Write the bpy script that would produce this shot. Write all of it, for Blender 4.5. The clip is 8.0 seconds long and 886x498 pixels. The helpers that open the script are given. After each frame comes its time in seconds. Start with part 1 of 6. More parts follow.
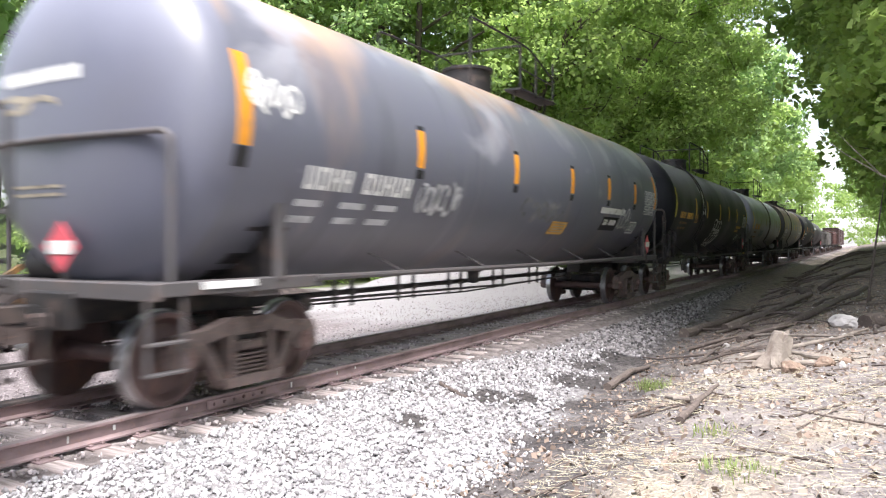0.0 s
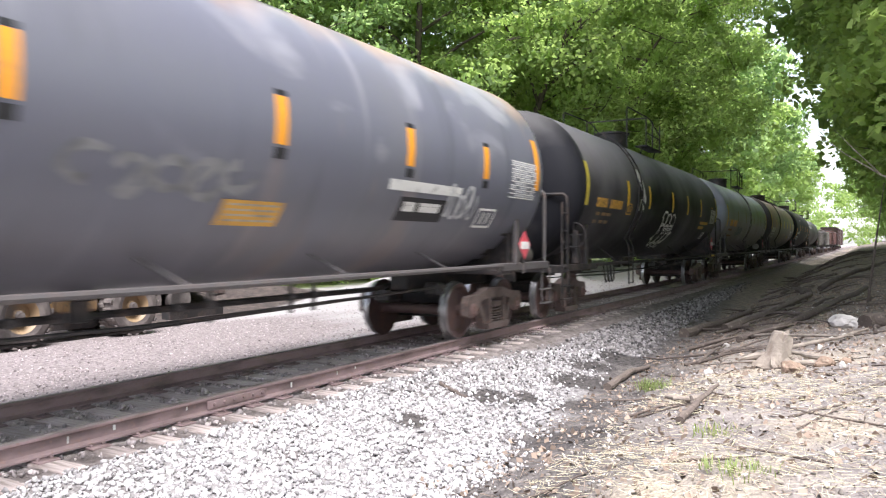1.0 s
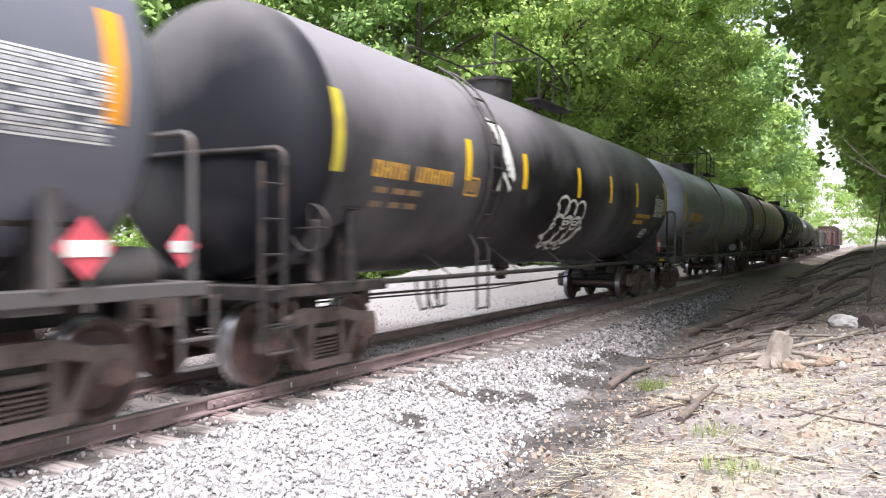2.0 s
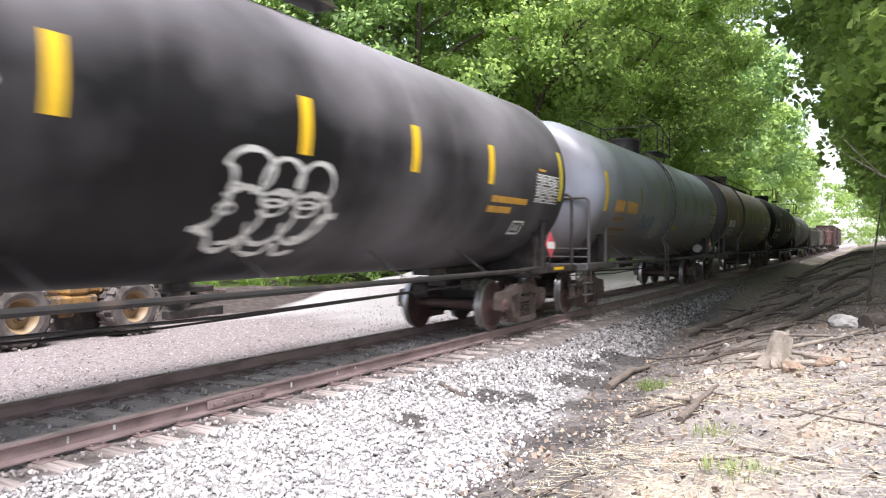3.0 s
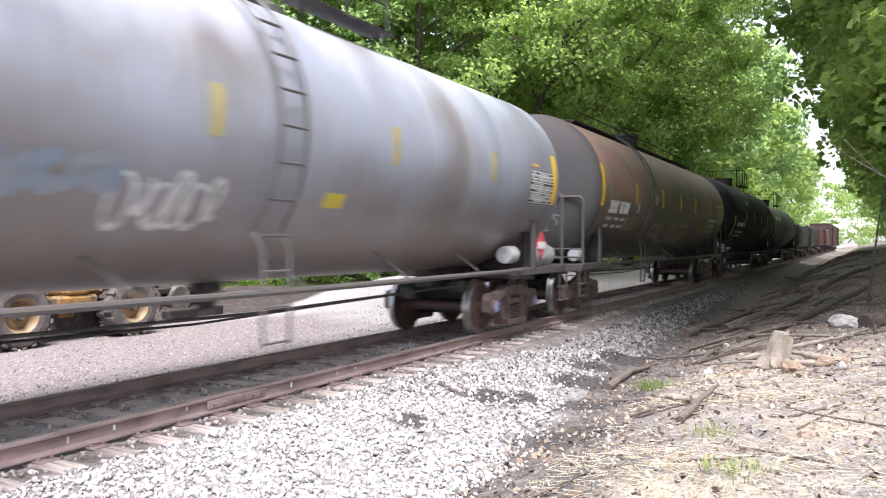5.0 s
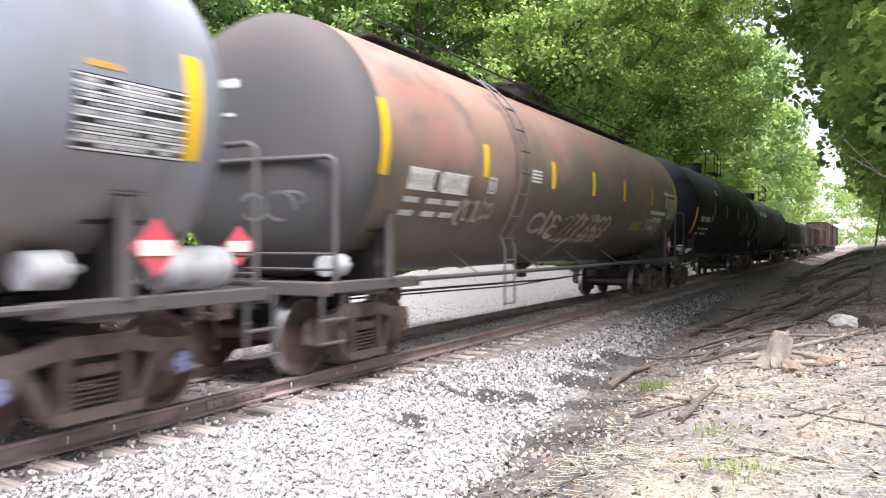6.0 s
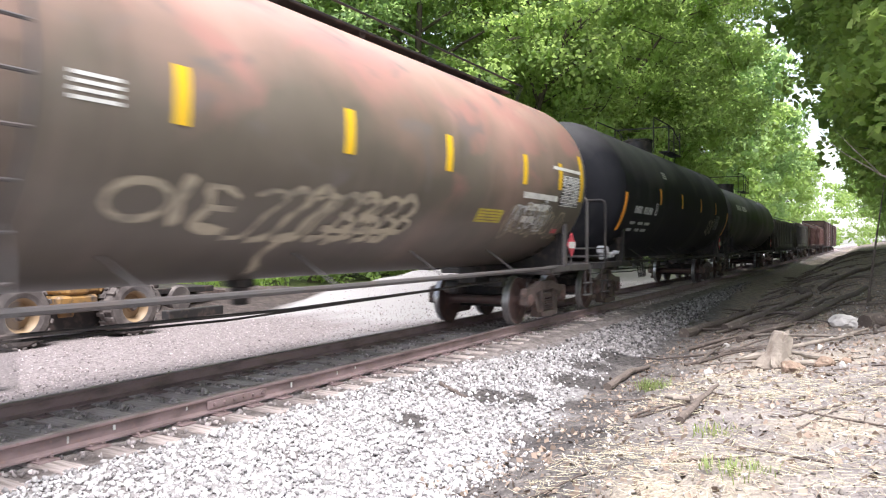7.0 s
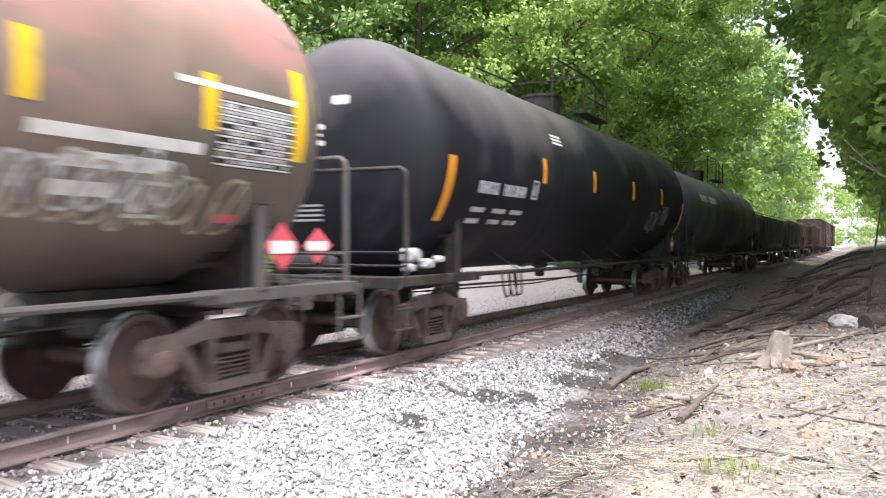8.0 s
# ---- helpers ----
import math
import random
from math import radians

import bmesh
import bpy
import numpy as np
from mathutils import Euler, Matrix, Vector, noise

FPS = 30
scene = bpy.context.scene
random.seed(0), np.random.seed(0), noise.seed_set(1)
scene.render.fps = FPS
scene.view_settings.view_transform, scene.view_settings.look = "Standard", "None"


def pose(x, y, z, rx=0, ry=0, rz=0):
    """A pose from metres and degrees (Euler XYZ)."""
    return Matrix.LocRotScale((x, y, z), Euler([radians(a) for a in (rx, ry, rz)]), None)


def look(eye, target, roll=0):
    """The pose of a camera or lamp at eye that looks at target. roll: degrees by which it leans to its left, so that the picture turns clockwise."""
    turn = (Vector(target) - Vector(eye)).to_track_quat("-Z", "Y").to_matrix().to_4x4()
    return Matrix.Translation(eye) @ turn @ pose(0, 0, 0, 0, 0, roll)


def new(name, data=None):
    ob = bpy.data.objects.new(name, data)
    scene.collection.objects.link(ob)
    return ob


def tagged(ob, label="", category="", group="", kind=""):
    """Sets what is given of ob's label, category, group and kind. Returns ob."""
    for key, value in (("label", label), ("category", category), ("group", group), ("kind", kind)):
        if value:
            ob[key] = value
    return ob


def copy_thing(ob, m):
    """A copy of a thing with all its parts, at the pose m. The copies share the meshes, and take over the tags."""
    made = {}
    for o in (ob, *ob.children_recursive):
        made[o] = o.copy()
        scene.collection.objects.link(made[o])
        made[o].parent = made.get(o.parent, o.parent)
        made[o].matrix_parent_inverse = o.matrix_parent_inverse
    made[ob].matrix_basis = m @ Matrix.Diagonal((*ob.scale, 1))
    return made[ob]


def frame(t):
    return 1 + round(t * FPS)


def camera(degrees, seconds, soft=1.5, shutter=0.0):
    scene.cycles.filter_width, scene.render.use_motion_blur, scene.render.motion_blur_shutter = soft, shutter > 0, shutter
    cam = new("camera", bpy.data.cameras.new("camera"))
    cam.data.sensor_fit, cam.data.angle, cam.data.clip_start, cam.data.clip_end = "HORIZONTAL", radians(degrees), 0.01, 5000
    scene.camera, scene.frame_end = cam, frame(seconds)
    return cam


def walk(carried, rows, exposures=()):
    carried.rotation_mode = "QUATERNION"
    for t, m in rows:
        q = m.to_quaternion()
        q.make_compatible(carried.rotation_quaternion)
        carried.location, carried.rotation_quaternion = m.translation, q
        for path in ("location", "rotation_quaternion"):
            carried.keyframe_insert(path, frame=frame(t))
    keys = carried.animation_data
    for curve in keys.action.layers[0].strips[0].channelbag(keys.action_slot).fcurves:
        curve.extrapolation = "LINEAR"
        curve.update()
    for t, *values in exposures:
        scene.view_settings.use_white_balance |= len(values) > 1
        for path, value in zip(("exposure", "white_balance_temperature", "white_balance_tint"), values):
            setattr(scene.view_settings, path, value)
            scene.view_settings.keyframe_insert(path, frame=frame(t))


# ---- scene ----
# Camera: stands still beside a single track; x runs along the track, rail top is z = 0.
EYE = (0.0, -6.72, 1.59)
cam = camera(59.9, 8.0, soft=1.15, shutter=0.5)
AIM = (EYE[0] + math.cos(radians(28.8)), EYE[1] + math.sin(radians(28.8)), EYE[2] - 0.0081)
walk(cam, [(0.0, look(EYE, AIM)), (8.0, look(EYE, AIM))])

# Light: bright hazy sky, a wide soft sun from behind the camera.
world = bpy.data.worlds.new("world")
scene.world = world
world.use_nodes = True
wn, wl = world.node_tree.nodes, world.node_tree.links
sky = wn.new("ShaderNodeTexSky")
sky.sky_type, sky.sun_disc = "NISHITA", False
sky.sun_elevation, sky.sun_rotation = radians(66), radians(232)
sky.dust_density, sky.air_density = 1.2, 1.0
pale = wn.new("ShaderNodeHueSaturation")
pale.inputs["Saturation"].default_value = 0.4
wl.new(sky.outputs[0], pale.inputs["Color"])
wl.new(pale.outputs[0], wn["Background"].inputs[0])
wn["Background"].inputs[1].default_value = 0.15
sun = new("sun", bpy.data.lights.new("sun", "SUN"))
sun.data.energy, sun.data.angle, sun.data.color = 4.0, radians(30), (1.0, 0.98, 0.95)
sun.matrix_world = look((-11.0, -8.5, 31.0), (0, 0, 0))
scene.view_settings.exposure = 1.32
scene.view_settings.use_white_balance = True
scene.view_settings.white_balance_temperature, scene.view_settings.white_balance_tint = 6300, 15



def rolled(t):
    """How far the train has come by t seconds: it gathers speed very slowly."""
    return 8.58 * t + 0.016 * t * t


rng = np.random.default_rng(7)


# ---- materials ----
def material(name, base, rough=0.8, metal=0.0, spots=(), bump=0.0, bump_scale=60.0, vary=0.0, island=0.0, spec=0.5):
    """A rough painted or natural surface. spots: rows of (colour, scale, low, high, detail, stretch) mixed in by noise."""
    m = bpy.data.materials.new(name)
    m.use_nodes = True
    n, l = m.node_tree.nodes, m.node_tree.links
    b = n["Principled BSDF"]
    b.inputs["Roughness"].default_value, b.inputs["Metallic"].default_value = rough, metal
    b.inputs["Specular IOR Level"].default_value = spec
    tc = n.new("ShaderNodeTexCoord")
    rgb = n.new("ShaderNodeRGB")
    rgb.outputs[0].default_value = (*base, 1)
    out = rgb.outputs[0]
    for colour, scale, low, high, detail, stretch in spots:
        mp = n.new("ShaderNodeMapping")
        mp.inputs["Scale"].default_value = stretch
        l.new(tc.outputs["Object"], mp.inputs["Vector"])
        t = n.new("ShaderNodeTexNoise")
        t.inputs["Scale"].default_value, t.inputs["Detail"].default_value = scale, detail
        l.new(mp.outputs[0], t.inputs["Vector"])
        r = n.new("ShaderNodeMapRange")
        r.inputs["From Min"].default_value, r.inputs["From Max"].default_value = low, high
        l.new(t.outputs["Fac"], r.inputs["Value"])
        x = n.new("ShaderNodeMix")
        x.data_type = "RGBA"
        l.new(r.outputs[0], x.inputs["Factor"])
        l.new(out, x.inputs["A"])
        x.inputs["B"].default_value = (*colour, 1)
        out = x.outputs["Result"]
    if vary or island:
        src = n.new("ShaderNodeNewGeometry").outputs["Random Per Island"] if island else n.new("ShaderNodeObjectInfo").outputs["Random"]
        r = n.new("ShaderNodeMapRange")
        r.inputs["To Min"].default_value, r.inputs["To Max"].default_value = 1 - (vary or island), 1 + (vary or island)
        l.new(src, r.inputs["Value"])
        h = n.new("ShaderNodeHueSaturation")
        l.new(r.outputs[0], h.inputs["Value"])
        l.new(out, h.inputs["Color"])
        out = h.outputs[0]
    l.new(out, b.inputs["Base Color"])
    if bump:
        t = n.new("ShaderNodeTexNoise")
        t.inputs["Scale"].default_value, t.inputs["Detail"].default_value = bump_scale, 6
        l.new(tc.outputs["Object"], t.inputs["Vector"])
        bp = n.new("ShaderNodeBump")
        bp.inputs["Strength"].default_value, bp.inputs["Distance"].default_value = bump, 0.02
        l.new(t.outputs["Fac"], bp.inputs["Height"])
        l.new(bp.outputs[0], b.inputs["Normal"])
    return m


ONE = (1, 1, 1)


def tank_paint(name, base, rust, crown_amount, dust, streak=(0.35, 0.35, 0.36), top=0.0, gloss=0.38, edge=0.7, shine=0.6, run=(1.0, 0.35, 0.35)):
    """Weathered tank paint, a shape of its own on each car: streaks, dust, and a crown tone by height (rust on grey and
    olive, painted sky light on the rest).
    """
    m = material(name, base, gloss, 0.0,
                 [(dust, 0.55, 0.42, 0.75, 6, (1, 1, 1)),
                  (streak, 2.2, 0.60, 0.82, 4, (1.5, 0.12, 0.12)),
                  (tuple(c * 0.55 for c in base), 3.0, 0.58, 0.8, 5, (0.6, 0.1, 0.1))],
                 bump=0.06, bump_scale=3.0)
    n, l = m.node_tree.nodes, m.node_tree.links
    b = n["Principled BSDF"]
    old = b.inputs["Base Color"].links[0].from_socket
    tc = n.new("ShaderNodeTexCoord")
    sep = n.new("ShaderNodeSeparateXYZ")
    l.new(tc.outputs["Object"], sep.inputs[0])
    t = n.new("ShaderNodeTexNoise")
    t.inputs["Scale"].default_value, t.inputs["Detail"].default_value = 0.85, 6
    mp = n.new("ShaderNodeMapping")
    mp.inputs["Scale"].default_value = run
    l.new(tc.outputs["Object"], mp.inputs[0])
    l.new(mp.outputs[0], t.inputs["Vector"])
    # crown tone grows with height; its colour is the rust argument
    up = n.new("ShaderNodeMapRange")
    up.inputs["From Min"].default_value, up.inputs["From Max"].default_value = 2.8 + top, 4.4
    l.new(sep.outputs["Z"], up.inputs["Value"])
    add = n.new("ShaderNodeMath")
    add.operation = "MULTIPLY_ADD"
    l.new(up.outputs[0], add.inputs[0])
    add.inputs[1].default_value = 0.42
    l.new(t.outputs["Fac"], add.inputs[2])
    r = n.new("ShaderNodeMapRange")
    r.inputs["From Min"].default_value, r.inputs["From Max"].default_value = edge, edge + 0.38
    r.inputs["To Max"].default_value = crown_amount
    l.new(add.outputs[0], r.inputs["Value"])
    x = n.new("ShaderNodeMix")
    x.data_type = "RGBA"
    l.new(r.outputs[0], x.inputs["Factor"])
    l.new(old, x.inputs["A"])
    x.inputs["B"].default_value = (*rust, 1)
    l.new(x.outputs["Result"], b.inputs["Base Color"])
    b.inputs["Coat Weight"].default_value, b.inputs["Coat Roughness"].default_value = shine, 0.42
    b.inputs["Specular IOR Level"].default_value = 0.12 + 0.8 * shine
    return m


GREY_TANK = tank_paint("grey_tank_paint", (0.14, 0.144, 0.178), (0.5, 0.33, 0.21), 0.9, (0.155, 0.157, 0.178), (0.25, 0.25, 0.275), top=0.8, gloss=0.36, edge=0.58, shine=0.35)
# pale bluish upper head: sky light put into the colour
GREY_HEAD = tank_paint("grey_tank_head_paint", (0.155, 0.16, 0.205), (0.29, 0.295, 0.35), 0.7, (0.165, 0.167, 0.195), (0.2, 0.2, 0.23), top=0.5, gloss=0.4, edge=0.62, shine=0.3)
# grey crown: some dust, mainly sky sheen painted into the upper half
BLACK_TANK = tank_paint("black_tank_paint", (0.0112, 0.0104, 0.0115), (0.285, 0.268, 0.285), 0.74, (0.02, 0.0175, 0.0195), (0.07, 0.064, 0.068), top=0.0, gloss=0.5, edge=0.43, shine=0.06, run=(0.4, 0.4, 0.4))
# whiter crown stands in for light from the sky above
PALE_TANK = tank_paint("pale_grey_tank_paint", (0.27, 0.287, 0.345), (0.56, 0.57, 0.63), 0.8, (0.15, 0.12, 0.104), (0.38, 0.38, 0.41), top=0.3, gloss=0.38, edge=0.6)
RUST_TANK = tank_paint("rusty_olive_tank_paint", (0.135, 0.115, 0.09), (0.47, 0.285, 0.235), 0.95, (0.20, 0.168, 0.138), (0.26, 0.2, 0.17), top=-0.4, gloss=0.42, edge=0.5, shine=0.3, run=(0.45, 0.5, 0.5))
RUST_HEAD = tank_paint("dark_grey_tank_head_paint", (0.10, 0.096, 0.1), (0.16, 0.13, 0.12), 0.5, (0.11, 0.10, 0.10), (0.13, 0.12, 0.12), top=0.6, gloss=0.75, edge=0.7, shine=0.02)
# dusty crown, spread lower to paint in sky light
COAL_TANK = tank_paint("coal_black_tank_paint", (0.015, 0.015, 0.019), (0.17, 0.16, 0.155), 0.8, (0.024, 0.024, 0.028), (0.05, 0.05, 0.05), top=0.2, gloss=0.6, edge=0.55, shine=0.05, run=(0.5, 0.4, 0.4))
def darken_low(m, colour, low, high, amount):
    """A darker colour mixed into the lower half, with a ragged edge; brown road dirt on the pale car."""
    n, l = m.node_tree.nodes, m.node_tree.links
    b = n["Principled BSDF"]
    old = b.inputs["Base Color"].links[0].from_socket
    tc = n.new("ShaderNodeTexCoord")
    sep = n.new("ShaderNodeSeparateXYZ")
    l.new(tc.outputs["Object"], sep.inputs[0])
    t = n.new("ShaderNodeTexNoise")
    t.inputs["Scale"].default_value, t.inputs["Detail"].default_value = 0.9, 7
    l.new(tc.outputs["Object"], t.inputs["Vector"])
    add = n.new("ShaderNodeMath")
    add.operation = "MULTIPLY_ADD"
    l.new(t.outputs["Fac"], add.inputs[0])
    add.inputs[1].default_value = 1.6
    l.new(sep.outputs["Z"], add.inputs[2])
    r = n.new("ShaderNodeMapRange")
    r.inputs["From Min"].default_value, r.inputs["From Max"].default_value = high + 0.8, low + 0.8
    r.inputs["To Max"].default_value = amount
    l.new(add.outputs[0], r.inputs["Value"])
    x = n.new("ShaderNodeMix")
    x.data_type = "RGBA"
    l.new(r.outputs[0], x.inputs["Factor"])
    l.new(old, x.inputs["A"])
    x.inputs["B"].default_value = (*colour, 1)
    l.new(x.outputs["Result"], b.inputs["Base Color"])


def patches(m, colour, low, high, scale, cut):
    """Irregular patches of another tone between two heights: worn-through coat on olive, painted light on grey."""
    n, l = m.node_tree.nodes, m.node_tree.links
    b = n["Principled BSDF"]
    old = b.inputs["Base Color"].links[0].from_socket
    tc = n.new("ShaderNodeTexCoord")
    sep = n.new("ShaderNodeSeparateXYZ")
    l.new(tc.outputs["Object"], sep.inputs[0])
    mp = n.new("ShaderNodeMapping")
    mp.inputs["Scale"].default_value = (0.75, 1.0, 1.0)
    l.new(tc.outputs["Object"], mp.inputs[0])
    t = n.new("ShaderNodeTexNoise")
    t.inputs["Scale"].default_value, t.inputs["Detail"].default_value, t.inputs["Distortion"].default_value = scale, 8, 0.6
    l.new(mp.outputs[0], t.inputs["Vector"])
    up = n.new("ShaderNodeMapRange")
    up.inputs["From Min"].default_value, up.inputs["From Max"].default_value = low, high
    up.inputs["To Min"].default_value, up.inputs["To Max"].default_value = -0.16, 0.0
    l.new(sep.outputs["Z"], up.inputs["Value"])
    add = n.new("ShaderNodeMath")
    l.new(t.outputs["Fac"], add.inputs[0])
    l.new(up.outputs[0], add.inputs[1])
    r = n.new("ShaderNodeMapRange")
    r.inputs["From Min"].default_value, r.inputs["From Max"].default_value, r.inputs["To Max"].default_value = cut, cut + 0.13, 0.75
    l.new(add.outputs[0], r.inputs["Value"])
    x = n.new("ShaderNodeMix")
    x.data_type = "RGBA"
    l.new(r.outputs[0], x.inputs["Factor"])
    l.new(old, x.inputs["A"])
    x.inputs["B"].default_value = (*colour, 1)
    l.new(x.outputs["Result"], b.inputs["Base Color"])


patches(RUST_TANK, (0.38, 0.19, 0.165), 2.3, 3.3, 0.9, 0.48)
patches(RUST_TANK, (0.17, 0.15, 0.14), 2.0, 2.6, 1.7, 0.56)
# pale patches brighten the upper side in place of light from above
patches(GREY_TANK, (0.33, 0.33, 0.36), 2.4, 3.6, 0.8, 0.5)
darken_low(PALE_TANK, (0.13, 0.10, 0.082), 1.5, 2.7, 0.85)
# olive and grey cars: darker towards the bottom
darken_low(RUST_TANK, (0.06, 0.048, 0.04), 1.3, 2.5, 0.8)
darken_low(GREY_TANK, (0.085, 0.075, 0.075), 1.2, 2.2, 0.5)
STEEL_DARK = material("dirty_black_steel", (0.02, 0.018, 0.018), 0.6, 0.0, [((0.085, 0.06, 0.05), 5, 0.5, 0.75, 6, ONE)], 0.15, 30)
STEEL_GREY = material("grey_painted_steel", (0.09, 0.083, 0.083), 0.5, 0.0, [((0.12, 0.09, 0.08), 6, 0.5, 0.75, 6, ONE)], 0.1, 30)
BOGIE_RUST = material("dusty_rusted_cast_steel", (0.125, 0.095, 0.086), 0.75, 0.0, [((0.07, 0.05, 0.045), 7, 0.45, 0.7, 6, ONE), ((0.24, 0.15, 0.12), 14, 0.55, 0.75, 5, ONE)], 0.3, 40)
WHEEL_RUST = material("rusted_wheel_steel", (0.092, 0.058, 0.054), 0.6, 0.2, [((0.15, 0.08, 0.06), 6, 0.5, 0.8, 6, ONE)], 0.15, 30)
TREAD = material("polished_wheel_tread", (0.42, 0.42, 0.43), 0.32, 0.9, [((0.2, 0.19, 0.19), 12, 0.45, 0.7, 3, ONE)])
CAP_RED = material("red_brown_bearing_cap", (0.17, 0.105, 0.092), 0.7, 0.0, [((0.09, 0.06, 0.052), 9, 0.5, 0.75, 5, ONE)])
YELLOW = material("yellow_reflective_sheeting", (0.80, 0.50, 0.02), 0.4, 0.0, [((0.5, 0.33, 0.05), 6, 0.58, 0.85, 5, ONE)])
ORANGE = material("orange_reflective_sheeting", (0.80, 0.33, 0.03), 0.4, 0.0, [((0.45, 0.22, 0.06), 6, 0.58, 0.85, 5, ONE)])
DULL_YELLOW = material("faded_yellow_sheeting", (0.52, 0.42, 0.05), 0.5, 0.0, [((0.3, 0.25, 0.06), 6, 0.5, 0.8, 5, ONE)])
WORN_YELLOW = material("worn_off_yellow_sheeting", (0.33, 0.28, 0.12), 0.6, 0.0, [((0.24, 0.23, 0.2), 6, 0.4, 0.65, 6, ONE)])
WHITE = material("white_stencil_paint", (0.72, 0.71, 0.68), 0.55, 0.0, [((0.35, 0.34, 0.33), 7, 0.55, 0.8, 6, ONE)])
SPRAY = material("white_spray_paint", (0.55, 0.55, 0.56), 0.55, 0.0, [((0.25, 0.25, 0.26), 4, 0.5, 0.75, 6, ONE)])
BLACK = material("black_panel_paint", (0.02, 0.02, 0.022), 0.5)
RED = material("red_placard", (0.64, 0.09, 0.12), 0.45, 0.0, [((0.5, 0.12, 0.13), 9, 0.5, 0.75, 4, ONE)])
AMBER = material("orange_stencil_paint", (0.62, 0.33, 0.05), 0.5, 0.0, [((0.35, 0.22, 0.1), 5, 0.5, 0.8, 6, ONE)])
BLUE = material("faded_blue_spray_paint", (0.19, 0.25, 0.34), 0.6, 0.0, [((0.25, 0.265, 0.295), 3, 0.35, 0.6, 6, ONE)])
TAN = material("tan_spray_paint", (0.42, 0.36, 0.27), 0.55, 0.0, [((0.2, 0.18, 0.15), 5, 0.45, 0.7, 6, ONE)])
FADED = material("faded_spray_paint", (0.24, 0.24, 0.245), 0.6, 0.0, [((0.13, 0.13, 0.135), 4, 0.4, 0.65, 6, ONE)])
DIM_AMBER = material("faded_orange_stencil_paint", (0.30, 0.18, 0.08), 0.6, 0.0, [((0.15, 0.12, 0.1), 5, 0.45, 0.7, 6, ONE)])
LILAC = material("pale_blue_spray_paint", (0.25, 0.28, 0.5), 0.6)
RESERVOIR = material("grey_white_reservoir_paint", (0.5, 0.5, 0.52), 0.45, 0.0, [((0.25, 0.24, 0.23), 5, 0.5, 0.75, 5, ONE)])
RAIL = material("rusted_rail_steel", (0.33, 0.24, 0.238), 0.7, 0.05, [((0.17, 0.125, 0.12), 5, 0.45, 0.7, 6, (0.4, 1, 1)), ((0.3, 0.2, 0.17), 20, 0.58, 0.75, 5, ONE)], 0.15, 60)
RAIL_TOP = material("worn_rail_head", (0.27, 0.225, 0.22), 0.5, 0.3, [((0.10, 0.08, 0.075), 6, 0.5, 0.7, 5, (0.3, 1, 1))])
TIE = material("weathered_wooden_tie", (0.43, 0.37, 0.348), 0.9, 0.0, [((0.22, 0.18, 0.165), 3, 0.45, 0.7, 8, (6, 0.6, 6)), ((0.54, 0.47, 0.44), 5, 0.55, 0.75, 6, (8, 0.8, 8))], 0.6, 30, vary=0.25)
STONE = material("pale_limestone_ballast", (0.45, 0.432, 0.43), 0.9, 0.0, [((0.28, 0.26, 0.26), 9, 0.5, 0.75, 5, ONE)], 0.4, 90, island=0.55)
# darker copy of the ballast: tree shade put into the stone colour
STONE_SHADED = material("shade_grey_ballast", (0.215, 0.2, 0.198), 0.92, 0.0, [((0.14, 0.125, 0.12), 9, 0.45, 0.7, 5, ONE)], 0.4, 90, island=0.75)
STONE_YARD = material("pinkish_crushed_stone", (0.36, 0.312, 0.307), 0.95, 0.0, [((0.17, 0.145, 0.145), 9, 0.5, 0.75, 5, ONE)], 0.4, 90, island=0.45)
STONE_DARK = material("dusty_dark_ballast", (0.50, 0.44, 0.43), 0.95, 0.0, [((0.12, 0.1, 0.1), 9, 0.5, 0.75, 5, ONE)], 0.4, 90, island=0.45)
BARK = material("grey_brown_bark", (0.10, 0.08, 0.065), 0.95, 0.0, [((0.05, 0.04, 0.033), 5, 0.45, 0.7, 8, (3, 3, 0.5))], 0.7, 25)
PALEWOOD = material("broken_pale_wood", (0.28, 0.24, 0.2), 0.95, 0.0, [((0.14, 0.11, 0.09), 6, 0.45, 0.7, 8, (1, 1, 0.4))], 0.6, 25)
REDWOOD = material("reddish_rotten_wood", (0.24, 0.17, 0.125), 0.95, 0.0, [((0.13, 0.085, 0.06), 6, 0.45, 0.7, 8, ONE), ((0.42, 0.33, 0.25), 11, 0.55, 0.75, 5, ONE)], 0.7, 25)
DEADWOOD = material("weathered_dead_wood", (0.115, 0.09, 0.076), 0.95, 0.0, [((0.09, 0.07, 0.06), 4, 0.45, 0.7, 8, (1, 1, 1)), ((0.24, 0.2, 0.165), 14, 0.58, 0.75, 5, ONE)], 0.6, 30, vary=0.25)
STRAW = material("dry_straw_litter", (0.60, 0.54, 0.38), 0.9, 0.0, island=0.35)
TWIG = material("dry_twigs", (0.27, 0.205, 0.16), 0.9, 0.0, island=0.4)
CHIPS = material("pale_wood_chips", (0.30, 0.27, 0.245), 0.95, 0.0, [((0.2, 0.17, 0.145), 9, 0.5, 0.75, 5, ONE)], 0.3, 60, island=0.45)
ROCK = material("pale_rock", (0.5, 0.47, 0.44), 0.9, 0.0, [((0.3, 0.27, 0.25), 5, 0.5, 0.75, 8, ONE)], 0.5, 20)
MACHINE = material("worn_yellow_machine_paint", (0.31, 0.175, 0.055), 0.6, 0.0, [((0.14, 0.095, 0.06), 3, 0.42, 0.66, 7, ONE), ((0.06, 0.05, 0.045), 9, 0.55, 0.72, 6, ONE)], 0.1, 20)
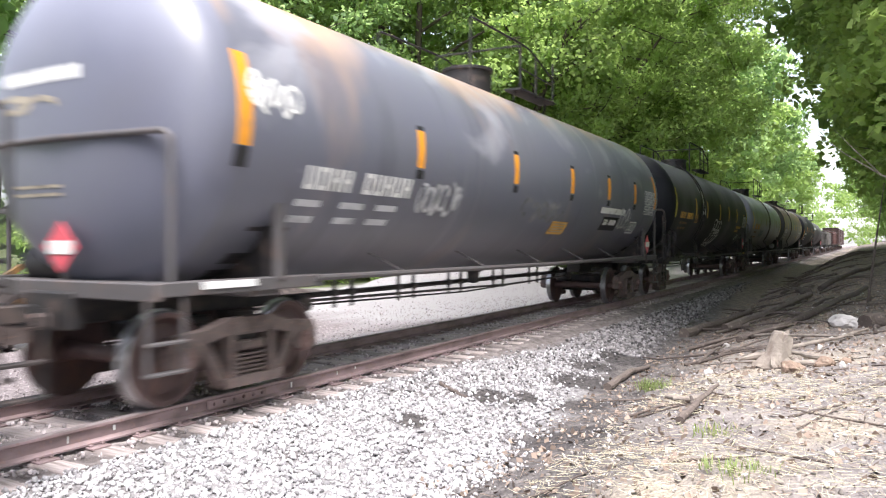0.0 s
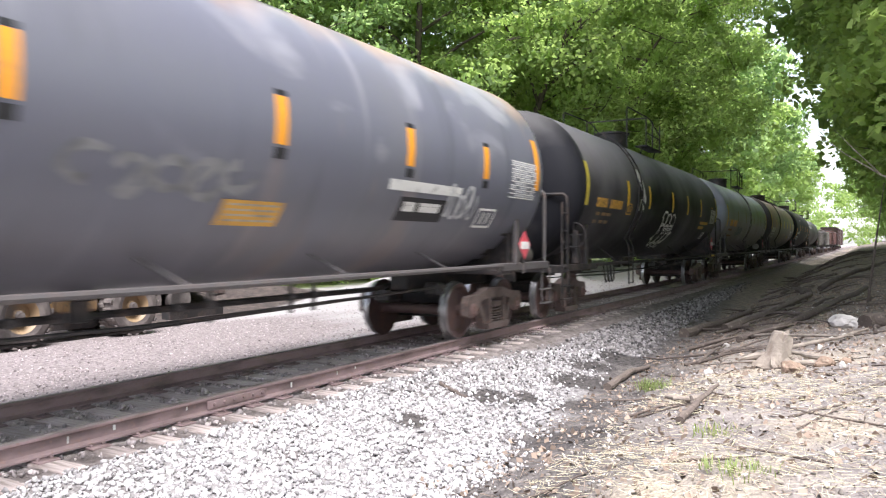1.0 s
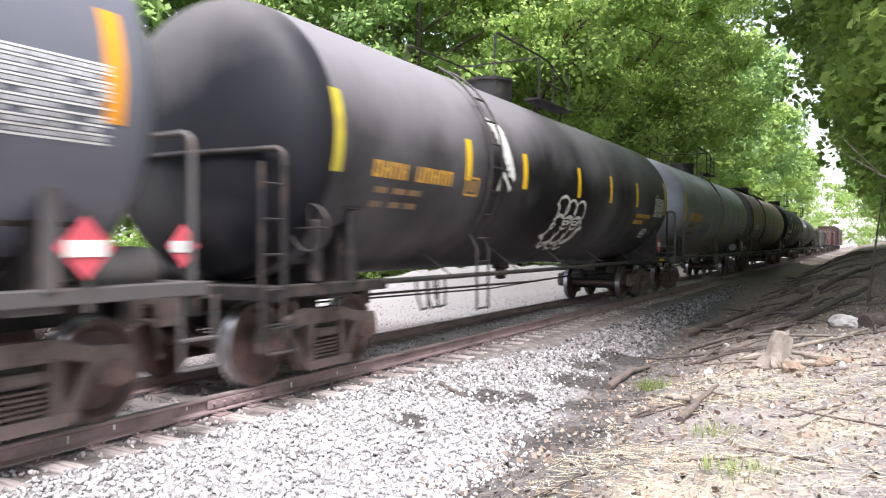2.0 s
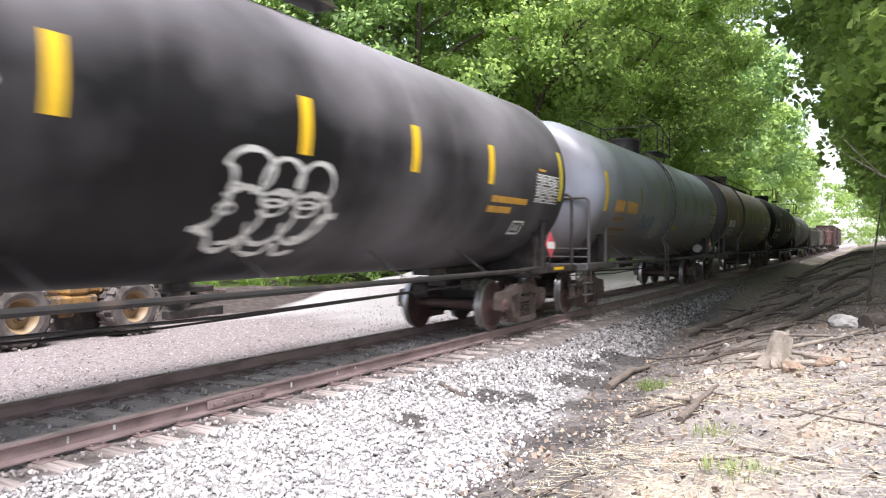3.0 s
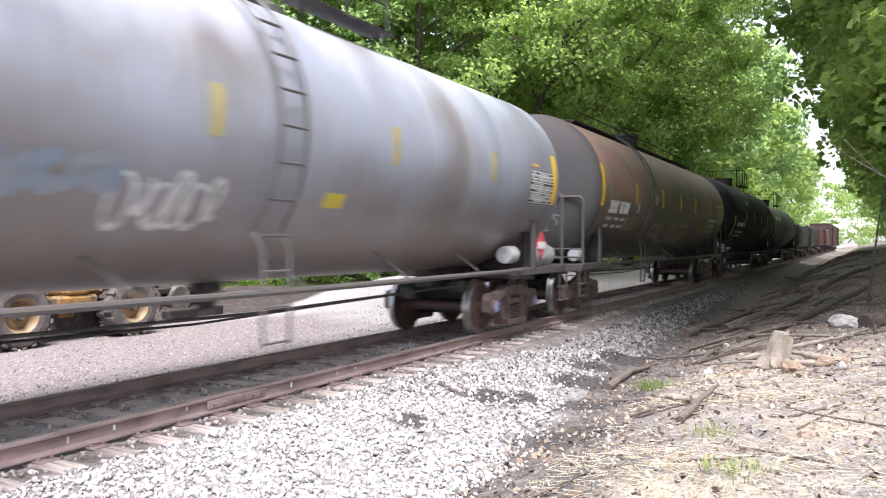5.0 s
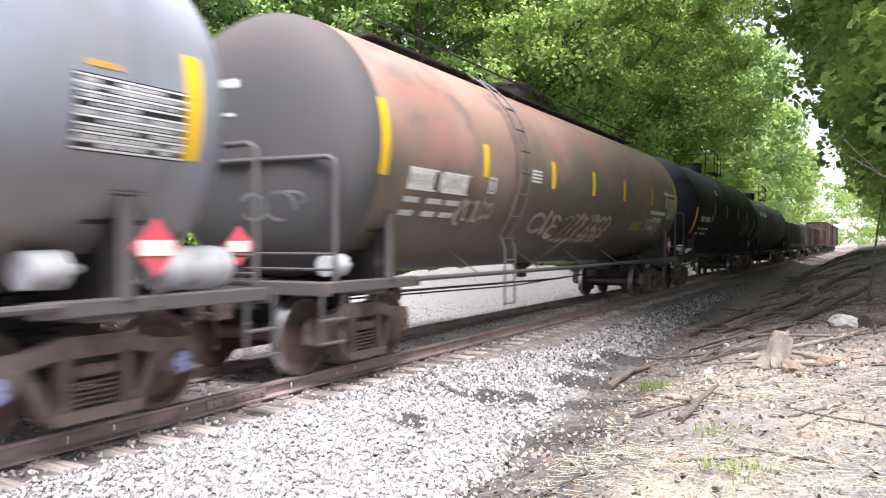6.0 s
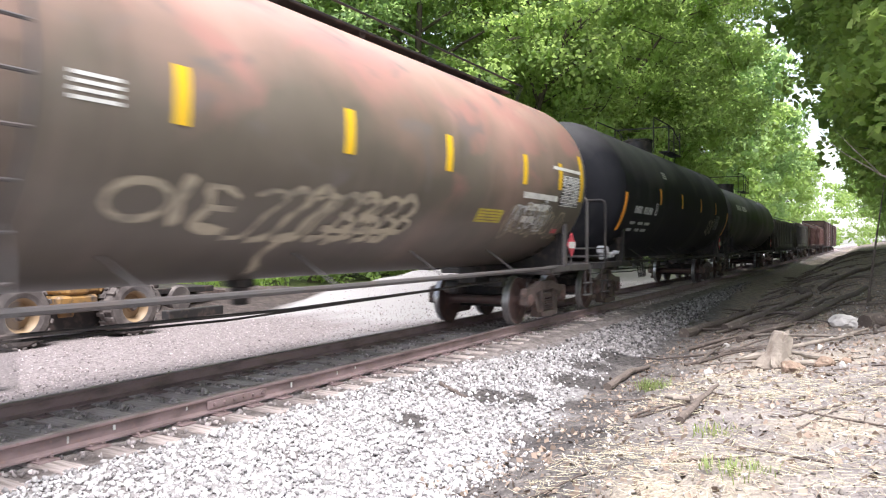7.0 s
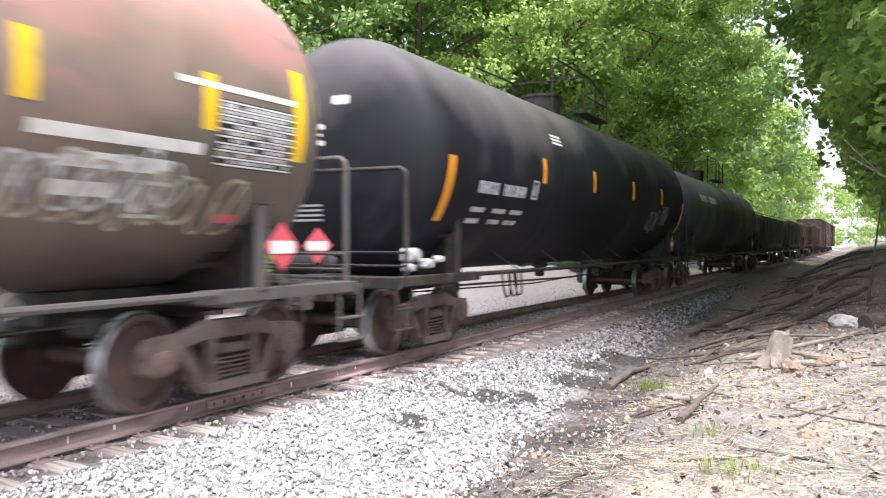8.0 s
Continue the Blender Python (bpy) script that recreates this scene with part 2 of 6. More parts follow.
RIM = material("pale_yellow_wheel_rim", (0.26, 0.18, 0.10), 0.55, 0.0, [((0.25, 0.17, 0.09), 4, 0.5, 0.8, 6, ONE)])
RUBBER = material("dusty_rubber", (0.085, 0.072, 0.068), 0.9, 0.0, [((0.19, 0.165, 0.15), 4, 0.45, 0.7, 6, ONE)], 0.3, 30)
HOPPER_GREY = material("dusty_grey_hopper_paint", (0.13, 0.12, 0.11), 0.7, 0.0, [((0.06, 0.05, 0.045), 0.8, 0.45, 0.7, 6, (1, 1, .3))])
HOPPER_RED = material("oxide_red_hopper_paint", (0.10, 0.045, 0.04), 0.7, 0.0, [((0.18, 0.14, 0.13), 0.8, 0.5, 0.75, 6, (1, 1, .3))])
BOX_BROWN = material("dark_brown_boxcar_paint", (0.055, 0.03, 0.028), 0.7, 0.0, [((0.1, 0.06, 0.05), 0.8, 0.5, 0.75, 6, (1, 1, .3))])


def leaf_material(name, base, through_colour, amount):
    m = material(name, base, 0.55, 0.0, [(tuple(c * 0.55 for c in base), 0.35, 0.45, 0.7, 4, ONE), ((base[0] * 1.7, base[1] * 1.35, base[2]), 0.6, 0.55, 0.75, 4, ONE)], island=0.4, spec=0.35)
    n, l = m.node_tree.nodes, m.node_tree.links
    t = n.new("ShaderNodeBsdfTranslucent")
    t.inputs[0].default_value = (*through_colour, 1)
    x = n.new("ShaderNodeMixShader")
    x.inputs[0].default_value = amount
    l.new(n["Principled BSDF"].outputs[0], x.inputs[1])
    l.new(t.outputs[0], x.inputs[2])
    l.new(x.outputs[0], n["Material Output"].inputs[0])
    return m


LEAF_A = leaf_material("maple_leaf", (0.128, 0.2, 0.07), (0.49, 0.66, 0.2), 0.58)
LEAF_B = leaf_material("ash_leaf", (0.122, 0.2, 0.085), (0.49, 0.67, 0.26), 0.58)
LEAF_C = leaf_material("sunlit_young_leaf", (0.135, 0.215, 0.07), (0.51, 0.67, 0.2), 0.57)
LEAF_D = leaf_material("bright_maple_leaf", (0.145, 0.215, 0.07), (0.56, 0.71, 0.2), 0.6)
# darkened leaf for the added overhead crowns, lets little light through
LEAF_E = leaf_material("light_blocking_leaf", (0.075, 0.105, 0.05), (0.2, 0.26, 0.12), 0.35)
GRASS = leaf_material("grass_blade", (0.22, 0.28, 0.10), (0.42, 0.52, 0.16), 0.35)


# ---- building helpers ----
class Shape:
    """Collects pieces of one part, then makes one mesh of them."""

    def __init__(self):
        self.v, self.f, self.k = [], [], []

    def put(self, verts, faces, k=0):
        o = len(self.v)
        self.v += [tuple(p) for p in verts]
        self.f += [tuple(i + o for i in q) for q in faces]
        self.k += [k] * len(faces)
        return self

    def box(self, c, s, m=None, bevel=0.012, k=0):
        h = [a / 2 for a in s]
        b = min(bevel, min(h) * 0.45)
        vs, idx = [], {}
        for sx in (-1, 1):
            for sy in (-1, 1):
                for sz in (-1, 1):
                    for ax in range(3):
                        p = [sx * (h[0] - b), sy * (h[1] - b), sz * (h[2] - b)]
                        p[ax] += (sx, sy, sz)[ax] * b
                        idx[sx, sy, sz, ax] = len(vs)
                        vs.append(p)
        fs = []
        for ax in range(3):
            u, w = (ax + 1) % 3, (ax + 2) % 3
            for sg in (-1, 1):
                q = []
                for a, c2 in ((-1, -1), (1, -1), (1, 1), (-1, 1)):
                    g = [0, 0, 0]
                    g[ax], g[u], g[w] = sg, a, c2
                    q.append(idx[(*g, ax)])
                fs.append(q if sg > 0 else q[::-1])
            for a in (-1, 1):
                for c2 in (-1, 1):
                    g0, g1 = [0, 0, 0], [0, 0, 0]
                    g0[ax], g1[ax] = -1, 1
                    g0[u] = g1[u] = a
                    g0[w] = g1[w] = c2
                    q = [idx[(*g0, u)], idx[(*g1, u)], idx[(*g1, w)], idx[(*g0, w)]]
                    fs.append(q if a * c2 > 0 else q[::-1])
        for sx in (-1, 1):
            for sy in (-1, 1):
                for sz in (-1, 1):
                    q = [idx[sx, sy, sz, i] for i in range(3)]
                    fs.append(q if sx * sy * sz > 0 else q[::-1])
        m = m or Matrix()
        return self.put([(m @ Vector(p)) + Vector(c) for p in vs], fs, k)

    def beam(self, a, b, w, h, bevel=0.01, k=0):
        a, b = Vector(a), Vector(b)
        d = b - a
        m = d.to_track_quat("X", "Z").to_matrix()
        return self.box((a + b) / 2, (d.length, w, h), m, bevel, k)

    def tube(self, pts, r, n=8, cap=True, k=0):
        pts = [Vector(p) for p in pts]
        rs = r if isinstance(r, (list, tuple)) else [r] * len(pts)
        vs, fs = [], []
        for i, p in enumerate(pts):
            d = (pts[min(i + 1, len(pts) - 1)] - pts[max(i - 1, 0)]).normalized()
            s = d.orthogonal() if i == 0 else (last - d * last.dot(d))
            s.normalize()
            last = s
            t = d.cross(s)
            vs += [p + rs[i] * (math.cos(2 * math.pi * j / n) * s + math.sin(2 * math.pi * j / n) * t) for j in range(n)]
        for i in range(len(pts) - 1):
            fs += [(i * n + j, i * n + (j + 1) % n, (i + 1) * n + (j + 1) % n, (i + 1) * n + j) for j in range(n)]
        if cap:
            fs += [tuple(range(n))[::-1], tuple(range((len(pts) - 1) * n, len(pts) * n))]
        return self.put(vs, fs, k)

    def spin(self, prof, axis="x", n=32, c=(0, 0, 0), ks=None):
        """Revolves (along, radius) rows about an axis."""
        vs, fs, kk = [], [], []
        for a, r in prof:
            for j in range(n):
                t = 2 * math.pi * j / n
                p = {"x": (a, r * math.cos(t), r * math.sin(t)), "y": (r * math.sin(t), a, r * math.cos(t)), "z": (r * math.cos(t), r * math.sin(t), a)}[axis]
                vs.append((p[0] + c[0], p[1] + c[1], p[2] + c[2]))
        for i in range(len(prof) - 1):
            for j in range(n):
                fs.append((i * n + j, i * n + (j + 1) % n, (i + 1) * n + (j + 1) % n, (i + 1) * n + j)[::-1])
                kk.append(ks[i] if ks else 0)
        o = len(self.f)
        self.put(vs, fs)
        self.k[o:] = kk
        return self

    def prism(self, poly, y0, y1, k=0):
        """A flat outline in (x, z), drawn out from y0 to y1."""
        n = len(poly)
        vs = [(x, y0, z) for x, z in poly] + [(x, y1, z) for x, z in poly]
        fs = [tuple(range(n)), tuple(range(n, 2 * n))[::-1]] + [(i, i + n, (i + 1) % n + n, (i + 1) % n) for i in range(n)]
        return self.put(vs, fs, k)

    def mesh(self, name, mats, smooth=False):
        me = bpy.data.meshes.new(name)
        me.from_pydata(self.v, [], self.f)
        for mt in mats if isinstance(mats, (list, tuple)) else [mats]:
            me.materials.append(mt)
        me.polygons.foreach_set("material_index", self.k)
        if smooth:
            me.shade_smooth()
            me.set_sharp_from_angle(angle=radians(38))
        return me


def part(name, shape, mats, parent=None, label="", at=None, smooth=False):
    """Links one mesh as a part of a thing (or as a thing, without a parent)."""
    me = shape if isinstance(shape, bpy.types.Mesh) else shape.mesh(name, mats, smooth)
    ob = new(name, me)
    ob.parent = parent
    if at is not None:
        ob.matrix_basis = at
    return tagged(ob, label)


def big_mesh(name, verts, loops, per, mats):
    """A mesh from arrays: faces with per corners each."""
    me = bpy.data.meshes.new(name)
    nf = len(loops) // per
    me.vertices.add(len(verts))
    me.vertices.foreach_set("co", np.asarray(verts, np.float32).ravel())
    me.loops.add(len(loops))
    me.loops.foreach_set("vertex_index", np.asarray(loops, np.int32))
    me.polygons.add(nf)
    me.polygons.foreach_set("loop_start", np.arange(0, nf * per, per, dtype=np.int32))
    for mt in mats if isinstance(mats, (list, tuple)) else [mats]:
        me.materials.append(mt)
    me.update(calc_edges=True)
    me.validate()
    return me


# ---- ground ----
def smooth_step(a, b, x):
    t = np.clip((x - a) / (b - a), 0, 1)
    return t * t * (3 - 2 * t)


def wobble(x, y, s, seed):
    """Cheap smooth unevenness from a few sines."""
    r = np.random.default_rng(seed)
    out = np.zeros_like(x, dtype=float)
    for _ in range(6):
        a, p = r.uniform(0, 6.28), r.uniform(0, 6.28)
        k = r.uniform(0.5, 1.6) * s
        out += np.sin((x * np.cos(a) + y * np.sin(a)) * k + p)
    return out / 6


# heaps of pale gravel in the yard: x, y, height and half widths
HEAPS = ((20.5, 7.6, 0.55, 2.6, 1.2), (24.0, 6.9, 0.85, 2.4, 1.3), (28.0, 6.4, 1.0, 2.6, 1.4), (33.0, 6.2, 0.9, 3.2, 1.5))
# dark earth washed out on the ballast shoulder: x, y and radius
SPOTS = ((9.04, -2.45, 0.42), (9.5, -2.75, 0.3), (7.34, -2.3, 0.26), (11.05, -3.0, 0.6), (12.4, -2.7, 0.5), (7.6, -4.0, 0.55), (9.6, -3.6, 0.45), (13.6, -3.0, 0.7))


def spotted(x, y, seed):
    """How much of the dark earth lies at a place, 0 to 1, with ragged edges."""
    rag = 1 + 0.45 * wobble(x, y, 9.0, seed)
    return np.max([np.clip(1.6 - 1.6 * np.hypot((x - cx) * 0.8, y - cy) / (r * rag), 0, 1) for cx, cy, r in SPOTS], 0)


def ground_z(x, y):
    """Height of the ground: ballast bed, ditch, bank under the camera, yard beyond the track."""
    x, y = np.asarray(x, float), np.asarray(y, float)
    near = np.interp(y, [-400, -60, -20, -12, -9, -7.2, -6.0, -5.0, -4.2, -3.6, -2.9, -1.75, -1.3, 1.4, 1.9, 3.0, 60, 400],
                     [9, 7, 3.0, 1.1, 0.45, 0.12, -0.02, -0.20, -0.40, -0.52, -0.50, -0.30, -0.215, -0.215, -0.28, -0.36, -0.30, 2])
    far_bank = smooth_step(13, 45, x) * smooth_step(-2.3, -6.5, y) * 0.95 * (1 - smooth_step(-10, -16, y))
    rough = wobble(x, y, 2.2, 3) * 0.05 * smooth_step(-3.0, -4.5, y) + wobble(x, y, 6.0, 4) * 0.02 * smooth_step(-1.6, -3, y)
    yard = wobble(x, y, 1.2, 5) * 0.04 * smooth_step(2.5, 4, y)
    berm = 0.5 * np.exp(-(((x - 17) / 5.6) ** 4 + ((y - 11.0) / 1.4) ** 2)) + 0.12 * wobble(x, y, 3.5, 17) * np.exp(-(((x - 18) / 5) ** 4 + ((y - 10.8) / 1.8) ** 2))
    heaps = sum(h * np.exp(-(((x - cx) / rx) ** 2 + ((y - cy) / ry) ** 2) ** 1.3) for cx, cy, h, rx, ry in HEAPS)
    return near + far_bank + rough + yard + berm + heaps * (1 + 0.15 * wobble(x, y, 4.0, 19))


def steps(rows):
    out = []
    for a, b, d in rows:
        out += list(np.arange(a, b, d))
    return np.array(out)


def ground_material():
    m = material("gravel_and_earth", (0.3, 0.28, 0.27), 0.95)
    n, l = m.node_tree.nodes, m.node_tree.links
    b = n["Principled BSDF"]
    tc = n.new("ShaderNodeTexCoord")
    sep = n.new("ShaderNodeSeparateXYZ")
    l.new(tc.outputs["Object"], sep.inputs[0])

    def noise_at(scale, detail=5, stretch=ONE):
        mp = n.new("ShaderNodeMapping")
        mp.inputs["Scale"].default_value = stretch
        l.new(tc.outputs["Object"], mp.inputs[0])
        t = n.new("ShaderNodeTexNoise")
        t.inputs["Scale"].default_value, t.inputs["Detail"].default_value = scale, detail
        l.new(mp.outputs[0], t.inputs["Vector"])
        return t.outputs["Fac"]

    def ramp(src, lo, hi, a=0.0, c=1.0):
        r = n.new("ShaderNodeMapRange")
        for key, val in (("From Min", lo), ("From Max", hi), ("To Min", a), ("To Max", c)):
            r.inputs[key].default_value = val
        l.new(src, r.inputs["Value"])
        return r.outputs[0]

    def mix(f, a, c):
        x = n.new("ShaderNodeMix")
        x.data_type = "RGBA"
        l.new(f, x.inputs["Factor"])
        for key, val in (("A", a), ("B", c)):
            if isinstance(val, tuple):
                x.inputs[key].default_value = (*val, 1)
            else:
                l.new(val, x.inputs[key])
        return x.outputs["Result"]

    def sums(a, w, c):
        q = n.new("ShaderNodeMath")
        q.operation = "MULTIPLY_ADD"
        l.new(a, q.inputs[0])
        q.inputs[1].default_value = w
        l.new(c, q.inputs[2])
        return q.outputs[0]

    vor = n.new("ShaderNodeTexVoronoi")
    vor.inputs["Scale"].default_value = 24
    l.new(tc.outputs["Object"], vor.inputs["Vector"])
    grey = n.new("ShaderNodeRGBToBW")
    l.new(vor.outputs["Color"], grey.inputs[0])
    gravel = mix(ramp(grey.outputs[0], 0.1, 0.9), (0.17, 0.158, 0.156), (0.40, 0.385, 0.38))
    gravel = mix(ramp(noise_at(1.3), 0.5, 0.66), gravel, (0.13, 0.115, 0.112))
    earth = mix(ramp(noise_at(2.5, 8), 0.35, 0.7), (0.15, 0.13, 0.124), (0.29, 0.257, 0.238))
    earth = mix(ramp(noise_at(9, 6), 0.55, 0.75), earth, (0.34, 0.305, 0.28))
    earth = mix(ramp(noise_at(0.45, 4), 0.5, 0.68), earth, (0.38, 0.325, 0.25))
    yard = mix(ramp(grey.outputs[0], 0.1, 0.9), (0.14, 0.117, 0.114), (0.30, 0.257, 0.252))
    yard = mix(ramp(sums(noise_at(0.5, 4, (0.35, 1.2, 1)), 14.0, sep.outputs["X"]), 20.5, 24.5), yard, (0.36, 0.34, 0.332))
    mud = mix(ramp(noise_at(5, 7), 0.35, 0.7), (0.035, 0.027, 0.024), (0.10, 0.075, 0.066))
    grass = mix(ramp(noise_at(3, 6), 0.35, 0.7), (0.05, 0.075, 0.02), (0.17, 0.19, 0.06))
    ditch = mix(ramp(noise_at(7, 7), 0.35, 0.7), (0.065, 0.056, 0.054), (0.18, 0.16, 0.15))
    slant = sums(sep.outputs["X"], -0.12, sep.outputs["Y"])
    side = sums(noise_at(1.1, 6), 1.5, slant)
    litter = mix(ramp(noise_at(6, 8), 0.3, 0.7), (0.11, 0.088, 0.075), (0.29, 0.24, 0.20))
    earth = mix(ramp(sums(noise_at(0.8), 6.0, sep.outputs["X"]), 16, 21), earth, litter)
    colour = mix(ramp(side, -5.35, -4.75), earth, ditch)
    colour = mix(ramp(side, -3.85, -3.6), colour, gravel)
    dust = mix(ramp(noise_at(7, 6), 0.35, 0.7), (0.32, 0.28, 0.268), (0.52, 0.46, 0.44))
    soot = mix(ramp(noise_at(7, 6), 0.35, 0.7), (0.12, 0.10, 0.094), (0.27, 0.235, 0.22))
    colour = mix(ramp(sums(noise_at(4, 3), 0.35, sums(ramp(sep.outputs["X"], 8.5, 14.0), 0.5, sep.outputs["Y"])), -1.2, -1.0), colour, soot)
    colour = mix(ramp(sep.outputs["Y"], -0.95, -0.75), colour, dust)
    colour = mix(ramp(sep.outputs["Y"], 1.9, 2.3), colour, yard)
    dx, dy = ramp(sep.outputs["X"], 9.5, 12.5), ramp(sep.outputs["X"], 27, 21)
    band = n.new("ShaderNodeMath")
    band.operation = "MULTIPLY"
    l.new(dx, band.inputs[0])
    l.new(dy, band.inputs[1])
    heap = n.new("ShaderNodeMath")
    heap.operation = "MULTIPLY"
    l.new(band.outputs[0], heap.inputs[0])
    l.new(ramp(sums(noise_at(1.4), 1.0, sep.outputs["Y"]), 8.3, 8.9), heap.inputs[1])
    colour = mix(heap.outputs[0], colour, mud)
    colour = mix(ramp(sums(noise_at(0.3), 5.0, sep.outputs["Y"]), 15.5, 17), colour, grass)
    colour = mix(ramp(sums(noise_at(0.4), 4.0, sep.outputs["Y"]), -9.5, -11.5), colour, mud)
    dark = mix(ramp(noise_at(12, 7), 0.35, 0.7), (0.03, 0.026, 0.025), (0.105, 0.092, 0.088))
    for cx, cy, rad in SPOTS:
        gap = n.new("ShaderNodeVectorMath")
        gap.operation = "DISTANCE"
        l.new(tc.outputs["Object"], gap.inputs[0])
        gap.inputs[1].default_value = (cx, cy, -0.45)
        colour = mix(ramp(sums(noise_at(5, 5), rad * 0.9, gap.outputs["Value"]), rad * 1.55, rad * 1.25), colour, dark)
    l.new(colour, b.inputs["Base Color"])
    h = n.new("ShaderNodeMath")
    h.operation = "ADD"
    l.new(vor.outputs["Distance"], h.inputs[0])
    l.new(noise_at(40, 6), h.inputs[1])
    bp = n.new("ShaderNodeBump")
    bp.inputs["Strength"].default_value, bp.inputs["Distance"].default_value = 0.9, 0.03
    l.new(h.outputs[0], bp.inputs["Height"])
    l.new(bp.outputs[0], b.inputs["Normal"])
    return m


def build_ground():
    xs = steps([(-1500, -60, 120), (-60, -4, 4), (-4, 2, 0.5), (2, 22, 0.09), (22, 60, 0.5), (60, 260, 4), (260, 1600, 110)])
    ys = steps([(-1500, -60, 120), (-60, -12, 4), (-12, -8, 0.4), (-8, -1.2, 0.08), (-1.2, 2, 0.2), (2, 14, 0.2), (14, 60, 2.5), (60, 1600, 110)])
    gx, gy = np.meshgrid(xs, ys, indexing="ij")
    gz = ground_z(gx, gy)
    fine = (gx > 2) & (gx < 22) & (gy > -8) & (gy < 1)
    gz = gz + np.where(fine, np.random.default_rng(2).normal(0, 0.008, gx.shape), 0)
    nx, ny = gx.shape
    i = np.arange(nx * ny).reshape(nx, ny)
    quads = np.stack([i[:-1, :-1], i[1:, :-1], i[1:, 1:], i[:-1, 1:]], -1).reshape(-1)
    me = big_mesh("ground", np.stack([gx, gy, gz], -1).reshape(-1, 3), quads, 4, ground_material())
    me.shade_smooth()
    tagged(new("ground", me), "pale ballast gravel, brown earth bank and gravel yard", "ground", kind="structure")




def scatter_stones(name, label, xs, ys, sizes, mats, seed, lift=0.25):
    """Loose angular stones lying on the ground, joined."""
    r = np.random.default_rng(seed)
    t = (1 + 5 ** 0.5) / 2
    base = np.array([(-1, t, 0), (1, t, 0), (-1, -t, 0), (1, -t, 0), (0, -1, t), (0, 1, t), (0, -1, -t), (0, 1, -t), (t, 0, -1), (t, 0, 1), (-t, 0, -1), (-t, 0, 1)]) / 1.9
    tri = np.array([(0, 11, 5), (0, 5, 1), (0, 1, 7), (0, 7, 10), (0, 10, 11), (1, 5, 9), (5, 11, 4), (11, 10, 2), (10, 7, 6), (7, 1, 8), (3, 9, 4), (3, 4, 2), (3, 2, 6), (3, 6, 8), (3, 8, 9), (4, 9, 5), (2, 4, 11), (6, 2, 10), (8, 6, 7), (9, 8, 1)])
    n = len(xs)
    v = base[None] * r.uniform(0.72, 1.25, (n, 12, 1))
    for cut in (0.42, 0.5, 0.38, 0.55):
        d = r.normal(size=(n, 1, 3))
        d /= np.linalg.norm(d, axis=2, keepdims=True)
        v = v - d * np.maximum((v * d).sum(-1, keepdims=True) - cut, 0)
    v = v * (sizes[:, None, None] / 1.7) * r.uniform(0.55, 1.35, (n, 1, 3))
    ax = r.normal(size=(n, 3))
    ax /= np.linalg.norm(ax, axis=1, keepdims=True)
    an = r.uniform(0, 6.28, n)
    c, s = np.cos(an)[:, None, None], np.sin(an)[:, None, None]
    k = ax[:, None, :]
    v = v * c + np.cross(np.broadcast_to(k, v.shape), v) * s + k * (v * k).sum(-1, keepdims=True) * (1 - c)
    z = ground_z(xs, ys) + sizes * lift
    v = v + np.stack([xs, ys, z], -1)[:, None, :]
    loops = (tri[None] + (np.arange(n) * 12)[:, None, None]).reshape(-1)
    me = big_mesh(name, v.reshape(-1, 3), loops, 3, mats)
    return tagged(new(name, me), label, "gravel", kind="stuff")


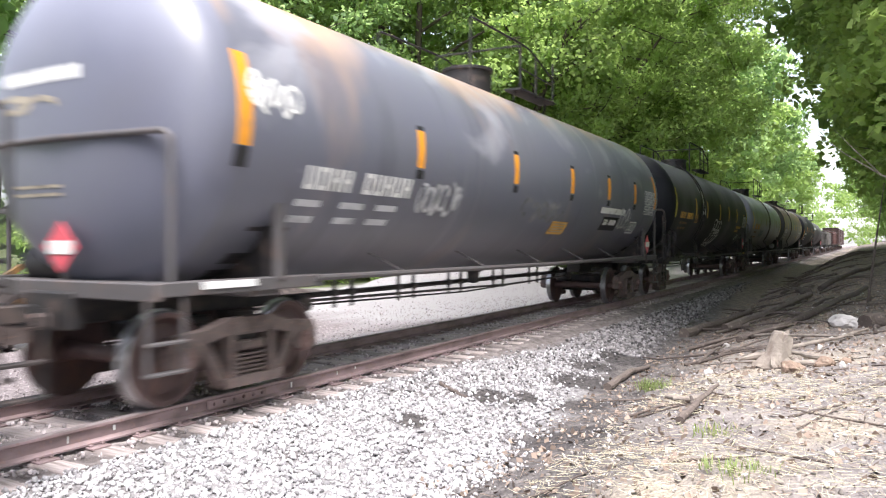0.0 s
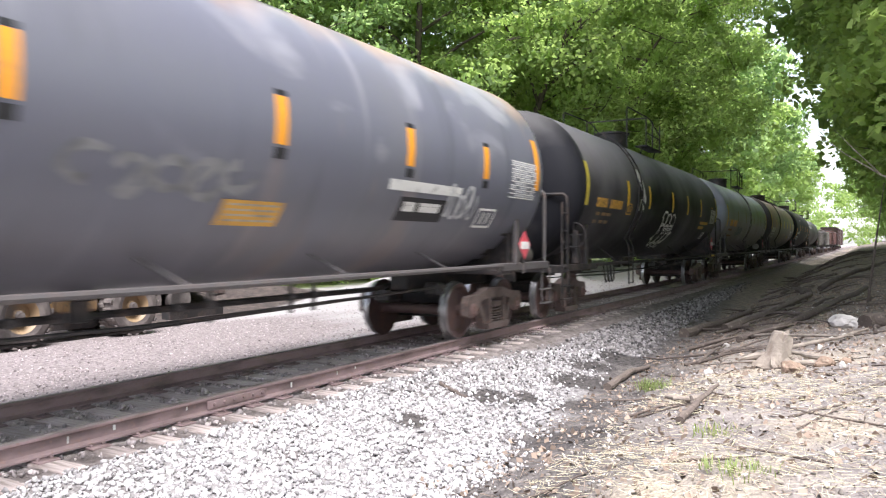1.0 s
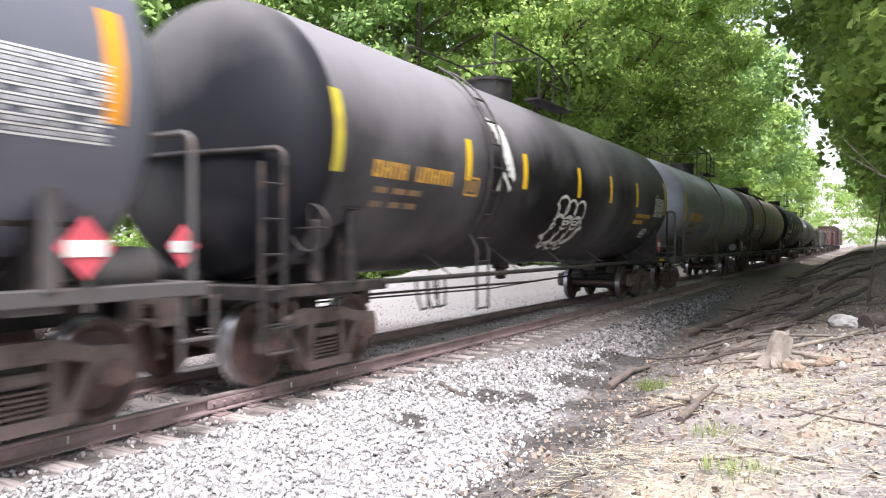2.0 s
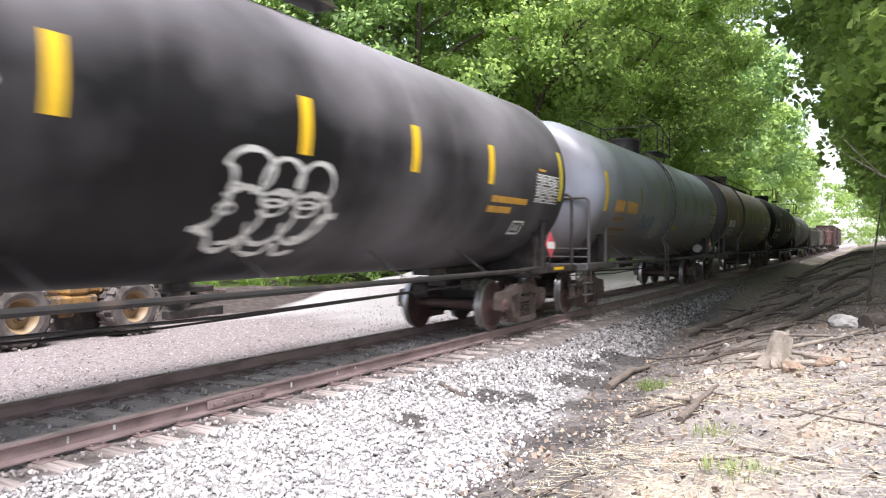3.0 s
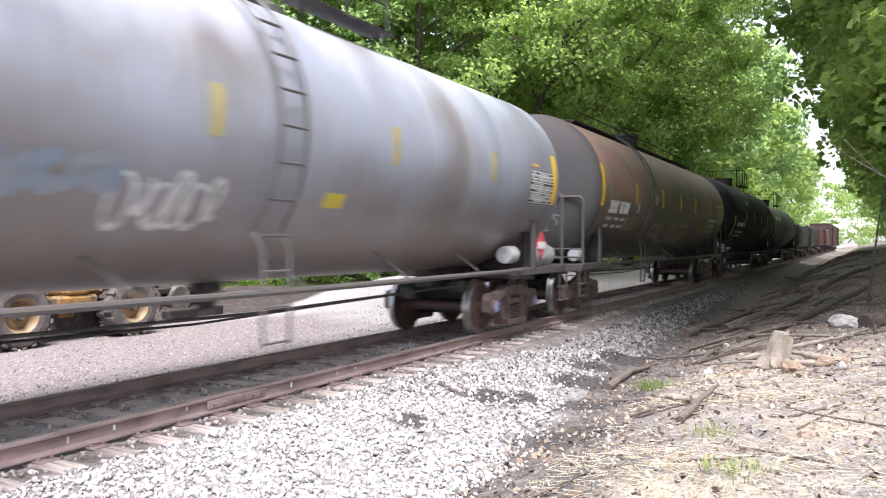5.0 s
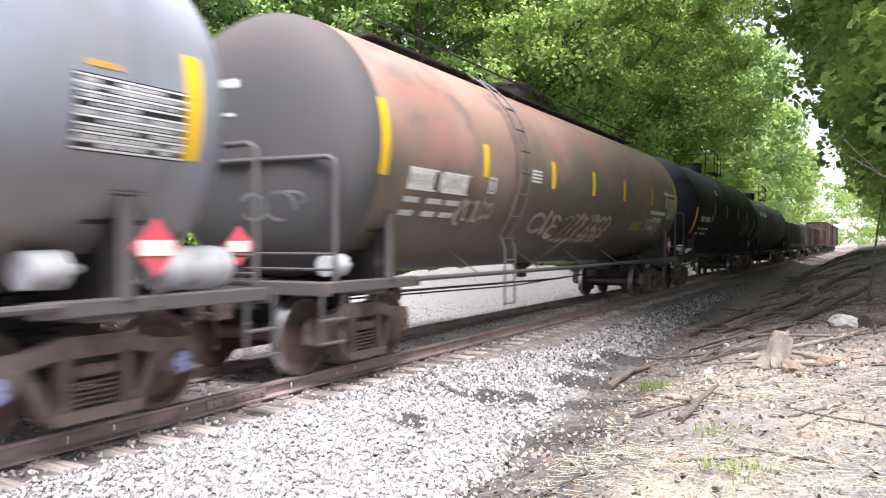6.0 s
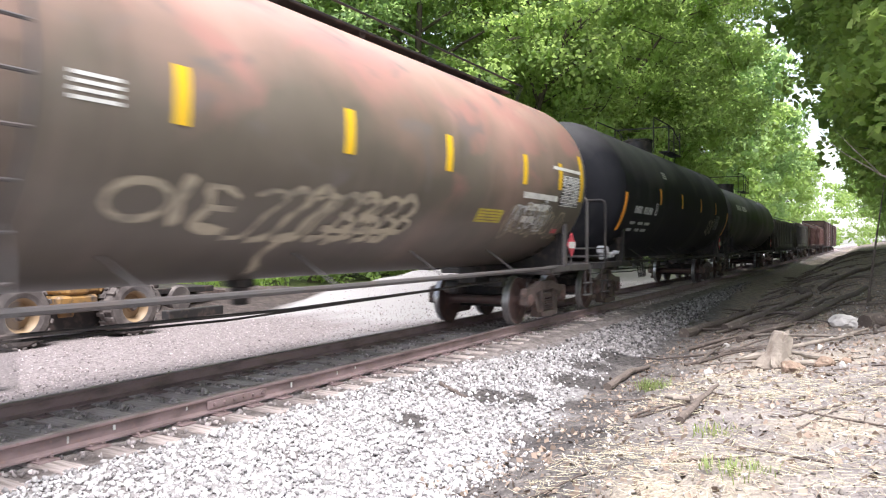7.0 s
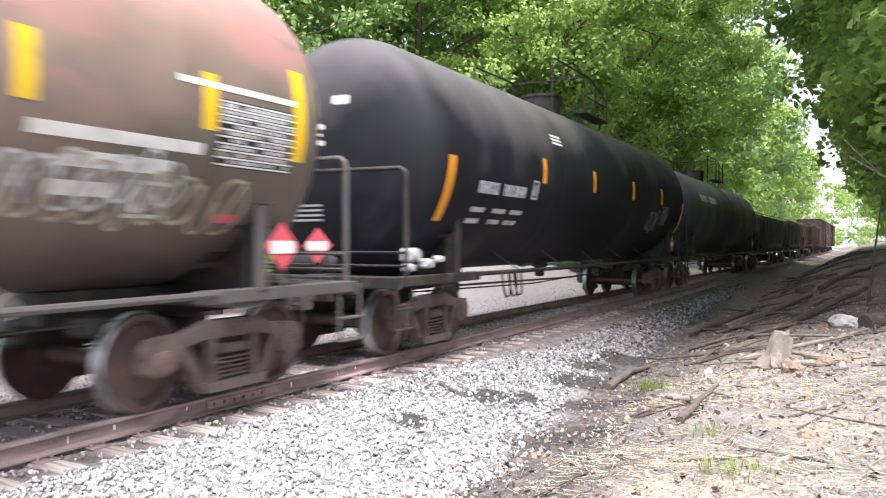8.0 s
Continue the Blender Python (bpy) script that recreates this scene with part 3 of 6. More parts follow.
def gravel():
    r = np.random.default_rng(11)
    n = 31000
    x = 2.6 + 13.5 * r.random(n) ** 1.25
    y = r.uniform(-4.4, -1.24, n)
    edge = -3.72 + 0.14 * (x - 6) + 0.3 * wobble(x, y, 3.0, 21) + r.normal(0, 0.14, n)
    ok = (y > edge) & (y < -1.26 - 0.55 * smooth_step(8.5, 14, x) + r.normal(0, 0.08, n))
    ok &= (r.random(n) > 0.9 * spotted(x, y, 23)) & (r.random(n) < np.interp(x, [2, 8, 16], [1.0, 0.92, 0.6]))
    # fewer pale stones with distance, more of the shade-darkened copy
    white = r.random(n) < np.interp(x, [7, 10, 14], [1.0, 0.62, 0.25])
    a, b = ok & white, ok & ~white
    scatter_stones("ballast_gravel", "pale angular limestone ballast beside the rail", x[a], y[a], 0.02 + 0.044 * r.random(a.sum()) ** 1.6, STONE, 1)
    scatter_stones("ballast_gravel", "ballast stones on the shoulder, darkened to stand in for shade", x[b], y[b], 0.02 + 0.042 * r.random(b.sum()) ** 1.6, STONE_SHADED, 6)
    n = 8500
    x, y = 14 + 26 * r.random(n) ** 1.4, r.uniform(-3.4, -1.7, n)
    ok = y > -3.0 + 0.05 * (x - 14) + r.normal(0, 0.15, n)
    scatter_stones("ballast_gravel", "ballast stones further along the shoulder, darkened for tree shade", x[ok], y[ok], r.uniform(0.04, 0.09, ok.sum()), STONE_SHADED, 2)
    n = 5200
    x, y = 2.4 + 22 * r.random(n) ** 1.3, r.uniform(-1.15, 1.5, n)
    ok = (np.abs(np.abs(y) - 0.755) > 0.08) & (np.abs((x + 0.245) % 0.49 - 0.245) > 0.1)
    scatter_stones("ballast_gravel", "dusty dark ballast between the wooden ties", x[ok], y[ok], r.uniform(0.03, 0.065, ok.sum()), STONE_DARK, 3)
    n = 9500
    x = 3 + 36 * r.random(n) ** 1.35
    y = 1.5 + 6 * r.random(n) ** 1.3
    scatter_stones("yard_gravel", "grey and pinkish crushed stone of the yard", x, y, 0.016 + 0.032 * r.random(n) ** 1.6, STONE_YARD, 4)
    n = 1900
    x, y = 3 + 20 * r.random(n) ** 1.3, r.uniform(-7.6, -3.6, n)
    scatter_stones("bank_stones", "scattered pale pebbles on the earth bank", x, y, 0.01 + 0.036 * r.random(n) ** 2.5, STONE, 5)


def build_track():
    track = tagged(new("railway_track"), "single railway track with rusty rails on wooden ties", "railway track", kind="structure")
    prof = [(-0.037, 0.0), (0.037, 0.0), (0.037, -0.033), (0.009, -0.048), (0.009, -0.135), (0.07, -0.155), (0.07, -0.17), (-0.07, -0.17), (-0.07, -0.155), (-0.009, -0.135), (-0.009, -0.048), (-0.037, -0.033)]
    prof[0:2] = [(-0.037, -0.010), (-0.028, -0.001), (0.028, -0.001), (0.037, -0.010)]
    xs = [-60, -10] + list(np.arange(0, 60, 3.0)) + [60, 100, 160, 300, 600]
    for side in (-1, 1):
        sh = Shape()
        n = len(prof)
        vs = [(x, side * 0.755 + a * -side, b) for x in xs for a, b in prof]
        fs, ks = [], []
        for i in range(len(xs) - 1):
            for j in range(n):
                q = (i * n + j, (i + 1) * n + j, (i + 1) * n + (j + 1) % n, i * n + (j + 1) % n)
                fs.append(q if side < 0 else q[::-1])
                ks.append(1 if j in (0, 1, 2) else 0)
        sh.put(vs, fs)
        sh.k = ks
        part("rail", sh, [RAIL, RAIL_TOP], track, "rusty steel rail with a worn head")
    bar = Shape().box((0, 0, 0), (0.88, 0.03, 0.095), bevel=0.012)
    for i in range(6):
        bar.spin([(0, 0.001), (0, 0.019), (-0.03, 0.017), (-0.034, 0.001)], "y", 8, (-0.36 + i * 0.144, -0.012, 0.005))
    part("joint_bar", bar, RAIL, track, "rusty bolted joint bar", pose(6.2, -0.755 - 0.026, -0.09))
    for i, x in enumerate((4.19, 4.65, 5.5, 7.1, 8.0, 8.4)):
        part("paint_mark", Shape().box((x, -0.769, -0.09 + 0.01 * (i % 3)), (0.02 + 0.008 * (i % 2), 0.006, 0.06 - 0.012 * (i % 3)), bevel=0.002), WHITE, track, "white paint mark on the rail web")
    tie = Shape().box((0, 0, 0), (0.225, 2.6, 0.18), bevel=0.014)
    tie_me = tie.mesh("tie", TIE)
    plate = Shape().box((0, 0, 0), (0.19, 0.34, 0.018), bevel=0.005)
    for a in (-0.06, 0.06):
        for b in (-0.095, 0.095):
            plate.box((a, b, 0.016), (0.03, 0.034, 0.024), bevel=0.008)
    plate_me = plate.mesh("tie_plate", RAIL)
    r = random.Random(4)
    for i in range(128):
        x = 0.0 + i * 0.49
        t = part("tie", tie_me, None, track, at=pose(x, r.uniform(-0.05, 0.05), -0.285 + r.uniform(-0.006, 0.004), 0, r.uniform(-0.6, 0.6), r.uniform(-1.3, 1.3)))
        if i < 70:
            for s in (-0.755, 0.755):
                part("tie_plate", plate_me, None, track, at=pose(x, s, -0.187))
    rest = Shape()
    for i in range(128, 420):
        rest.box((i * 0.49, 0, -0.285), (0.225, 2.6, 0.18), bevel=0.014)
    tagged(part("far_ties", rest, TIE, track), kind="stuff")


# ---- rolling stock: each car's x = 0 is its middle, z = 0 the rail top ----
MOVERS, WHEELSETS = [], []
WHEEL_R = 0.465
HEAD_DEPTH, HEAD_IN, DISH = 0.66, 0.08, 2.7


def on_tank(x, a, R, zc, lift=0.004):
    """A point of the tank's near side: a is the angle above the horizontal."""
    return (x, -(R + lift) * math.cos(a), zc + (R + lift) * math.sin(a))


def patch(sh, x0, x1, z0, z1, R, zc, lift=0.004, n=6, slant=0.0, k=0):
    """A thin sheet that hugs the tank's near side between two heights."""
    a0, a1 = math.asin(max(-0.99, min(0.99, (z0 - zc) / R))), math.asin(max(-0.99, min(0.99, (z1 - zc) / R)))
    vs, fs = [], []
    for i in range(n + 1):
        a = a0 + (a1 - a0) * i / n
        o = slant * i / n
        vs += [on_tank(x0 + o, a, R, zc, lift), on_tank(x1 + o, a, R, zc, lift), on_tank(x1 + o, a, R, zc, -0.01), on_tank(x0 + o, a, R, zc, -0.01)]
    for i in range(n):
        p, q = i * 4, i * 4 + 4
        fs += [(p, p + 1, q + 1, q), (p + 1, p + 2, q + 2, q + 1), (p + 3, p, q, q + 3)]
    fs += [(0, 3, 2, 1), (4 * n, 4 * n + 1, 4 * n + 2, 4 * n + 3)]
    return sh.put(vs, fs, k)


def stroke(sh, pts, width, R, zc, lift=0.004):
    """A painted line on the tank through (x, z) points, rounded, as a thin ribbon of uneven width."""
    if 3 <= len(pts) < 12:
        ends, fine = [pts[0], *pts, pts[-1]], []
        for i in range(1, len(ends) - 2):
            for k in range(6):
                t = k / 6
                w = (-t / 2 + t * t - t ** 3 / 2, 1 - 2.5 * t * t + 1.5 * t ** 3, t / 2 + 2 * t * t - 1.5 * t ** 3, -t * t / 2 + t ** 3 / 2)
                fine.append(tuple(sum(w[j] * ends[i - 1 + j][d] for j in range(4)) for d in (0, 1)))
        pts = fine + [pts[-1]]
    n = len(pts)
    vs, fs = [], []
    for i, (x, z) in enumerate(pts):
        x2, z2 = pts[min(i + 1, n - 1)]
        x1, z1 = pts[max(i - 1, 0)]
        d = math.hypot(x2 - x1, z2 - z1) or 1
        wd = width * (0.8 + 0.2 * math.sin(i * 0.9 + x * 3))
        nx, nz = -(z2 - z1) / d * wd / 2, (x2 - x1) / d * wd / 2
        for sg in (1, -1):
            a = math.asin(max(-0.99, min(0.99, (z + sg * nz - zc) / R)))
            vs.append(on_tank(x + sg * nx, a, R, zc, lift))
    for i in range(n - 1):
        fs.append((2 * i, 2 * i + 1, 2 * i + 3, 2 * i + 2))
    return sh.put(vs, fs)


def arc(cx, cz, rx, rz, a0, a1, n=14):
    return [(cx + rx * math.cos(radians(a0 + (a1 - a0) * i / n)), cz + rz * math.sin(radians(a0 + (a1 - a0) * i / n))) for i in range(n + 1)]


def scrawl(sh, x0, x1, z0, z1, width, R, zc, seed, loops=5):
    """Looping hand-sprayed lines that fill a field of the tank."""
    r = random.Random(seed)
    for i in range(loops):
        cx = x0 + (x1 - x0) * (i + 0.5) / loops
        rx, rz = (x1 - x0) / loops * r.uniform(0.4, 0.75), (z1 - z0) / 2 * r.uniform(0.6, 1.0)
        a = r.uniform(0, 360)
        cz = (z0 + z1) / 2 + r.uniform(-0.12, 0.12) * (z1 - z0)
        stroke(sh, arc(cx, cz, rx, rz, a, a + r.uniform(220, 420), 20), width * r.uniform(0.7, 1.2), R, zc, 0.004 + 0.0008 * i)
        if r.random() < 0.6:
            stroke(sh, [(cx - rx * 0.5, cz - rz), (cx + r.uniform(-0.1, 0.1), cz), (cx + rx * 0.6, cz + rz)], width, R, zc, 0.0085)


def shared_meshes():
    """Bogie, wheel and coupler meshes, shared by all cars."""
    s = {}
    side = Shape()
    y0, y1 = -0.07, 0.07
    side.prism([(-1.08, 0.60), (-1.02, 0.70), (-0.62, 0.73), (-0.3, 0.82), (0.3, 0.82), (0.62, 0.73), (1.02, 0.70), (1.08, 0.60), (1.08, 0.40), (0.98, 0.36), (0.72, 0.40), (0.66, 0.58), (0.42, 0.64), (-0.42, 0.64), (-0.66, 0.58), (-0.72, 0.40), (-0.98, 0.36), (-1.08, 0.40)], y0, y1)
    for q in (-1, 1):
        side.prism([(q * 0.72, 0.62), (q * 0.60, 0.62), (q * 0.38, 0.25), (q * 0.34, 0.12), (q * 0.46, 0.16)][::-q], y0, y1)
        side.prism([(q * 0.33, 0.66), (q * 0.25, 0.66), (q * 0.25, 0.2), (q * 0.33, 0.2)][::-q], y0 - 0.03, y1 + 0.03)
    side.prism([(-0.46, 0.22), (0.46, 0.22), (0.40, 0.12), (-0.40, 0.12)][::-1], y0 - 0.05, y1 + 0.05)
    side.box((0, 0, 0.53), (0.40, 0.2, 0.10), bevel=0.03)
    s["side_frame"] = side.mesh("side_frame", BOGIE_RUST)
    spr = Shape()
    spr.tube([(0.075 * math.cos(t * math.pi / 3), 0.075 * math.sin(t * math.pi / 3), 0.22 + 0.0075 * t) for t in range(34)], 0.014, 5)
    s["spring"] = spr.mesh("spring", BOGIE_RUST, True)
    cap = Shape().spin([(0.06, 0.14), (-0.05, 0.14), (-0.07, 0.11), (-0.10, 0.105), (-0.115, 0.05), (-0.115, 0.001)][::-1], "y", 18)
    for i in range(3):
        cap.box((0.06 * math.cos(i * 2.1), -0.122, 0.06 * math.sin(i * 2.1)), (0.035, 0.03, 0.035), bevel=0.008)
    s["bearing_cap"] = cap.mesh("bearing_cap", CAP_RED, True)
    R = WHEEL_R
    # outer face at negative y for a wheel of the near side
    w = Shape().spin([(-0.03, 0.001), (-0.03, 0.10), (-0.005, 0.13), (0.012, R - 0.12), (-0.045, R - 0.075), (-0.06, R - 0.06), (-0.06, R - 0.012), (-0.05, R - 0.002), (0.028, R + 0.002), (0.04, R + 0.024), (0.062, R + 0.026), (0.075, R + 0.01), (0.075, R - 0.06), (0.045, R - 0.12), (0.04, 0.14), (0.075, 0.11), (0.075, 0.001)][::-1], "y", 40,
                     ks=[0, 0, 0, 0, 0, 0, 1, 1, 1, 1, 0, 0, 0, 0, 0, 0])
    s["wheel"] = w.mesh("wheel", [WHEEL_RUST, TREAD], True)
    ax = Shape().tube([(0, -1.06, 0), (0, -0.6, 0), (0, -0.3, 0), (0, 0.3, 0), (0, 0.6, 0), (0, 1.06, 0)], [0.075, 0.1, 0.085, 0.085, 0.1, 0.075], 14)
    s["wheelset"] = ax.mesh("wheelset", WHEEL_RUST, True)
    bol = Shape().box((0, 0, 0.60), (0.40, 1.98, 0.2), bevel=0.03).box((0, 0, 0.73), (0.5, 0.5, 0.1), bevel=0.03)
    for q in (-1, 1):
        bol.beam((q * 0.40, -0.78, 0.36), (q * 0.40, 0.78, 0.36), 0.09, 0.14)
        for y in (-0.76, 0.76):
            bol.box((q * 0.445, y, 0.45), (0.07, 0.12, 0.32), bevel=0.02)
    bol.tube([(-0.4, 0.1, 0.34), (0.4, 0.1, 0.30)], 0.03, 8)
    s["bogie"] = bol.mesh("bogie", STEEL_DARK)
    co = Shape().box((0.3, 0, 0), (0.75, 0.13, 0.15), bevel=0.03)
    co.prism([(0.60, -0.17), (0.60, 0.17), (0.86, 0.17), (0.86, -0.17)], -0.13, -0.02).prism([(0.60, -0.14), (0.60, 0.14), (0.78, 0.14), (0.78, -0.14)], -0.02, 0.14)
    s["coupler"] = co.mesh("coupler", BOGIE_RUST)
    hose = Shape().tube([(0.05, -0.35, 0.02), (0.25, -0.33, -0.02), (0.42, -0.25, -0.22), (0.52, -0.1, -0.40), (0.62, 0.0, -0.46), (0.72, 0.05, -0.45)], 0.026, 8)
    s["air_hose"] = hose.mesh("air_hose", RUBBER, True)
    d = 0.25
    pl = Shape().prism([(0, d), (d, 0), (0, -d), (-d, 0)][::-1], -0.012, 0.0)
    s["placard"] = pl.mesh("placard", RED)
    band = Shape().box((0, -0.016, -0.005), (0.36, 0.008, 0.13), bevel=0.002)
    s["placard_band"] = band.mesh("placard_band", WHITE)
    return s


SHARED = shared_meshes()


def bogie(car, x):
    b = part("bogie", SHARED["bogie"], None, car, "dark truck bolster with brake beams", pose(x, 0, 0))
    for y, turn in ((-1.0, 0), (1.0, 180)):
        part("side_frame", SHARED["side_frame"], None, b, "dusty rusted cast side frame", pose(0, y, 0, 0, 0, turn))
        for q in (-0.14, 0.0, 0.14):
            part("spring", SHARED["spring"], None, b, at=pose(q, y - 0.0, 0.0, 0, 0, 40 * q))
        for q in (-0.889, 0.889):
            part("bearing_cap", SHARED["bearing_cap"], None, b, "red-brown roller bearing cap", pose(q, y, WHEEL_R + 0.02, 0, 0, turn))
    for q in (-0.889, 0.889):
        w = part("wheelset", SHARED["wheelset"], None, car, "rusty wheelset with bright treads", pose(x + q, 0, WHEEL_R))
        for y, turn in ((-0.752, 0), (0.752, 180)):
            part("wheel", SHARED["wheel"], None, w, at=pose(0, y, 0, 0, 0, turn))
        WHEELSETS.append((w, x + q))


def coupling(car, x, face):
    turn = 0 if face > 0 else 180
    part("coupler", SHARED["coupler"], None, car, "rusty knuckle coupler", pose(x, 0, 0.86, 0, 0, turn))
    part("air_hose", SHARED["air_hose"], None, car, "black air brake hose", pose(x + face * 0.1, 0, 0.8, 0, 0, turn))


def placard(car, m):
    p = part("placard", SHARED["placard"], None, car, "red and white diamond hazard placard", m)
    part("placard_band", SHARED["placard_band"], None, p)


def tank_car(x0, label, lead, trail, b1, b2, paint, metal, R=1.65, zc=2.8, stripes=(), stripe_mat=YELLOW, stripe_h=0.3, ring=True, dome=0.0, ladder=None, sill_mat=None, end_rail=2.58, rails_top=True, ring_mat=None, ring_z=None, ring_in=0.14, lead_rail=0.5, tail_rail=0.85, head_mat=None, deck=1.12, hangers=(), cross=True):
    """A tank car. lead, trail, b1, b2: seams of the heads and bogie centres, from the middle."""
    car = tagged(new("tank_car"), label, "tank car", "cars of the train")
    MOVERS.append((car, x0))
    sill_mat = sill_mat or metal
    # tank shell with slightly proud courses and two to one heads
    depth, prof = HEAD_DEPTH, []
    a0, a1 = lead + HEAD_IN, trail - 0.03
    for i in range(19):
        t = math.pi / 2 * i / 18
        prof.append((a0 - depth * max(0.0, math.cos(t)) ** (2 / DISH), max(0.002, R * math.sin(t) ** (2 / DISH))))
    for i in range(1, 8):
        prof.append((a0 + (a1 - a0) * i / 8, R))
    for i in range(19):
        t = math.pi / 2 * i / 18
        prof.append((a1 + depth * math.sin(t) ** (2 / DISH), max(0.002, R * max(0.0, math.cos(t)) ** (2 / DISH))))
    ks = [1 if head_mat and (a + b) / 2 < a0 + 0.001 else 0 for (a, _), (b, _) in zip(prof, prof[1:])]
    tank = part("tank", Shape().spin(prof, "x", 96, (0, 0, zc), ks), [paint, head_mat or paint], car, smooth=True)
    tank.data.set_sharp_from_angle(angle=radians(60))
    # reflective stripes along the middle
    for x in stripes:
        part("reflector_stripe", patch(Shape(), x - 0.085, x + 0.085, zc - stripe_h, zc + stripe_h, R, zc), stripe_mat, tank, "bright reflective stripe")
    if ring:
        rm = ring_mat or stripe_mat
        for x in (lead + ring_in, trail - ring_in):
            part("reflector_stripe", patch(Shape(), x - 0.09, x + 0.09, *(ring_z or (zc - 0.42, zc + 0.5)), R, zc, n=10), rm, tank, "tall reflective stripe at the head seam")
    # saddles, posts, platforms and rails at both ends
    for end, ring_x, bx in ((-1, lead, b1), (1, trail, b2)):
        tip = ring_x + end * (lead_rail + 0.15 if end < 0 else tail_rail + 0.15)
        bogie(car, bx)
        sill = Shape().box(((bx - end * 1.5 + tip) / 2, 0, 0.98), (abs(tip - bx + end * 1.5), 0.36, 0.34), bevel=0.02)
        sill.box((tip, 0, 0.96), (0.16, 0.7, 0.36), bevel=0.02)
        part("stub_sill", sill, STEEL_DARK, car)
        sad = Shape()
        for y in (-1, 1):
            sad.prism([(bx - 0.10, deck), (bx + 0.10, deck), (bx + 0.10, deck + 0.75), (bx - 0.10, deck + 0.75)], y * 1.30 - 0.02, y * 1.30 + 0.02)
        web = []
        for i in range(9):
            t = -1.32 + 2.64 * i / 8
            web.append((t, zc - math.sqrt(max(0.01, R * R - t * t)) + 0.02))
        vs = [(bx + o, y, z) for o in (-0.025, 0.025) for y, z in [(-1.42, deck - 0.1), (-1.42, web[0][1] - 0.05), *web, (1.42, web[-1][1] - 0.05), (1.42, deck - 0.1)]]
        n = len(vs) // 2
        sad.put(vs, [tuple(range(n)), tuple(range(n, 2 * n))[::-1]] + [(i, i + n, (i + 1) % n + n, (i + 1) % n) for i in range(n)])
        vs = [(bx + o, y, z) for o in (-0.3, 0.3) for y, z in web]
        n = len(web)
        sad.put(vs + [(x, y, z - 0.03) for x, y, z in vs], [(i, i + 1, i + n + 1, i + n) for i in range(n - 1)] + [(i + 2 * n, i + 3 * n, i + n * 3 + 1, i + 2 * n + 1) for i in range(n - 1)])
        part("saddle", sad, STEEL_DARK, car)
        for y in (-1.44, 1.44):
            part("bolster_post", Shape().box((bx, y, deck + 0.42), (0.15, 0.07, 0.86), bevel=0.015).box((bx, y * 0.985, deck + 0.87), (0.34, 0.12, 0.02), bevel=0.005), metal, car)
        inner = bx - end * 0.75
        for y in (-1.38, 1.38):
            part("platform_beam", Shape().box(((tip + inner) / 2, y, deck - 0.04), (abs(tip - inner), 0.16, 0.13), bevel=0.012), sill_mat, car)
        part("end_platform", Shape().box((tip - end * 0.22, 0, deck - 0.02), (0.5, 2.56, 0.05), bevel=0.01), sill_mat, car)
        part("end_beam", Shape().box((tip, 0, deck - 0.06), (0.07, 2.9, 0.16), bevel=0.012), sill_mat, car)
        part("cross_beam", Shape().box((bx, 0, deck - 0.12), (0.45, 2.56, 0.12), bevel=0.02), sill_mat, car)
        rx = tip - end * 0.14
        top = end_rail
        pts = [(rx, -1.42, deck)] + [(rx, -1.42, top - 0.12), (rx, -1.40, top - 0.05), (rx, -1.34, top), (rx + end * 0.11, 0, top), (rx, 1.34, top), (rx, 1.40, top - 0.05), (rx, 1.42, top - 0.12), (rx, 1.42, deck)]
        part("end_handrail", Shape().tube(pts, 0.032, 10), metal, car, smooth=True)
        for z in (deck + 0.16, deck + 0.34) if cross else ():
            part("cross_rail", Shape().tube([(rx, -1.4, z), (rx, 1.4, z)], 0.018, 6), metal, car)
        # dark cylinder added to hide the bright yard between the cars
        part("gap_filler", Shape().spin([(-0.62, 0.001), (-0.6, 0.12), (-0.52, 0.19), (0.52, 0.19), (0.6, 0.12), (0.62, 0.001)], "y", 18, (rx - end * 0.42, 0.55, deck + 0.16)), STEEL_DARK, car, "dark cylinder added to close the gap behind the brake rigging", smooth=True)
        st = Shape()
        for q in (-0.2, 0.2):
            st.box((rx + end * 0.06 + q, -1.43, 0.78), (0.05, 0.02, 0.66), bevel=0.004)
        for z in (0.46, 0.72):
            st.box((rx + end * 0.06, -1.43, z), (0.42, 0.11, 0.025), bevel=0.005)
        part("step", st, metal, car)
        coupling(car, tip, end)
        if end > 0:
            placard(car, pose(bx + 0.26, -1.49, 1.55))
            part("placard_bracket", Shape().box((bx + 0.3, -1.465, 1.30), (0.05, 0.03, 0.5)), metal, car)
        else:
            placard(car, pose(rx - 0.05, 0.0, 1.55, 0, 0, -90))
            part("placard_bracket", Shape().box((rx - 0.02, 0.0, 1.35), (0.03, 0.05, 0.6)), metal, car)
        # brake gear under the sill
        part("brake_gear", Shape().box((bx - end * 1.25, 0.35, 0.72), (0.5, 0.3, 0.26), bevel=0.05), STEEL_DARK, car)
        part("brake_gear", Shape().box((bx - end * 1.35, -0.6, 0.85), (0.25, 0.25, 0.2), bevel=0.03), STEEL_DARK, car)
    # walkway pipe along the side with struts to the tank
    for y in (-1.46, 1.46):
        ln = Shape().tube([(b1 + 0.6, y, deck - 0.01), (b1 + 1.6, y, deck - 0.015), (0, y, deck - 0.035), (b2 - 1.6, y, deck - 0.015), (b2 - 0.6, y, deck - 0.01)], 0.036, 8)
        part("side_pipe", ln, metal, car, smooth=True)
        sp = (b2 - b1) / 6
        for i in range(1, 6):
            x = b1 + sp * i
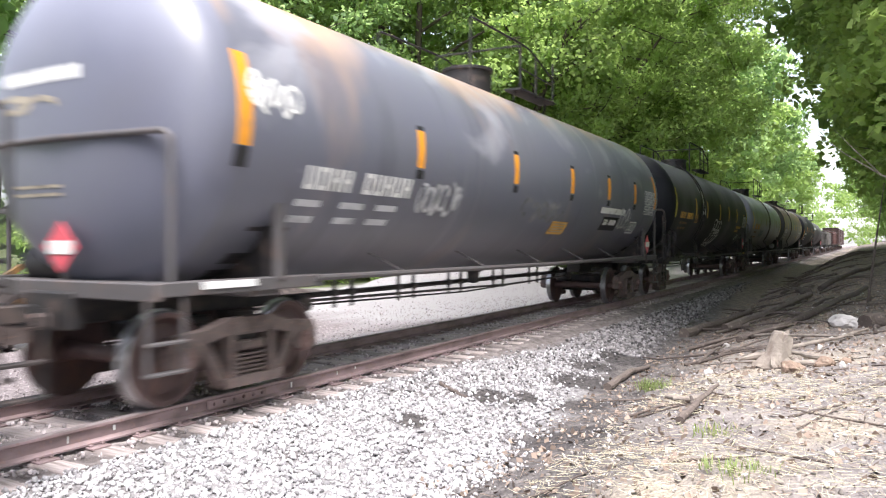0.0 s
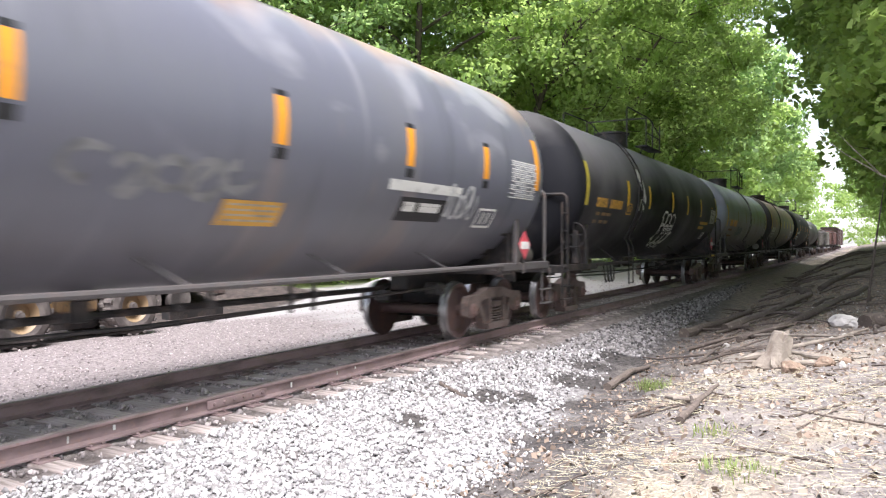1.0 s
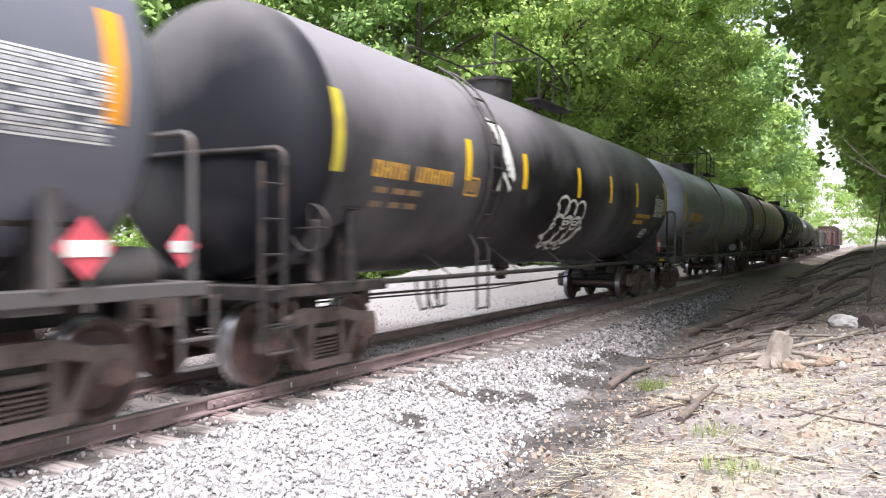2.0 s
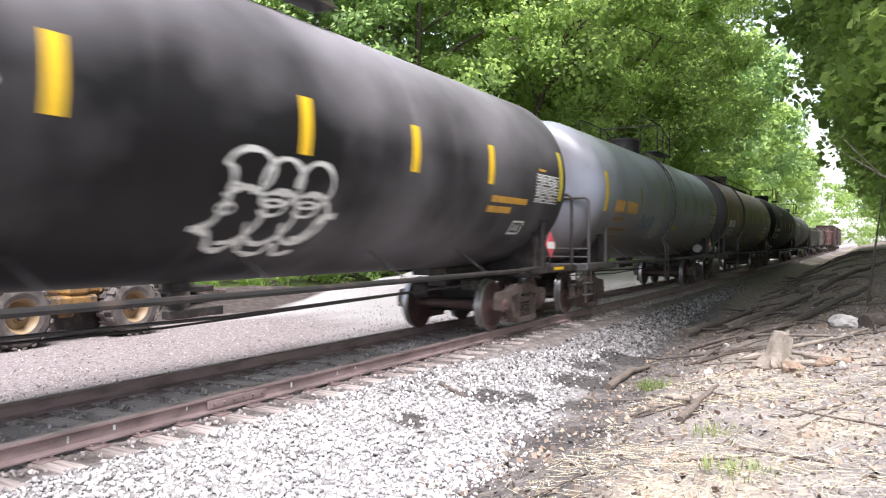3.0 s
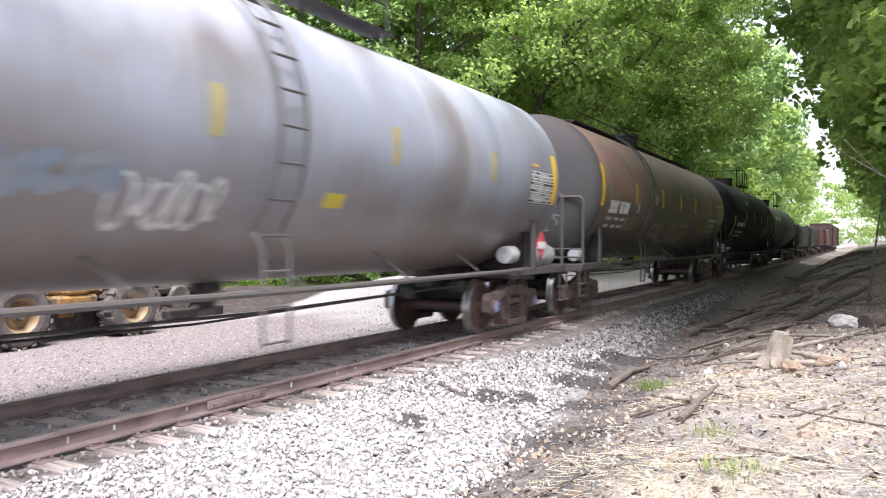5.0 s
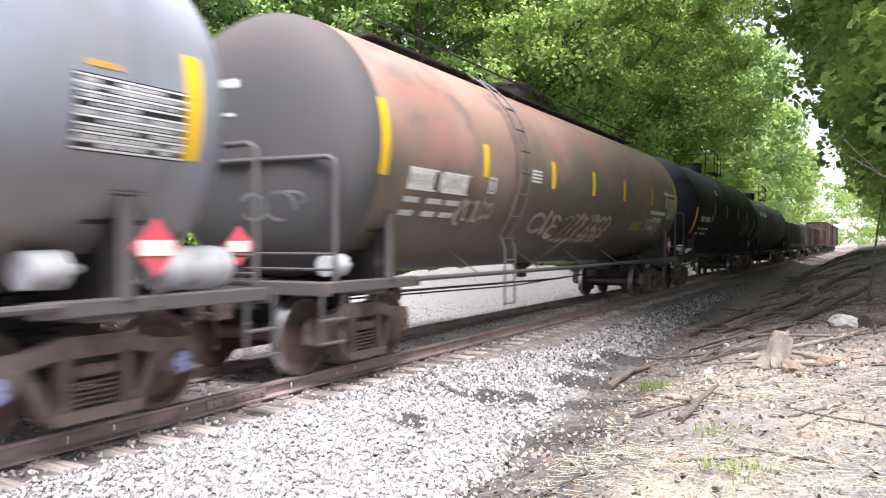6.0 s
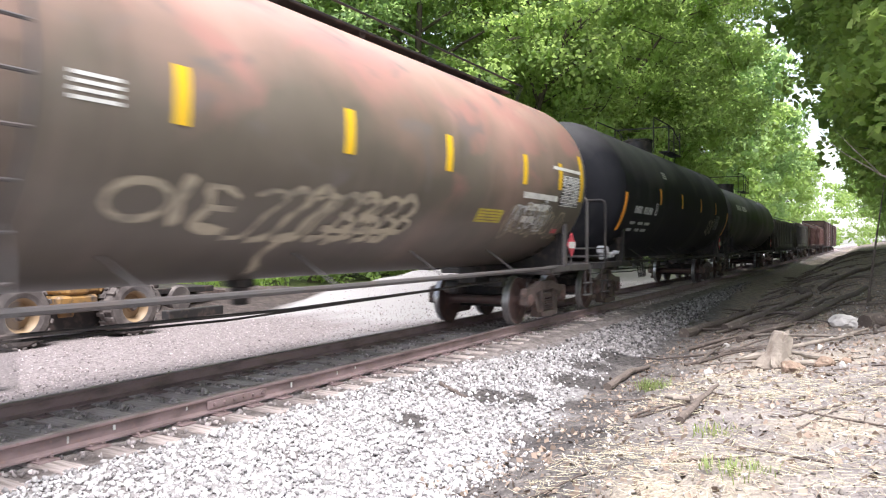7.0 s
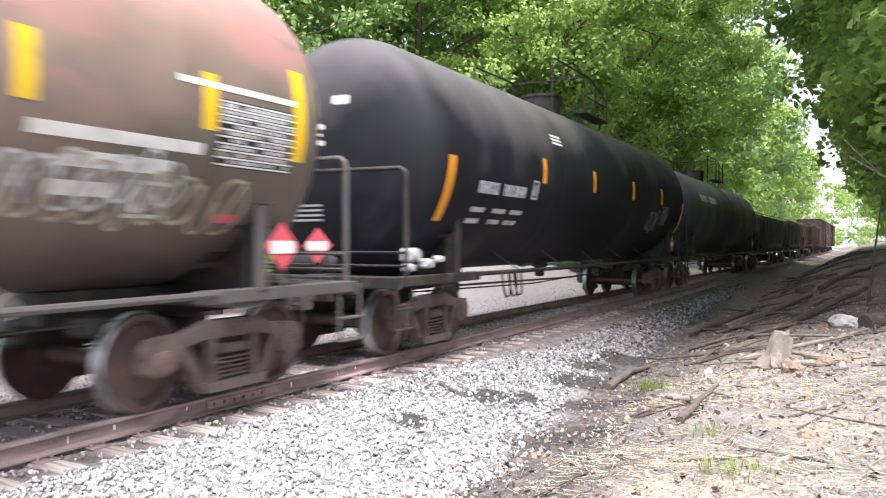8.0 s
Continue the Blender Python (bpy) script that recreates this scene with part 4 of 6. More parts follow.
            part("pipe_strut", Shape().beam((x - 0.16, y * 0.68, zc - math.sqrt(R * R - (1.46 * 0.68) ** 2) + 0.02), (x + 0.08, y, deck - 0.04), 0.055, 0.02), metal, car)
    if hangers:
        part("train_pipe", Shape().tube([(b1 + 0.9, 0.25, 0.94), (b1 + 1.8, 0.25, 0.84), (b2 - 1.8, 0.25, 0.84), (b2 - 0.9, 0.25, 0.94)], 0.042, 8), STEEL_DARK, car, "black brake pipe slung under the tank", smooth=True)
    for x in hangers:
        part("pipe_hanger", Shape().box((x, 0.25, 0.88), (0.09, 0.02, 0.52), bevel=0.004).box((x, 0.25, 0.84), (0.11, 0.11, 0.11), bevel=0.02), STEEL_GREY, car, "flat steel pipe hanger")
    part("brake_rod", Shape().tube([(b1 + 1.0, 0.2, 0.74), (0, 0.2, 0.63), (b2 - 1.0, 0.2, 0.74)], 0.016, 6), STEEL_DARK, car)
    part("brake_rod", Shape().tube([(b1 + 1.0, -0.7, 0.88), (0, -0.75, 0.80), (b2 - 1.0, -0.7, 0.88)], 0.02, 6), STEEL_DARK, car)
    # bottom outlet
    part("bottom_outlet", Shape().spin([(0, 0.001), (0, 0.17), (-0.12, 0.19), (-0.14, 0.12), (-0.34, 0.11), (-0.36, 0.001)], "z", 16, (0.0, 0, zc - R + 0.04)), STEEL_DARK, car)
    # manway housing, walkway and rails on top
    t = zc + R
    dm = Shape().spin([(-0.15, 0.46), (0.36, 0.46), (0.37, 0.5), (0.42, 0.5), (0.44, 0.44), (0.47, 0.001)], "z", 24, (dome, 0, t))
    part("manway_housing", dm, STEEL_DARK, car, smooth=True)
    if rails_top:
        for y in (-0.78, 0.78):
            pf = Shape().box((dome + 1.3, y, t + 0.05), (1.9, 0.36, 0.04), bevel=0.006)
            for x in (dome + 0.5, dome + 2.1):
                pf.beam((x, y, t + 0.04), (x, y * 0.9, t - 0.28), 0.05, 0.03)
            part("top_platform", pf, STEEL_DARK, car)
        rl = Shape()
        for y in (-0.92, 0.92):
            for x in (dome + 0.42, dome + 1.2, dome + 2.15):
                rl.tube([(x, y, t), (x, y, t + 0.88)], 0.02, 6)
            rl.tube([(dome - 1.7, y, t - 0.2), (dome - 1.7, y, t + 0.84), (dome - 1.6, y, t + 0.9), (dome + 0.42, y, t + 0.92), (dome + 0.9, y, t + 0.9), (dome + 2.15, y, t + 0.55), (dome + 2.15, y, t)], 0.02, 6)
            rl.tube([(dome + 0.42, y, t + 0.45), (dome + 2.15, y, t + 0.42)], 0.016, 6)
        rl.tube([(dome + 0.42, -0.92, t + 0.88), (dome + 0.42, 0.92, t + 0.88)], 0.02, 6)
        part("top_railing", rl, STEEL_DARK, car, smooth=True)
        part("relief_valve", Shape().spin([(-0.1, 0.13), (0.14, 0.13), (0.16, 0.17), (0.22, 0.17), (0.28, 0.08), (0.29, 0.001)], "z", 14, (dome + 0.85, 0.1, t)), STEEL_GREY, car, smooth=True)
    else:
        pf = Shape().box((0, -0.45, t + 0.02), (trail - lead - 2.6, 0.28, 0.04)).box((0, 0.45, t + 0.02), (trail - lead - 2.6, 0.28, 0.04))
        part("running_board", pf, STEEL_DARK, car)
        rl = Shape()
        rl.tube([(lead + 1.0, -0.75, t + 0.16), (dome, -0.75, t + 0.18), (trail - 1.0, -0.75, t + 0.16)], 0.018, 6)
        for i in range(9):
            x = lead + 1.0 + (trail - lead - 2.0) * i / 8
            rl.beam((x, -0.75, t + 0.16), (x, -0.62, t - 0.14), 0.03, 0.02)
        part("top_railing", rl, STEEL_DARK, car)
    if ladder is not None:
        ld = Shape()
        pts = [on_tank(0, a, R, zc, 0.10) for a in np.linspace(radians(62), radians(-38), 12)] + [(0, -1.50, 1.5), (0, -1.50, 0.55)]
        for q in (-0.2, 0.2):
            ld.tube([(ladder + q, p[1], p[2]) for p in pts], 0.02, 6)
        z = 0.58
        while z < zc + R * 0.82:
            if z > 1.75:
                y = -(R + 0.10) * math.cos(math.asin(min(0.95, (z - zc) / (R + 0.1))))
            else:
                y = -1.50
            ld.tube([(ladder - 0.2, y, z), (ladder + 0.2, y, z)], 0.016, 6)
            z += 0.36
        part("ladder", ld, metal, car, "steel side ladder", smooth=True)
    return car, tank, R, zc


def bars(tank, R, zc, rows, mat, name="stencil", label="", lift=0.0045):
    """Painted blocks: rows of (x0, x1, z0, z1)."""
    sh = Shape()
    for x0, x1, z0, z1 in rows:
        patch(sh, x0, x1, z0, z1, R, zc, lift, 3)
    return part(name, sh, mat, tank, label)


def glyph_bars(tank, R, zc, x0, x1, z0, z1, count, gaps, mat, seed):
    """A row of blocky marks in place of lettering, each mark a part."""
    r = random.Random(seed)
    w, h = (x1 - x0) / count, z1 - z0
    for i in range(count):
        if i in gaps:
            continue
        a, t = x0 + i * w, w * 0.27
        rows = [(a, a + t, z0, z1), (a + w * 0.55, a + w * 0.55 + t, z0, z1)]
        q = r.choice((0.0, 0.4, 0.8))
        rows.append((a + t * 0.9, a + w * 0.57, z0 + h * q, z0 + h * (q + 0.2)))
        if r.random() < 0.5:
            rows.append((a + t * 0.9, a + w * 0.57, z0 + h * (0.8 - q), z0 + h * (1.0 - q)))
        bars(tank, R, zc, rows, mat, "stencil", "painted stencil mark")


def data_panel(tank, R, zc, x0, x1, z0, z1, seed, mat=WHITE, dark=False):
    r = random.Random(seed)
    rows, n = [], 9
    h = (z1 - z0) / n
    for i in range(n + 1):
        rows.append((x0, x1, z0 + i * h - 0.008, z0 + i * h + 0.008))
    for i in range(n):
        x = x0 + 0.04
        while x < x1 - 0.1:
            w = r.uniform(0.05, 0.16)
            if r.random() < 0.8:
                rows.append((x, min(x + w, x1 - 0.02), z0 + i * h + h * 0.28, z0 + i * h + h * 0.74))
            x += w + 0.03
    if dark:
        bars(tank, R, zc, [(x0 - 0.02, x1 + 0.02, z0 - 0.02, z1 + 0.02)], BLACK, "panel_ground", "black ground of the data panel", 0.0022)
    lines = rows[:n + 1]
    tagged(bars(tank, R, zc, lines, mat, "data_panel", "white ruled test data panel"), kind="stuff")
    tagged(bars(tank, R, zc, rows[n + 1:], SPRAY if mat is WHITE else mat, "data_text", "worn small print as bars"), kind="stuff")


def text_lines(tank, R, zc, x, z, spec, mat, name="stencil"):
    """Small print as bars: spec rows of (dx, dz, width, height)."""
    for dx, dz, w, h in spec:
        bars(tank, R, zc, [(x + dx, x + dx + w, z + dz, z + dz + h)], mat, name, "small stencilled line")


SMALL = [(0, 0, 0.28, 0.07), (0.42, 0, 0.3, 0.07), (0.8, 0, 0.3, 0.07), (0, -0.17, 0.26, 0.07), (0.42, -0.17, 0.26, 0.07), (0.76, -0.17, 0.3, 0.07)]


def on_head(y, z, x_seam, R, zc, depth=HEAD_DEPTH, lift=0.005):
    """The x of the leading head's surface at (y, z)."""
    q = min(0.98, math.hypot(y, z - zc) / R)
    return x_seam - depth * (1 - q ** DISH) ** (1 / DISH) - lift


def head_paint(tank, name, rows, lead, R, zc, mat, label=""):
    """Painted blocks on the leading head: rows of (y0, y1, z0, z1)."""
    sh = Shape()
    for y0, y1, z0, z1 in rows:
        n = 6
        vs = []
        for i in range(n + 1):
            y = y0 + (y1 - y0) * i / n
            vs += [(on_head(y, z0, lead + HEAD_IN, R, zc), y, z0), (on_head(y, z1, lead + HEAD_IN, R, zc), y, z1)]
        sh.put(vs, [(2 * i, 2 * i + 1, 2 * i + 3, 2 * i + 2) for i in range(n)])
    return part(name, sh, mat, tank, label)


def head_scrawl(tank, arcs, lead, R, zc, mat, label):
    sh = Shape()
    for cy, cz, ry, rz, a0, a1, w in arcs:
        pts = arc(cy, cz, ry, rz, a0, a1, 14)
        vs, n = [], len(pts)
        for i, (y, z) in enumerate(pts):
            y2, z2 = pts[min(i + 1, n - 1)]
            y1, z1 = pts[max(i - 1, 0)]
            d = math.hypot(y2 - y1, z2 - z1) or 1
            ny, nz = -(z2 - z1) / d * w / 2, (y2 - y1) / d * w / 2
            for sg in (1, -1):
                vs.append((on_head(y + sg * ny, z + sg * nz, lead + HEAD_IN, R, zc), y + sg * ny, z + sg * nz))
        sh.put(vs, [(2 * i, 2 * i + 1, 2 * i + 3, 2 * i + 2) for i in range(n - 1)])
    return part("graffiti", sh, mat, tank, label)


def frame_mark(x0, x1, z0, z1, slant=0.0):
    """A stencilled box outline with two bars in it."""
    w = 0.03
    return [(x0, x1, z0, z0 + w), (x0, x1, z1 - w, z1), (x0, x0 + w, z0, z1), (x1 - w, x1, z0, z1), (x0 + (x1 - x0) * 0.3, x0 + (x1 - x0) * 0.38, z0 + 0.06, z1 - 0.06), (x0 + (x1 - x0) * 0.6, x0 + (x1 - x0) * 0.68, z0 + 0.06, z1 - 0.06)]


def hose_loop(car, x):
    sh = Shape()
    for o in (0.0, 0.28, 0.5):
        sh.tube([(x + o, -1.3, 1.1), (x + o + 0.02, -1.32, 0.85), (x + o + 0.12, -1.33, 0.66), (x + o + 0.3, -1.32, 0.68), (x + o + 0.36, -1.3, 0.9), (x + o + 0.36, -1.28, 1.12)], 0.018, 6)
    part("brake_pipe", sh, STEEL_DARK, car, "looped brake pipes under the tank", smooth=True)


def build_train():
    # the car just ahead: only its end is seen
    tank_car(-5.6, "black tank car leading the others past", -8.0, 8.0, -7.2, 7.2, BLACK_TANK, STEEL_DARK, stripes=(-4, 0, 4))
    # grey car with a rusty crown
    c = 13.45
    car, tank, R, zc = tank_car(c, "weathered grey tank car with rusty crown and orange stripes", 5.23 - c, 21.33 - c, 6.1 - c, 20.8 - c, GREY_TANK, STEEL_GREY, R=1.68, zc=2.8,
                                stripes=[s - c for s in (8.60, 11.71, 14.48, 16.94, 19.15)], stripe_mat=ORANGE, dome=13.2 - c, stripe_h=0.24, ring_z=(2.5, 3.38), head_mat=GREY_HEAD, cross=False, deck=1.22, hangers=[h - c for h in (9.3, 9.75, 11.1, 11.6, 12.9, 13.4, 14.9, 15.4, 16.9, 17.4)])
    for x in (8.60, 11.71, 14.48, 16.94, 19.15):
        for z0, z1 in ((2.42, 2.53), (3.05, 3.1)):
            bars(tank, R, zc, [(x - c - 0.085, x - c + 0.085, z0, z1)], BLACK, "reflector_patch", "black paint patch at a stripe")
    bars(tank, R, zc, [(5.27 - c, 5.45 - c, 2.3, 2.49)], BLACK, "reflector_patch", "black paint patch at a stripe")
    glyph_bars(tank, R, zc, 6.35 - c, 8.5 - c, 2.16, 2.40, 10, (4,), WHITE, 1)
    text_lines(tank, R, zc, 6.3 - c, 1.98, [(a * 1.9, b, w * 1.5, h) for a, b, w, h in SMALL], SPRAY)
    sh = Shape()
    scrawl(sh, 8.7 - c, 9.85 - c, 1.95, 2.4, 0.06, R, zc, 3, 6)
    part("graffiti", sh, SPRAY, tank, "white spray scribbles")
    sh = Shape()
    scrawl(sh, 5.45 - c, 6.15 - c, 2.85, 3.2, 0.06, R, zc, 5, 5)
    part("graffiti", sh, WHITE, tank, "white spray scribbles")
    head_paint(tank, "graffiti", [(-0.3, 0.95, 3.14, 3.27)], 5.23 - c, R, zc, WHITE, "broad white paint stroke")
    head_scrawl(tank, [(0.75, 2.95, 0.3, 0.07, 20, 330, 0.06), (0.35, 2.93, 0.3, 0.06, 200, -60, 0.06)], 5.23 - c, R, zc, TAN, "tan paint scribble")
    head_paint(tank, "stencil", [(0.0, 0.8, 2.12, 2.15), (0.0, 0.8, 2.04, 2.07)], 5.23 - c, R, zc, TAN, "faded stencil lines")
    sh = Shape()
    scrawl(sh, 12.2 - c, 14.2 - c, 2.0, 2.35, 0.1, R, zc, 9, 5)
    part("graffiti", sh, FADED, tank, "faded grey spray scribble")
    bars(tank, R, zc, [(13.9 - c, 14.75 - c, 1.76, 2.0)], AMBER, "sign", "orange warning sign with small print")
    bars(tank, R, zc, [(13.98 - c, 14.68 - c, 1.80 + i * 0.05, 1.82 + i * 0.05) for i in range(4)], TAN, "sign_print")
    bars(tank, R, zc, [(16.55 - c, 18.45 - c, 2.25, 2.38)], WHITE, "stencil", "long white stencilled line")
    bars(tank, R, zc, [(16.9 - c, 18.1 - c, 1.88, 2.18)], BLACK, "sign", "black panel")
    bars(tank, R, zc, [(17.0 - c, 17.3 - c, 2.0, 2.12), (17.4 - c, 17.95 - c, 2.0, 2.12)], WHITE, "sign_print")
    data_panel(tank, R, zc, 20.1 - c, 21.15 - c, 2.34, 2.93, 2)
    bars(tank, R, zc, frame_mark(19.2 - c, 19.8 - c, 1.83, 2.12), WHITE)
    sh = Shape()
    scrawl(sh, 18.1 - c, 19.0 - c, 1.9, 2.4, 0.06, R, zc, 13, 5)
    part("graffiti", sh, SPRAY, tank, "white spray scribbles")
    part("platform_strip", Shape().box((5.4 - c, -1.468, 1.20), (0.7, 0.012, 0.07), bevel=0.003), WHITE, car, "white strip on the platform edge")
    part("air_reservoir", Shape().spin([(-0.4, 0.001), (-0.38, 0.12), (-0.3, 0.19), (-0.2, 0.2), (0.2, 0.2), (0.3, 0.19), (0.38, 0.12), (0.4, 0.001)], "x", 24, (21.65 - c, -1.1, 1.36)), STEEL_GREY, car, "dark grey air reservoir", smooth=True)
    # black car with the white graffiti
    c = 31.95
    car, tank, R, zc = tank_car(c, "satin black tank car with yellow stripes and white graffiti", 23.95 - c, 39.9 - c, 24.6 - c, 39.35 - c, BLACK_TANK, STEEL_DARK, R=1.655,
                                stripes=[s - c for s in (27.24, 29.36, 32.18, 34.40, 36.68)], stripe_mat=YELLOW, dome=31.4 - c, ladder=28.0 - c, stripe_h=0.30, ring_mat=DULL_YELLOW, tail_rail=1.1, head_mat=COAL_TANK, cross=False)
    glyph_bars(tank, R, zc, 24.8 - c, 26.8 - c, 2.38, 2.58, 10, (4,), AMBER, 2)
    text_lines(tank, R, zc, 24.9 - c, 2.2, SMALL, DIM_AMBER)
    bars(tank, R, zc, frame_mark(27.2 - c, 27.62 - c, 2.28, 2.56), AMBER)
    sh = Shape()
    x = 31.1 - c
    stroke(sh, [(x - 0.14, 1.72), (x + 0.08, 1.78), (x + 0.16, 2.0), (x + 0.14, 2.25), (x + 0.04, 2.33), (x + 0.02, 2.36)], 0.075, R, zc)
    stroke(sh, arc(x + 0.34, 2.28, 0.33, 0.21, 165, -75), 0.07, R, zc, 0.005)
    stroke(sh, arc(x + 0.36, 1.86, 0.36, 0.27, 140, -100), 0.065, R, zc, 0.006)
    stroke(sh, arc(x + 0.2, 2.12, 0.085, 0.04, 0, 360), 0.035, R, zc, 0.0065)
    stroke(sh, arc(x + 0.17, 1.92, 0.11, 0.05, 0, 360), 0.035, R, zc, 0.0065)
    stroke(sh, [(x - 0.14, 1.72), (x + 0.1, 1.68), (x + 0.22, 1.55), (x + 0.4, 1.52), (x + 0.6, 1.62)], 0.065, R, zc, 0.0068)
    for o in (0.62, 1.15):
        stroke(sh, arc(x + o + 0.22, 2.2, 0.3, 0.24, 190, -70), 0.07, R, zc, 0.007)
        stroke(sh, arc(x + o + 0.26, 1.85, 0.34, 0.27, 120, -170), 0.065, R, zc, 0.0075)
        stroke(sh, arc(x + o + 0.16, 2.03, 0.19, 0.07, 20, 340), 0.045, R, zc, 0.008)
        stroke(sh, arc(x + o + 0.18, 1.95, 0.19, 0.08, 200, 520), 0.045, R, zc, 0.0083)
    stroke(sh, [(x + 1.35, 1.62), (x + 1.55, 1.68), (x + 1.65, 1.85), (x + 1.9, 1.9)], 0.1, R, zc, 0.0087)
    stroke(sh, [(x + 0.6, 1.62), (x + 0.72, 1.5), (x + 1.0, 1.48), (x + 1.15, 1.58), (x + 1.3, 1.47), (x + 1.55, 1.5)], 0.06, R, zc, 0.009)
    part("graffiti", sh, WHITE, tank, "white bubble graffiti tag")
    sh = Shape()
    for i in range(9):
        stroke(sh, [(28.15 - c + 0.06 * i, 3.5 - 0.1 * i), (28.5 - c + 0.045 * i, 3.44 - 0.095 * i), (28.65 - c + 0.02 * i, 3.34 - 0.09 * i)], 0.13, R, zc, 0.004 + 0.0006 * i)
    stroke(sh, [(28.3 - c, 2.4), (28.42 - c, 2.68), (28.75 - c, 2.45)], 0.1, R, zc, 0.01)
    part("graffiti", sh, WHITE, tank, "dense white spray blotch")
    bars(tank, R, zc, [(36.85 - c, 38.25 - c, 2.24, 2.34)], AMBER, "stencil", "long yellow stencilled line")
    bars(tank, R, zc, [(36.8 - c, 37.68 - c, 2.08, 2.18)], AMBER, "stencil", "long yellow stencilled line")
    data_panel(tank, R, zc, 38.55 - c, 39.62 - c, 2.32, 2.80, 4)
    bars(tank, R, zc, [(38.65 - c, 38.95 - c, 2.86, 2.9)], AMBER)
    bars(tank, R, zc, frame_mark(38.02 - c, 38.48 - c, 1.74, 1.97), WHITE)
    part("platform_strip", Shape().box((40.15 - c, -1.468, 1.09), (0.5, 0.012, 0.06), bevel=0.003), YELLOW, car, "yellow reflective strip on the platform edge")
    ld = Shape()
    for x in (23.05, 23.38):
        ld.box((x - c, -1.46, 1.5), (0.06, 0.03, 1.8), bevel=0.008)
    for i in range(5):
        ld.tube([(23.05 - c, -1.46, 0.75 + i * 0.36), (23.38 - c, -1.46, 0.75 + i * 0.36)], 0.014, 6)
    part("end_ladder", ld, STEEL_DARK, car, "black end ladder")
    bw = Shape().tube([(23.85 - c, -1.42 + 0.26 * math.cos(a * math.pi / 8), 1.75 + 0.26 * math.sin(a * math.pi / 8)) for a in range(17)], 0.018, 6)
    for a in range(4):
        bw.tube([(23.85 - c, -1.42, 1.75), (23.85 - c, -1.42 + 0.26 * math.cos(a * 1.57), 1.75 + 0.26 * math.sin(a * 1.57))], 0.012, 5)
    bw.box((23.95 - c, -1.42, 1.5), (0.12, 0.14, 0.7), bevel=0.03)
    part("hand_brake", bw, STEEL_DARK, car, "black hand brake wheel and housing")
    hose_loop(car, 26.3 - c)
    # pale grey car
    c = 49.8
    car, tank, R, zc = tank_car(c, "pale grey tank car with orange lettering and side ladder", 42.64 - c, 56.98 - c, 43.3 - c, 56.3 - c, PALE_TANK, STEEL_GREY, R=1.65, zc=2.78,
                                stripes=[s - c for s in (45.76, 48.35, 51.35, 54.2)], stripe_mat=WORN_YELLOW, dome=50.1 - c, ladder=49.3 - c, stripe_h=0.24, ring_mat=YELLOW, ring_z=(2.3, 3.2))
    glyph_bars(tank, R, zc, 43.55 - c, 45.55 - c, 2.32, 2.60, 10, (4,), AMBER, 3)
    text_lines(tank, R, zc, 43.55 - c, 2.12, [(0, 0, 0.95, 0.09), (0.02, -0.24, 1.4, 0.07), (0.1, -0.4, 1.0, 0.05)], DIM_AMBER)
    sh = Shape()
    scrawl(sh, 47.4 - c, 48.6 - c, 1.72, 2.2, 0.06, R, zc, 17, 6)
    part("graffiti", sh, SPRAY, tank, "white spray scribbles")
    sh = Shape()
    scrawl(sh, 46.0 - c, 47.4 - c, 1.95, 2.3, 0.16, R, zc, 19, 4)
    part("graffiti", sh, BLUE, tank, "faded blue spray patch")
    data_panel(tank, R, zc, 55.72 - c, 56.75 - c, 2.3, 2.84, 6, dark=True)
    bars(tank, R, zc, [(55.8 - c, 56.1 - c, 2.92, 2.97)], AMBER)
    bars(tank, R, zc, [(50.1 - c, 50.45 - c, 1.98, 2.14)], DULL_YELLOW, "sign", "small yellow label")
    part("air_reservoir", Shape().spin([(-0.5, 0.001), (-0.48, 0.12), (-0.4, 0.19), (-0.3, 0.205), (-0.28, 0.215), (-0.24, 0.215), (-0.22, 0.205), (0.3, 0.205), (0.4, 0.19), (0.48, 0.12), (0.5, 0.001)], "x", 24, (57.2 - c, -1.18, 1.36)), RESERVOIR, car, "pale grey air reservoir", smooth=True)
    part("brake_cylinder", Shape().spin([(-0.2, 0.001), (-0.2, 0.15), (0.12, 0.16), (0.2, 0.06), (0.3, 0.03), (0.3, 0.001)], "x", 20, (55.75 - c, -1.2, 1.38)), RESERVOIR, car, "pale grey brake cylinder", smooth=True)
    for q in (-0.889, 0.889):
        part("paint_patch", Shape().spin([(-0.125, 0.001), (-0.128, 0.09), (-0.12, 0.1)], "y", 14, (56.3 - c + q, -1.0, 0.48)), LILAC, car, "pale blue sprayed patch")
    # rusty olive car with a ladder
    c = 67.9
    car, tank, R, zc = tank_car(c, "rust-stained olive tank car with yellow stripes and ladder", 59.66 - c, 75.95 - c, 60.25 - c, 75.5 - c, RUST_TANK, STEEL_GREY, R=1.69, zc=2.83,
                                stripes=[s - c for s in (62.59, 65.46, 67.86, 70.2, 72.9, 74.6)], stripe_mat=YELLOW, dome=67.2 - c, ladder=63.87 - c, stripe_h=0.25, rails_top=False, tail_rail=1.0, head_mat=RUST_HEAD)
    glyph_bars(tank, R, zc, 60.42 - c, 62.05 - c, 2.30, 2.54, 10, (4,), WHITE, 4)
    bars(tank, R, zc, [(60.40 - c, 61.15 - c, 2.54, 2.565), (60.40 - c, 61.15 - c, 2.28, 2.30), (61.3 - c, 62.08 - c, 2.54, 2.565), (61.3 - c, 62.08 - c, 2.28, 2.30)], WHITE)
    text_lines(tank, R, zc, 60.42 - c, 2.12, [(a * 1.4, b, w * 1.3, h) for a, b, w, h in SMALL], SPRAY)
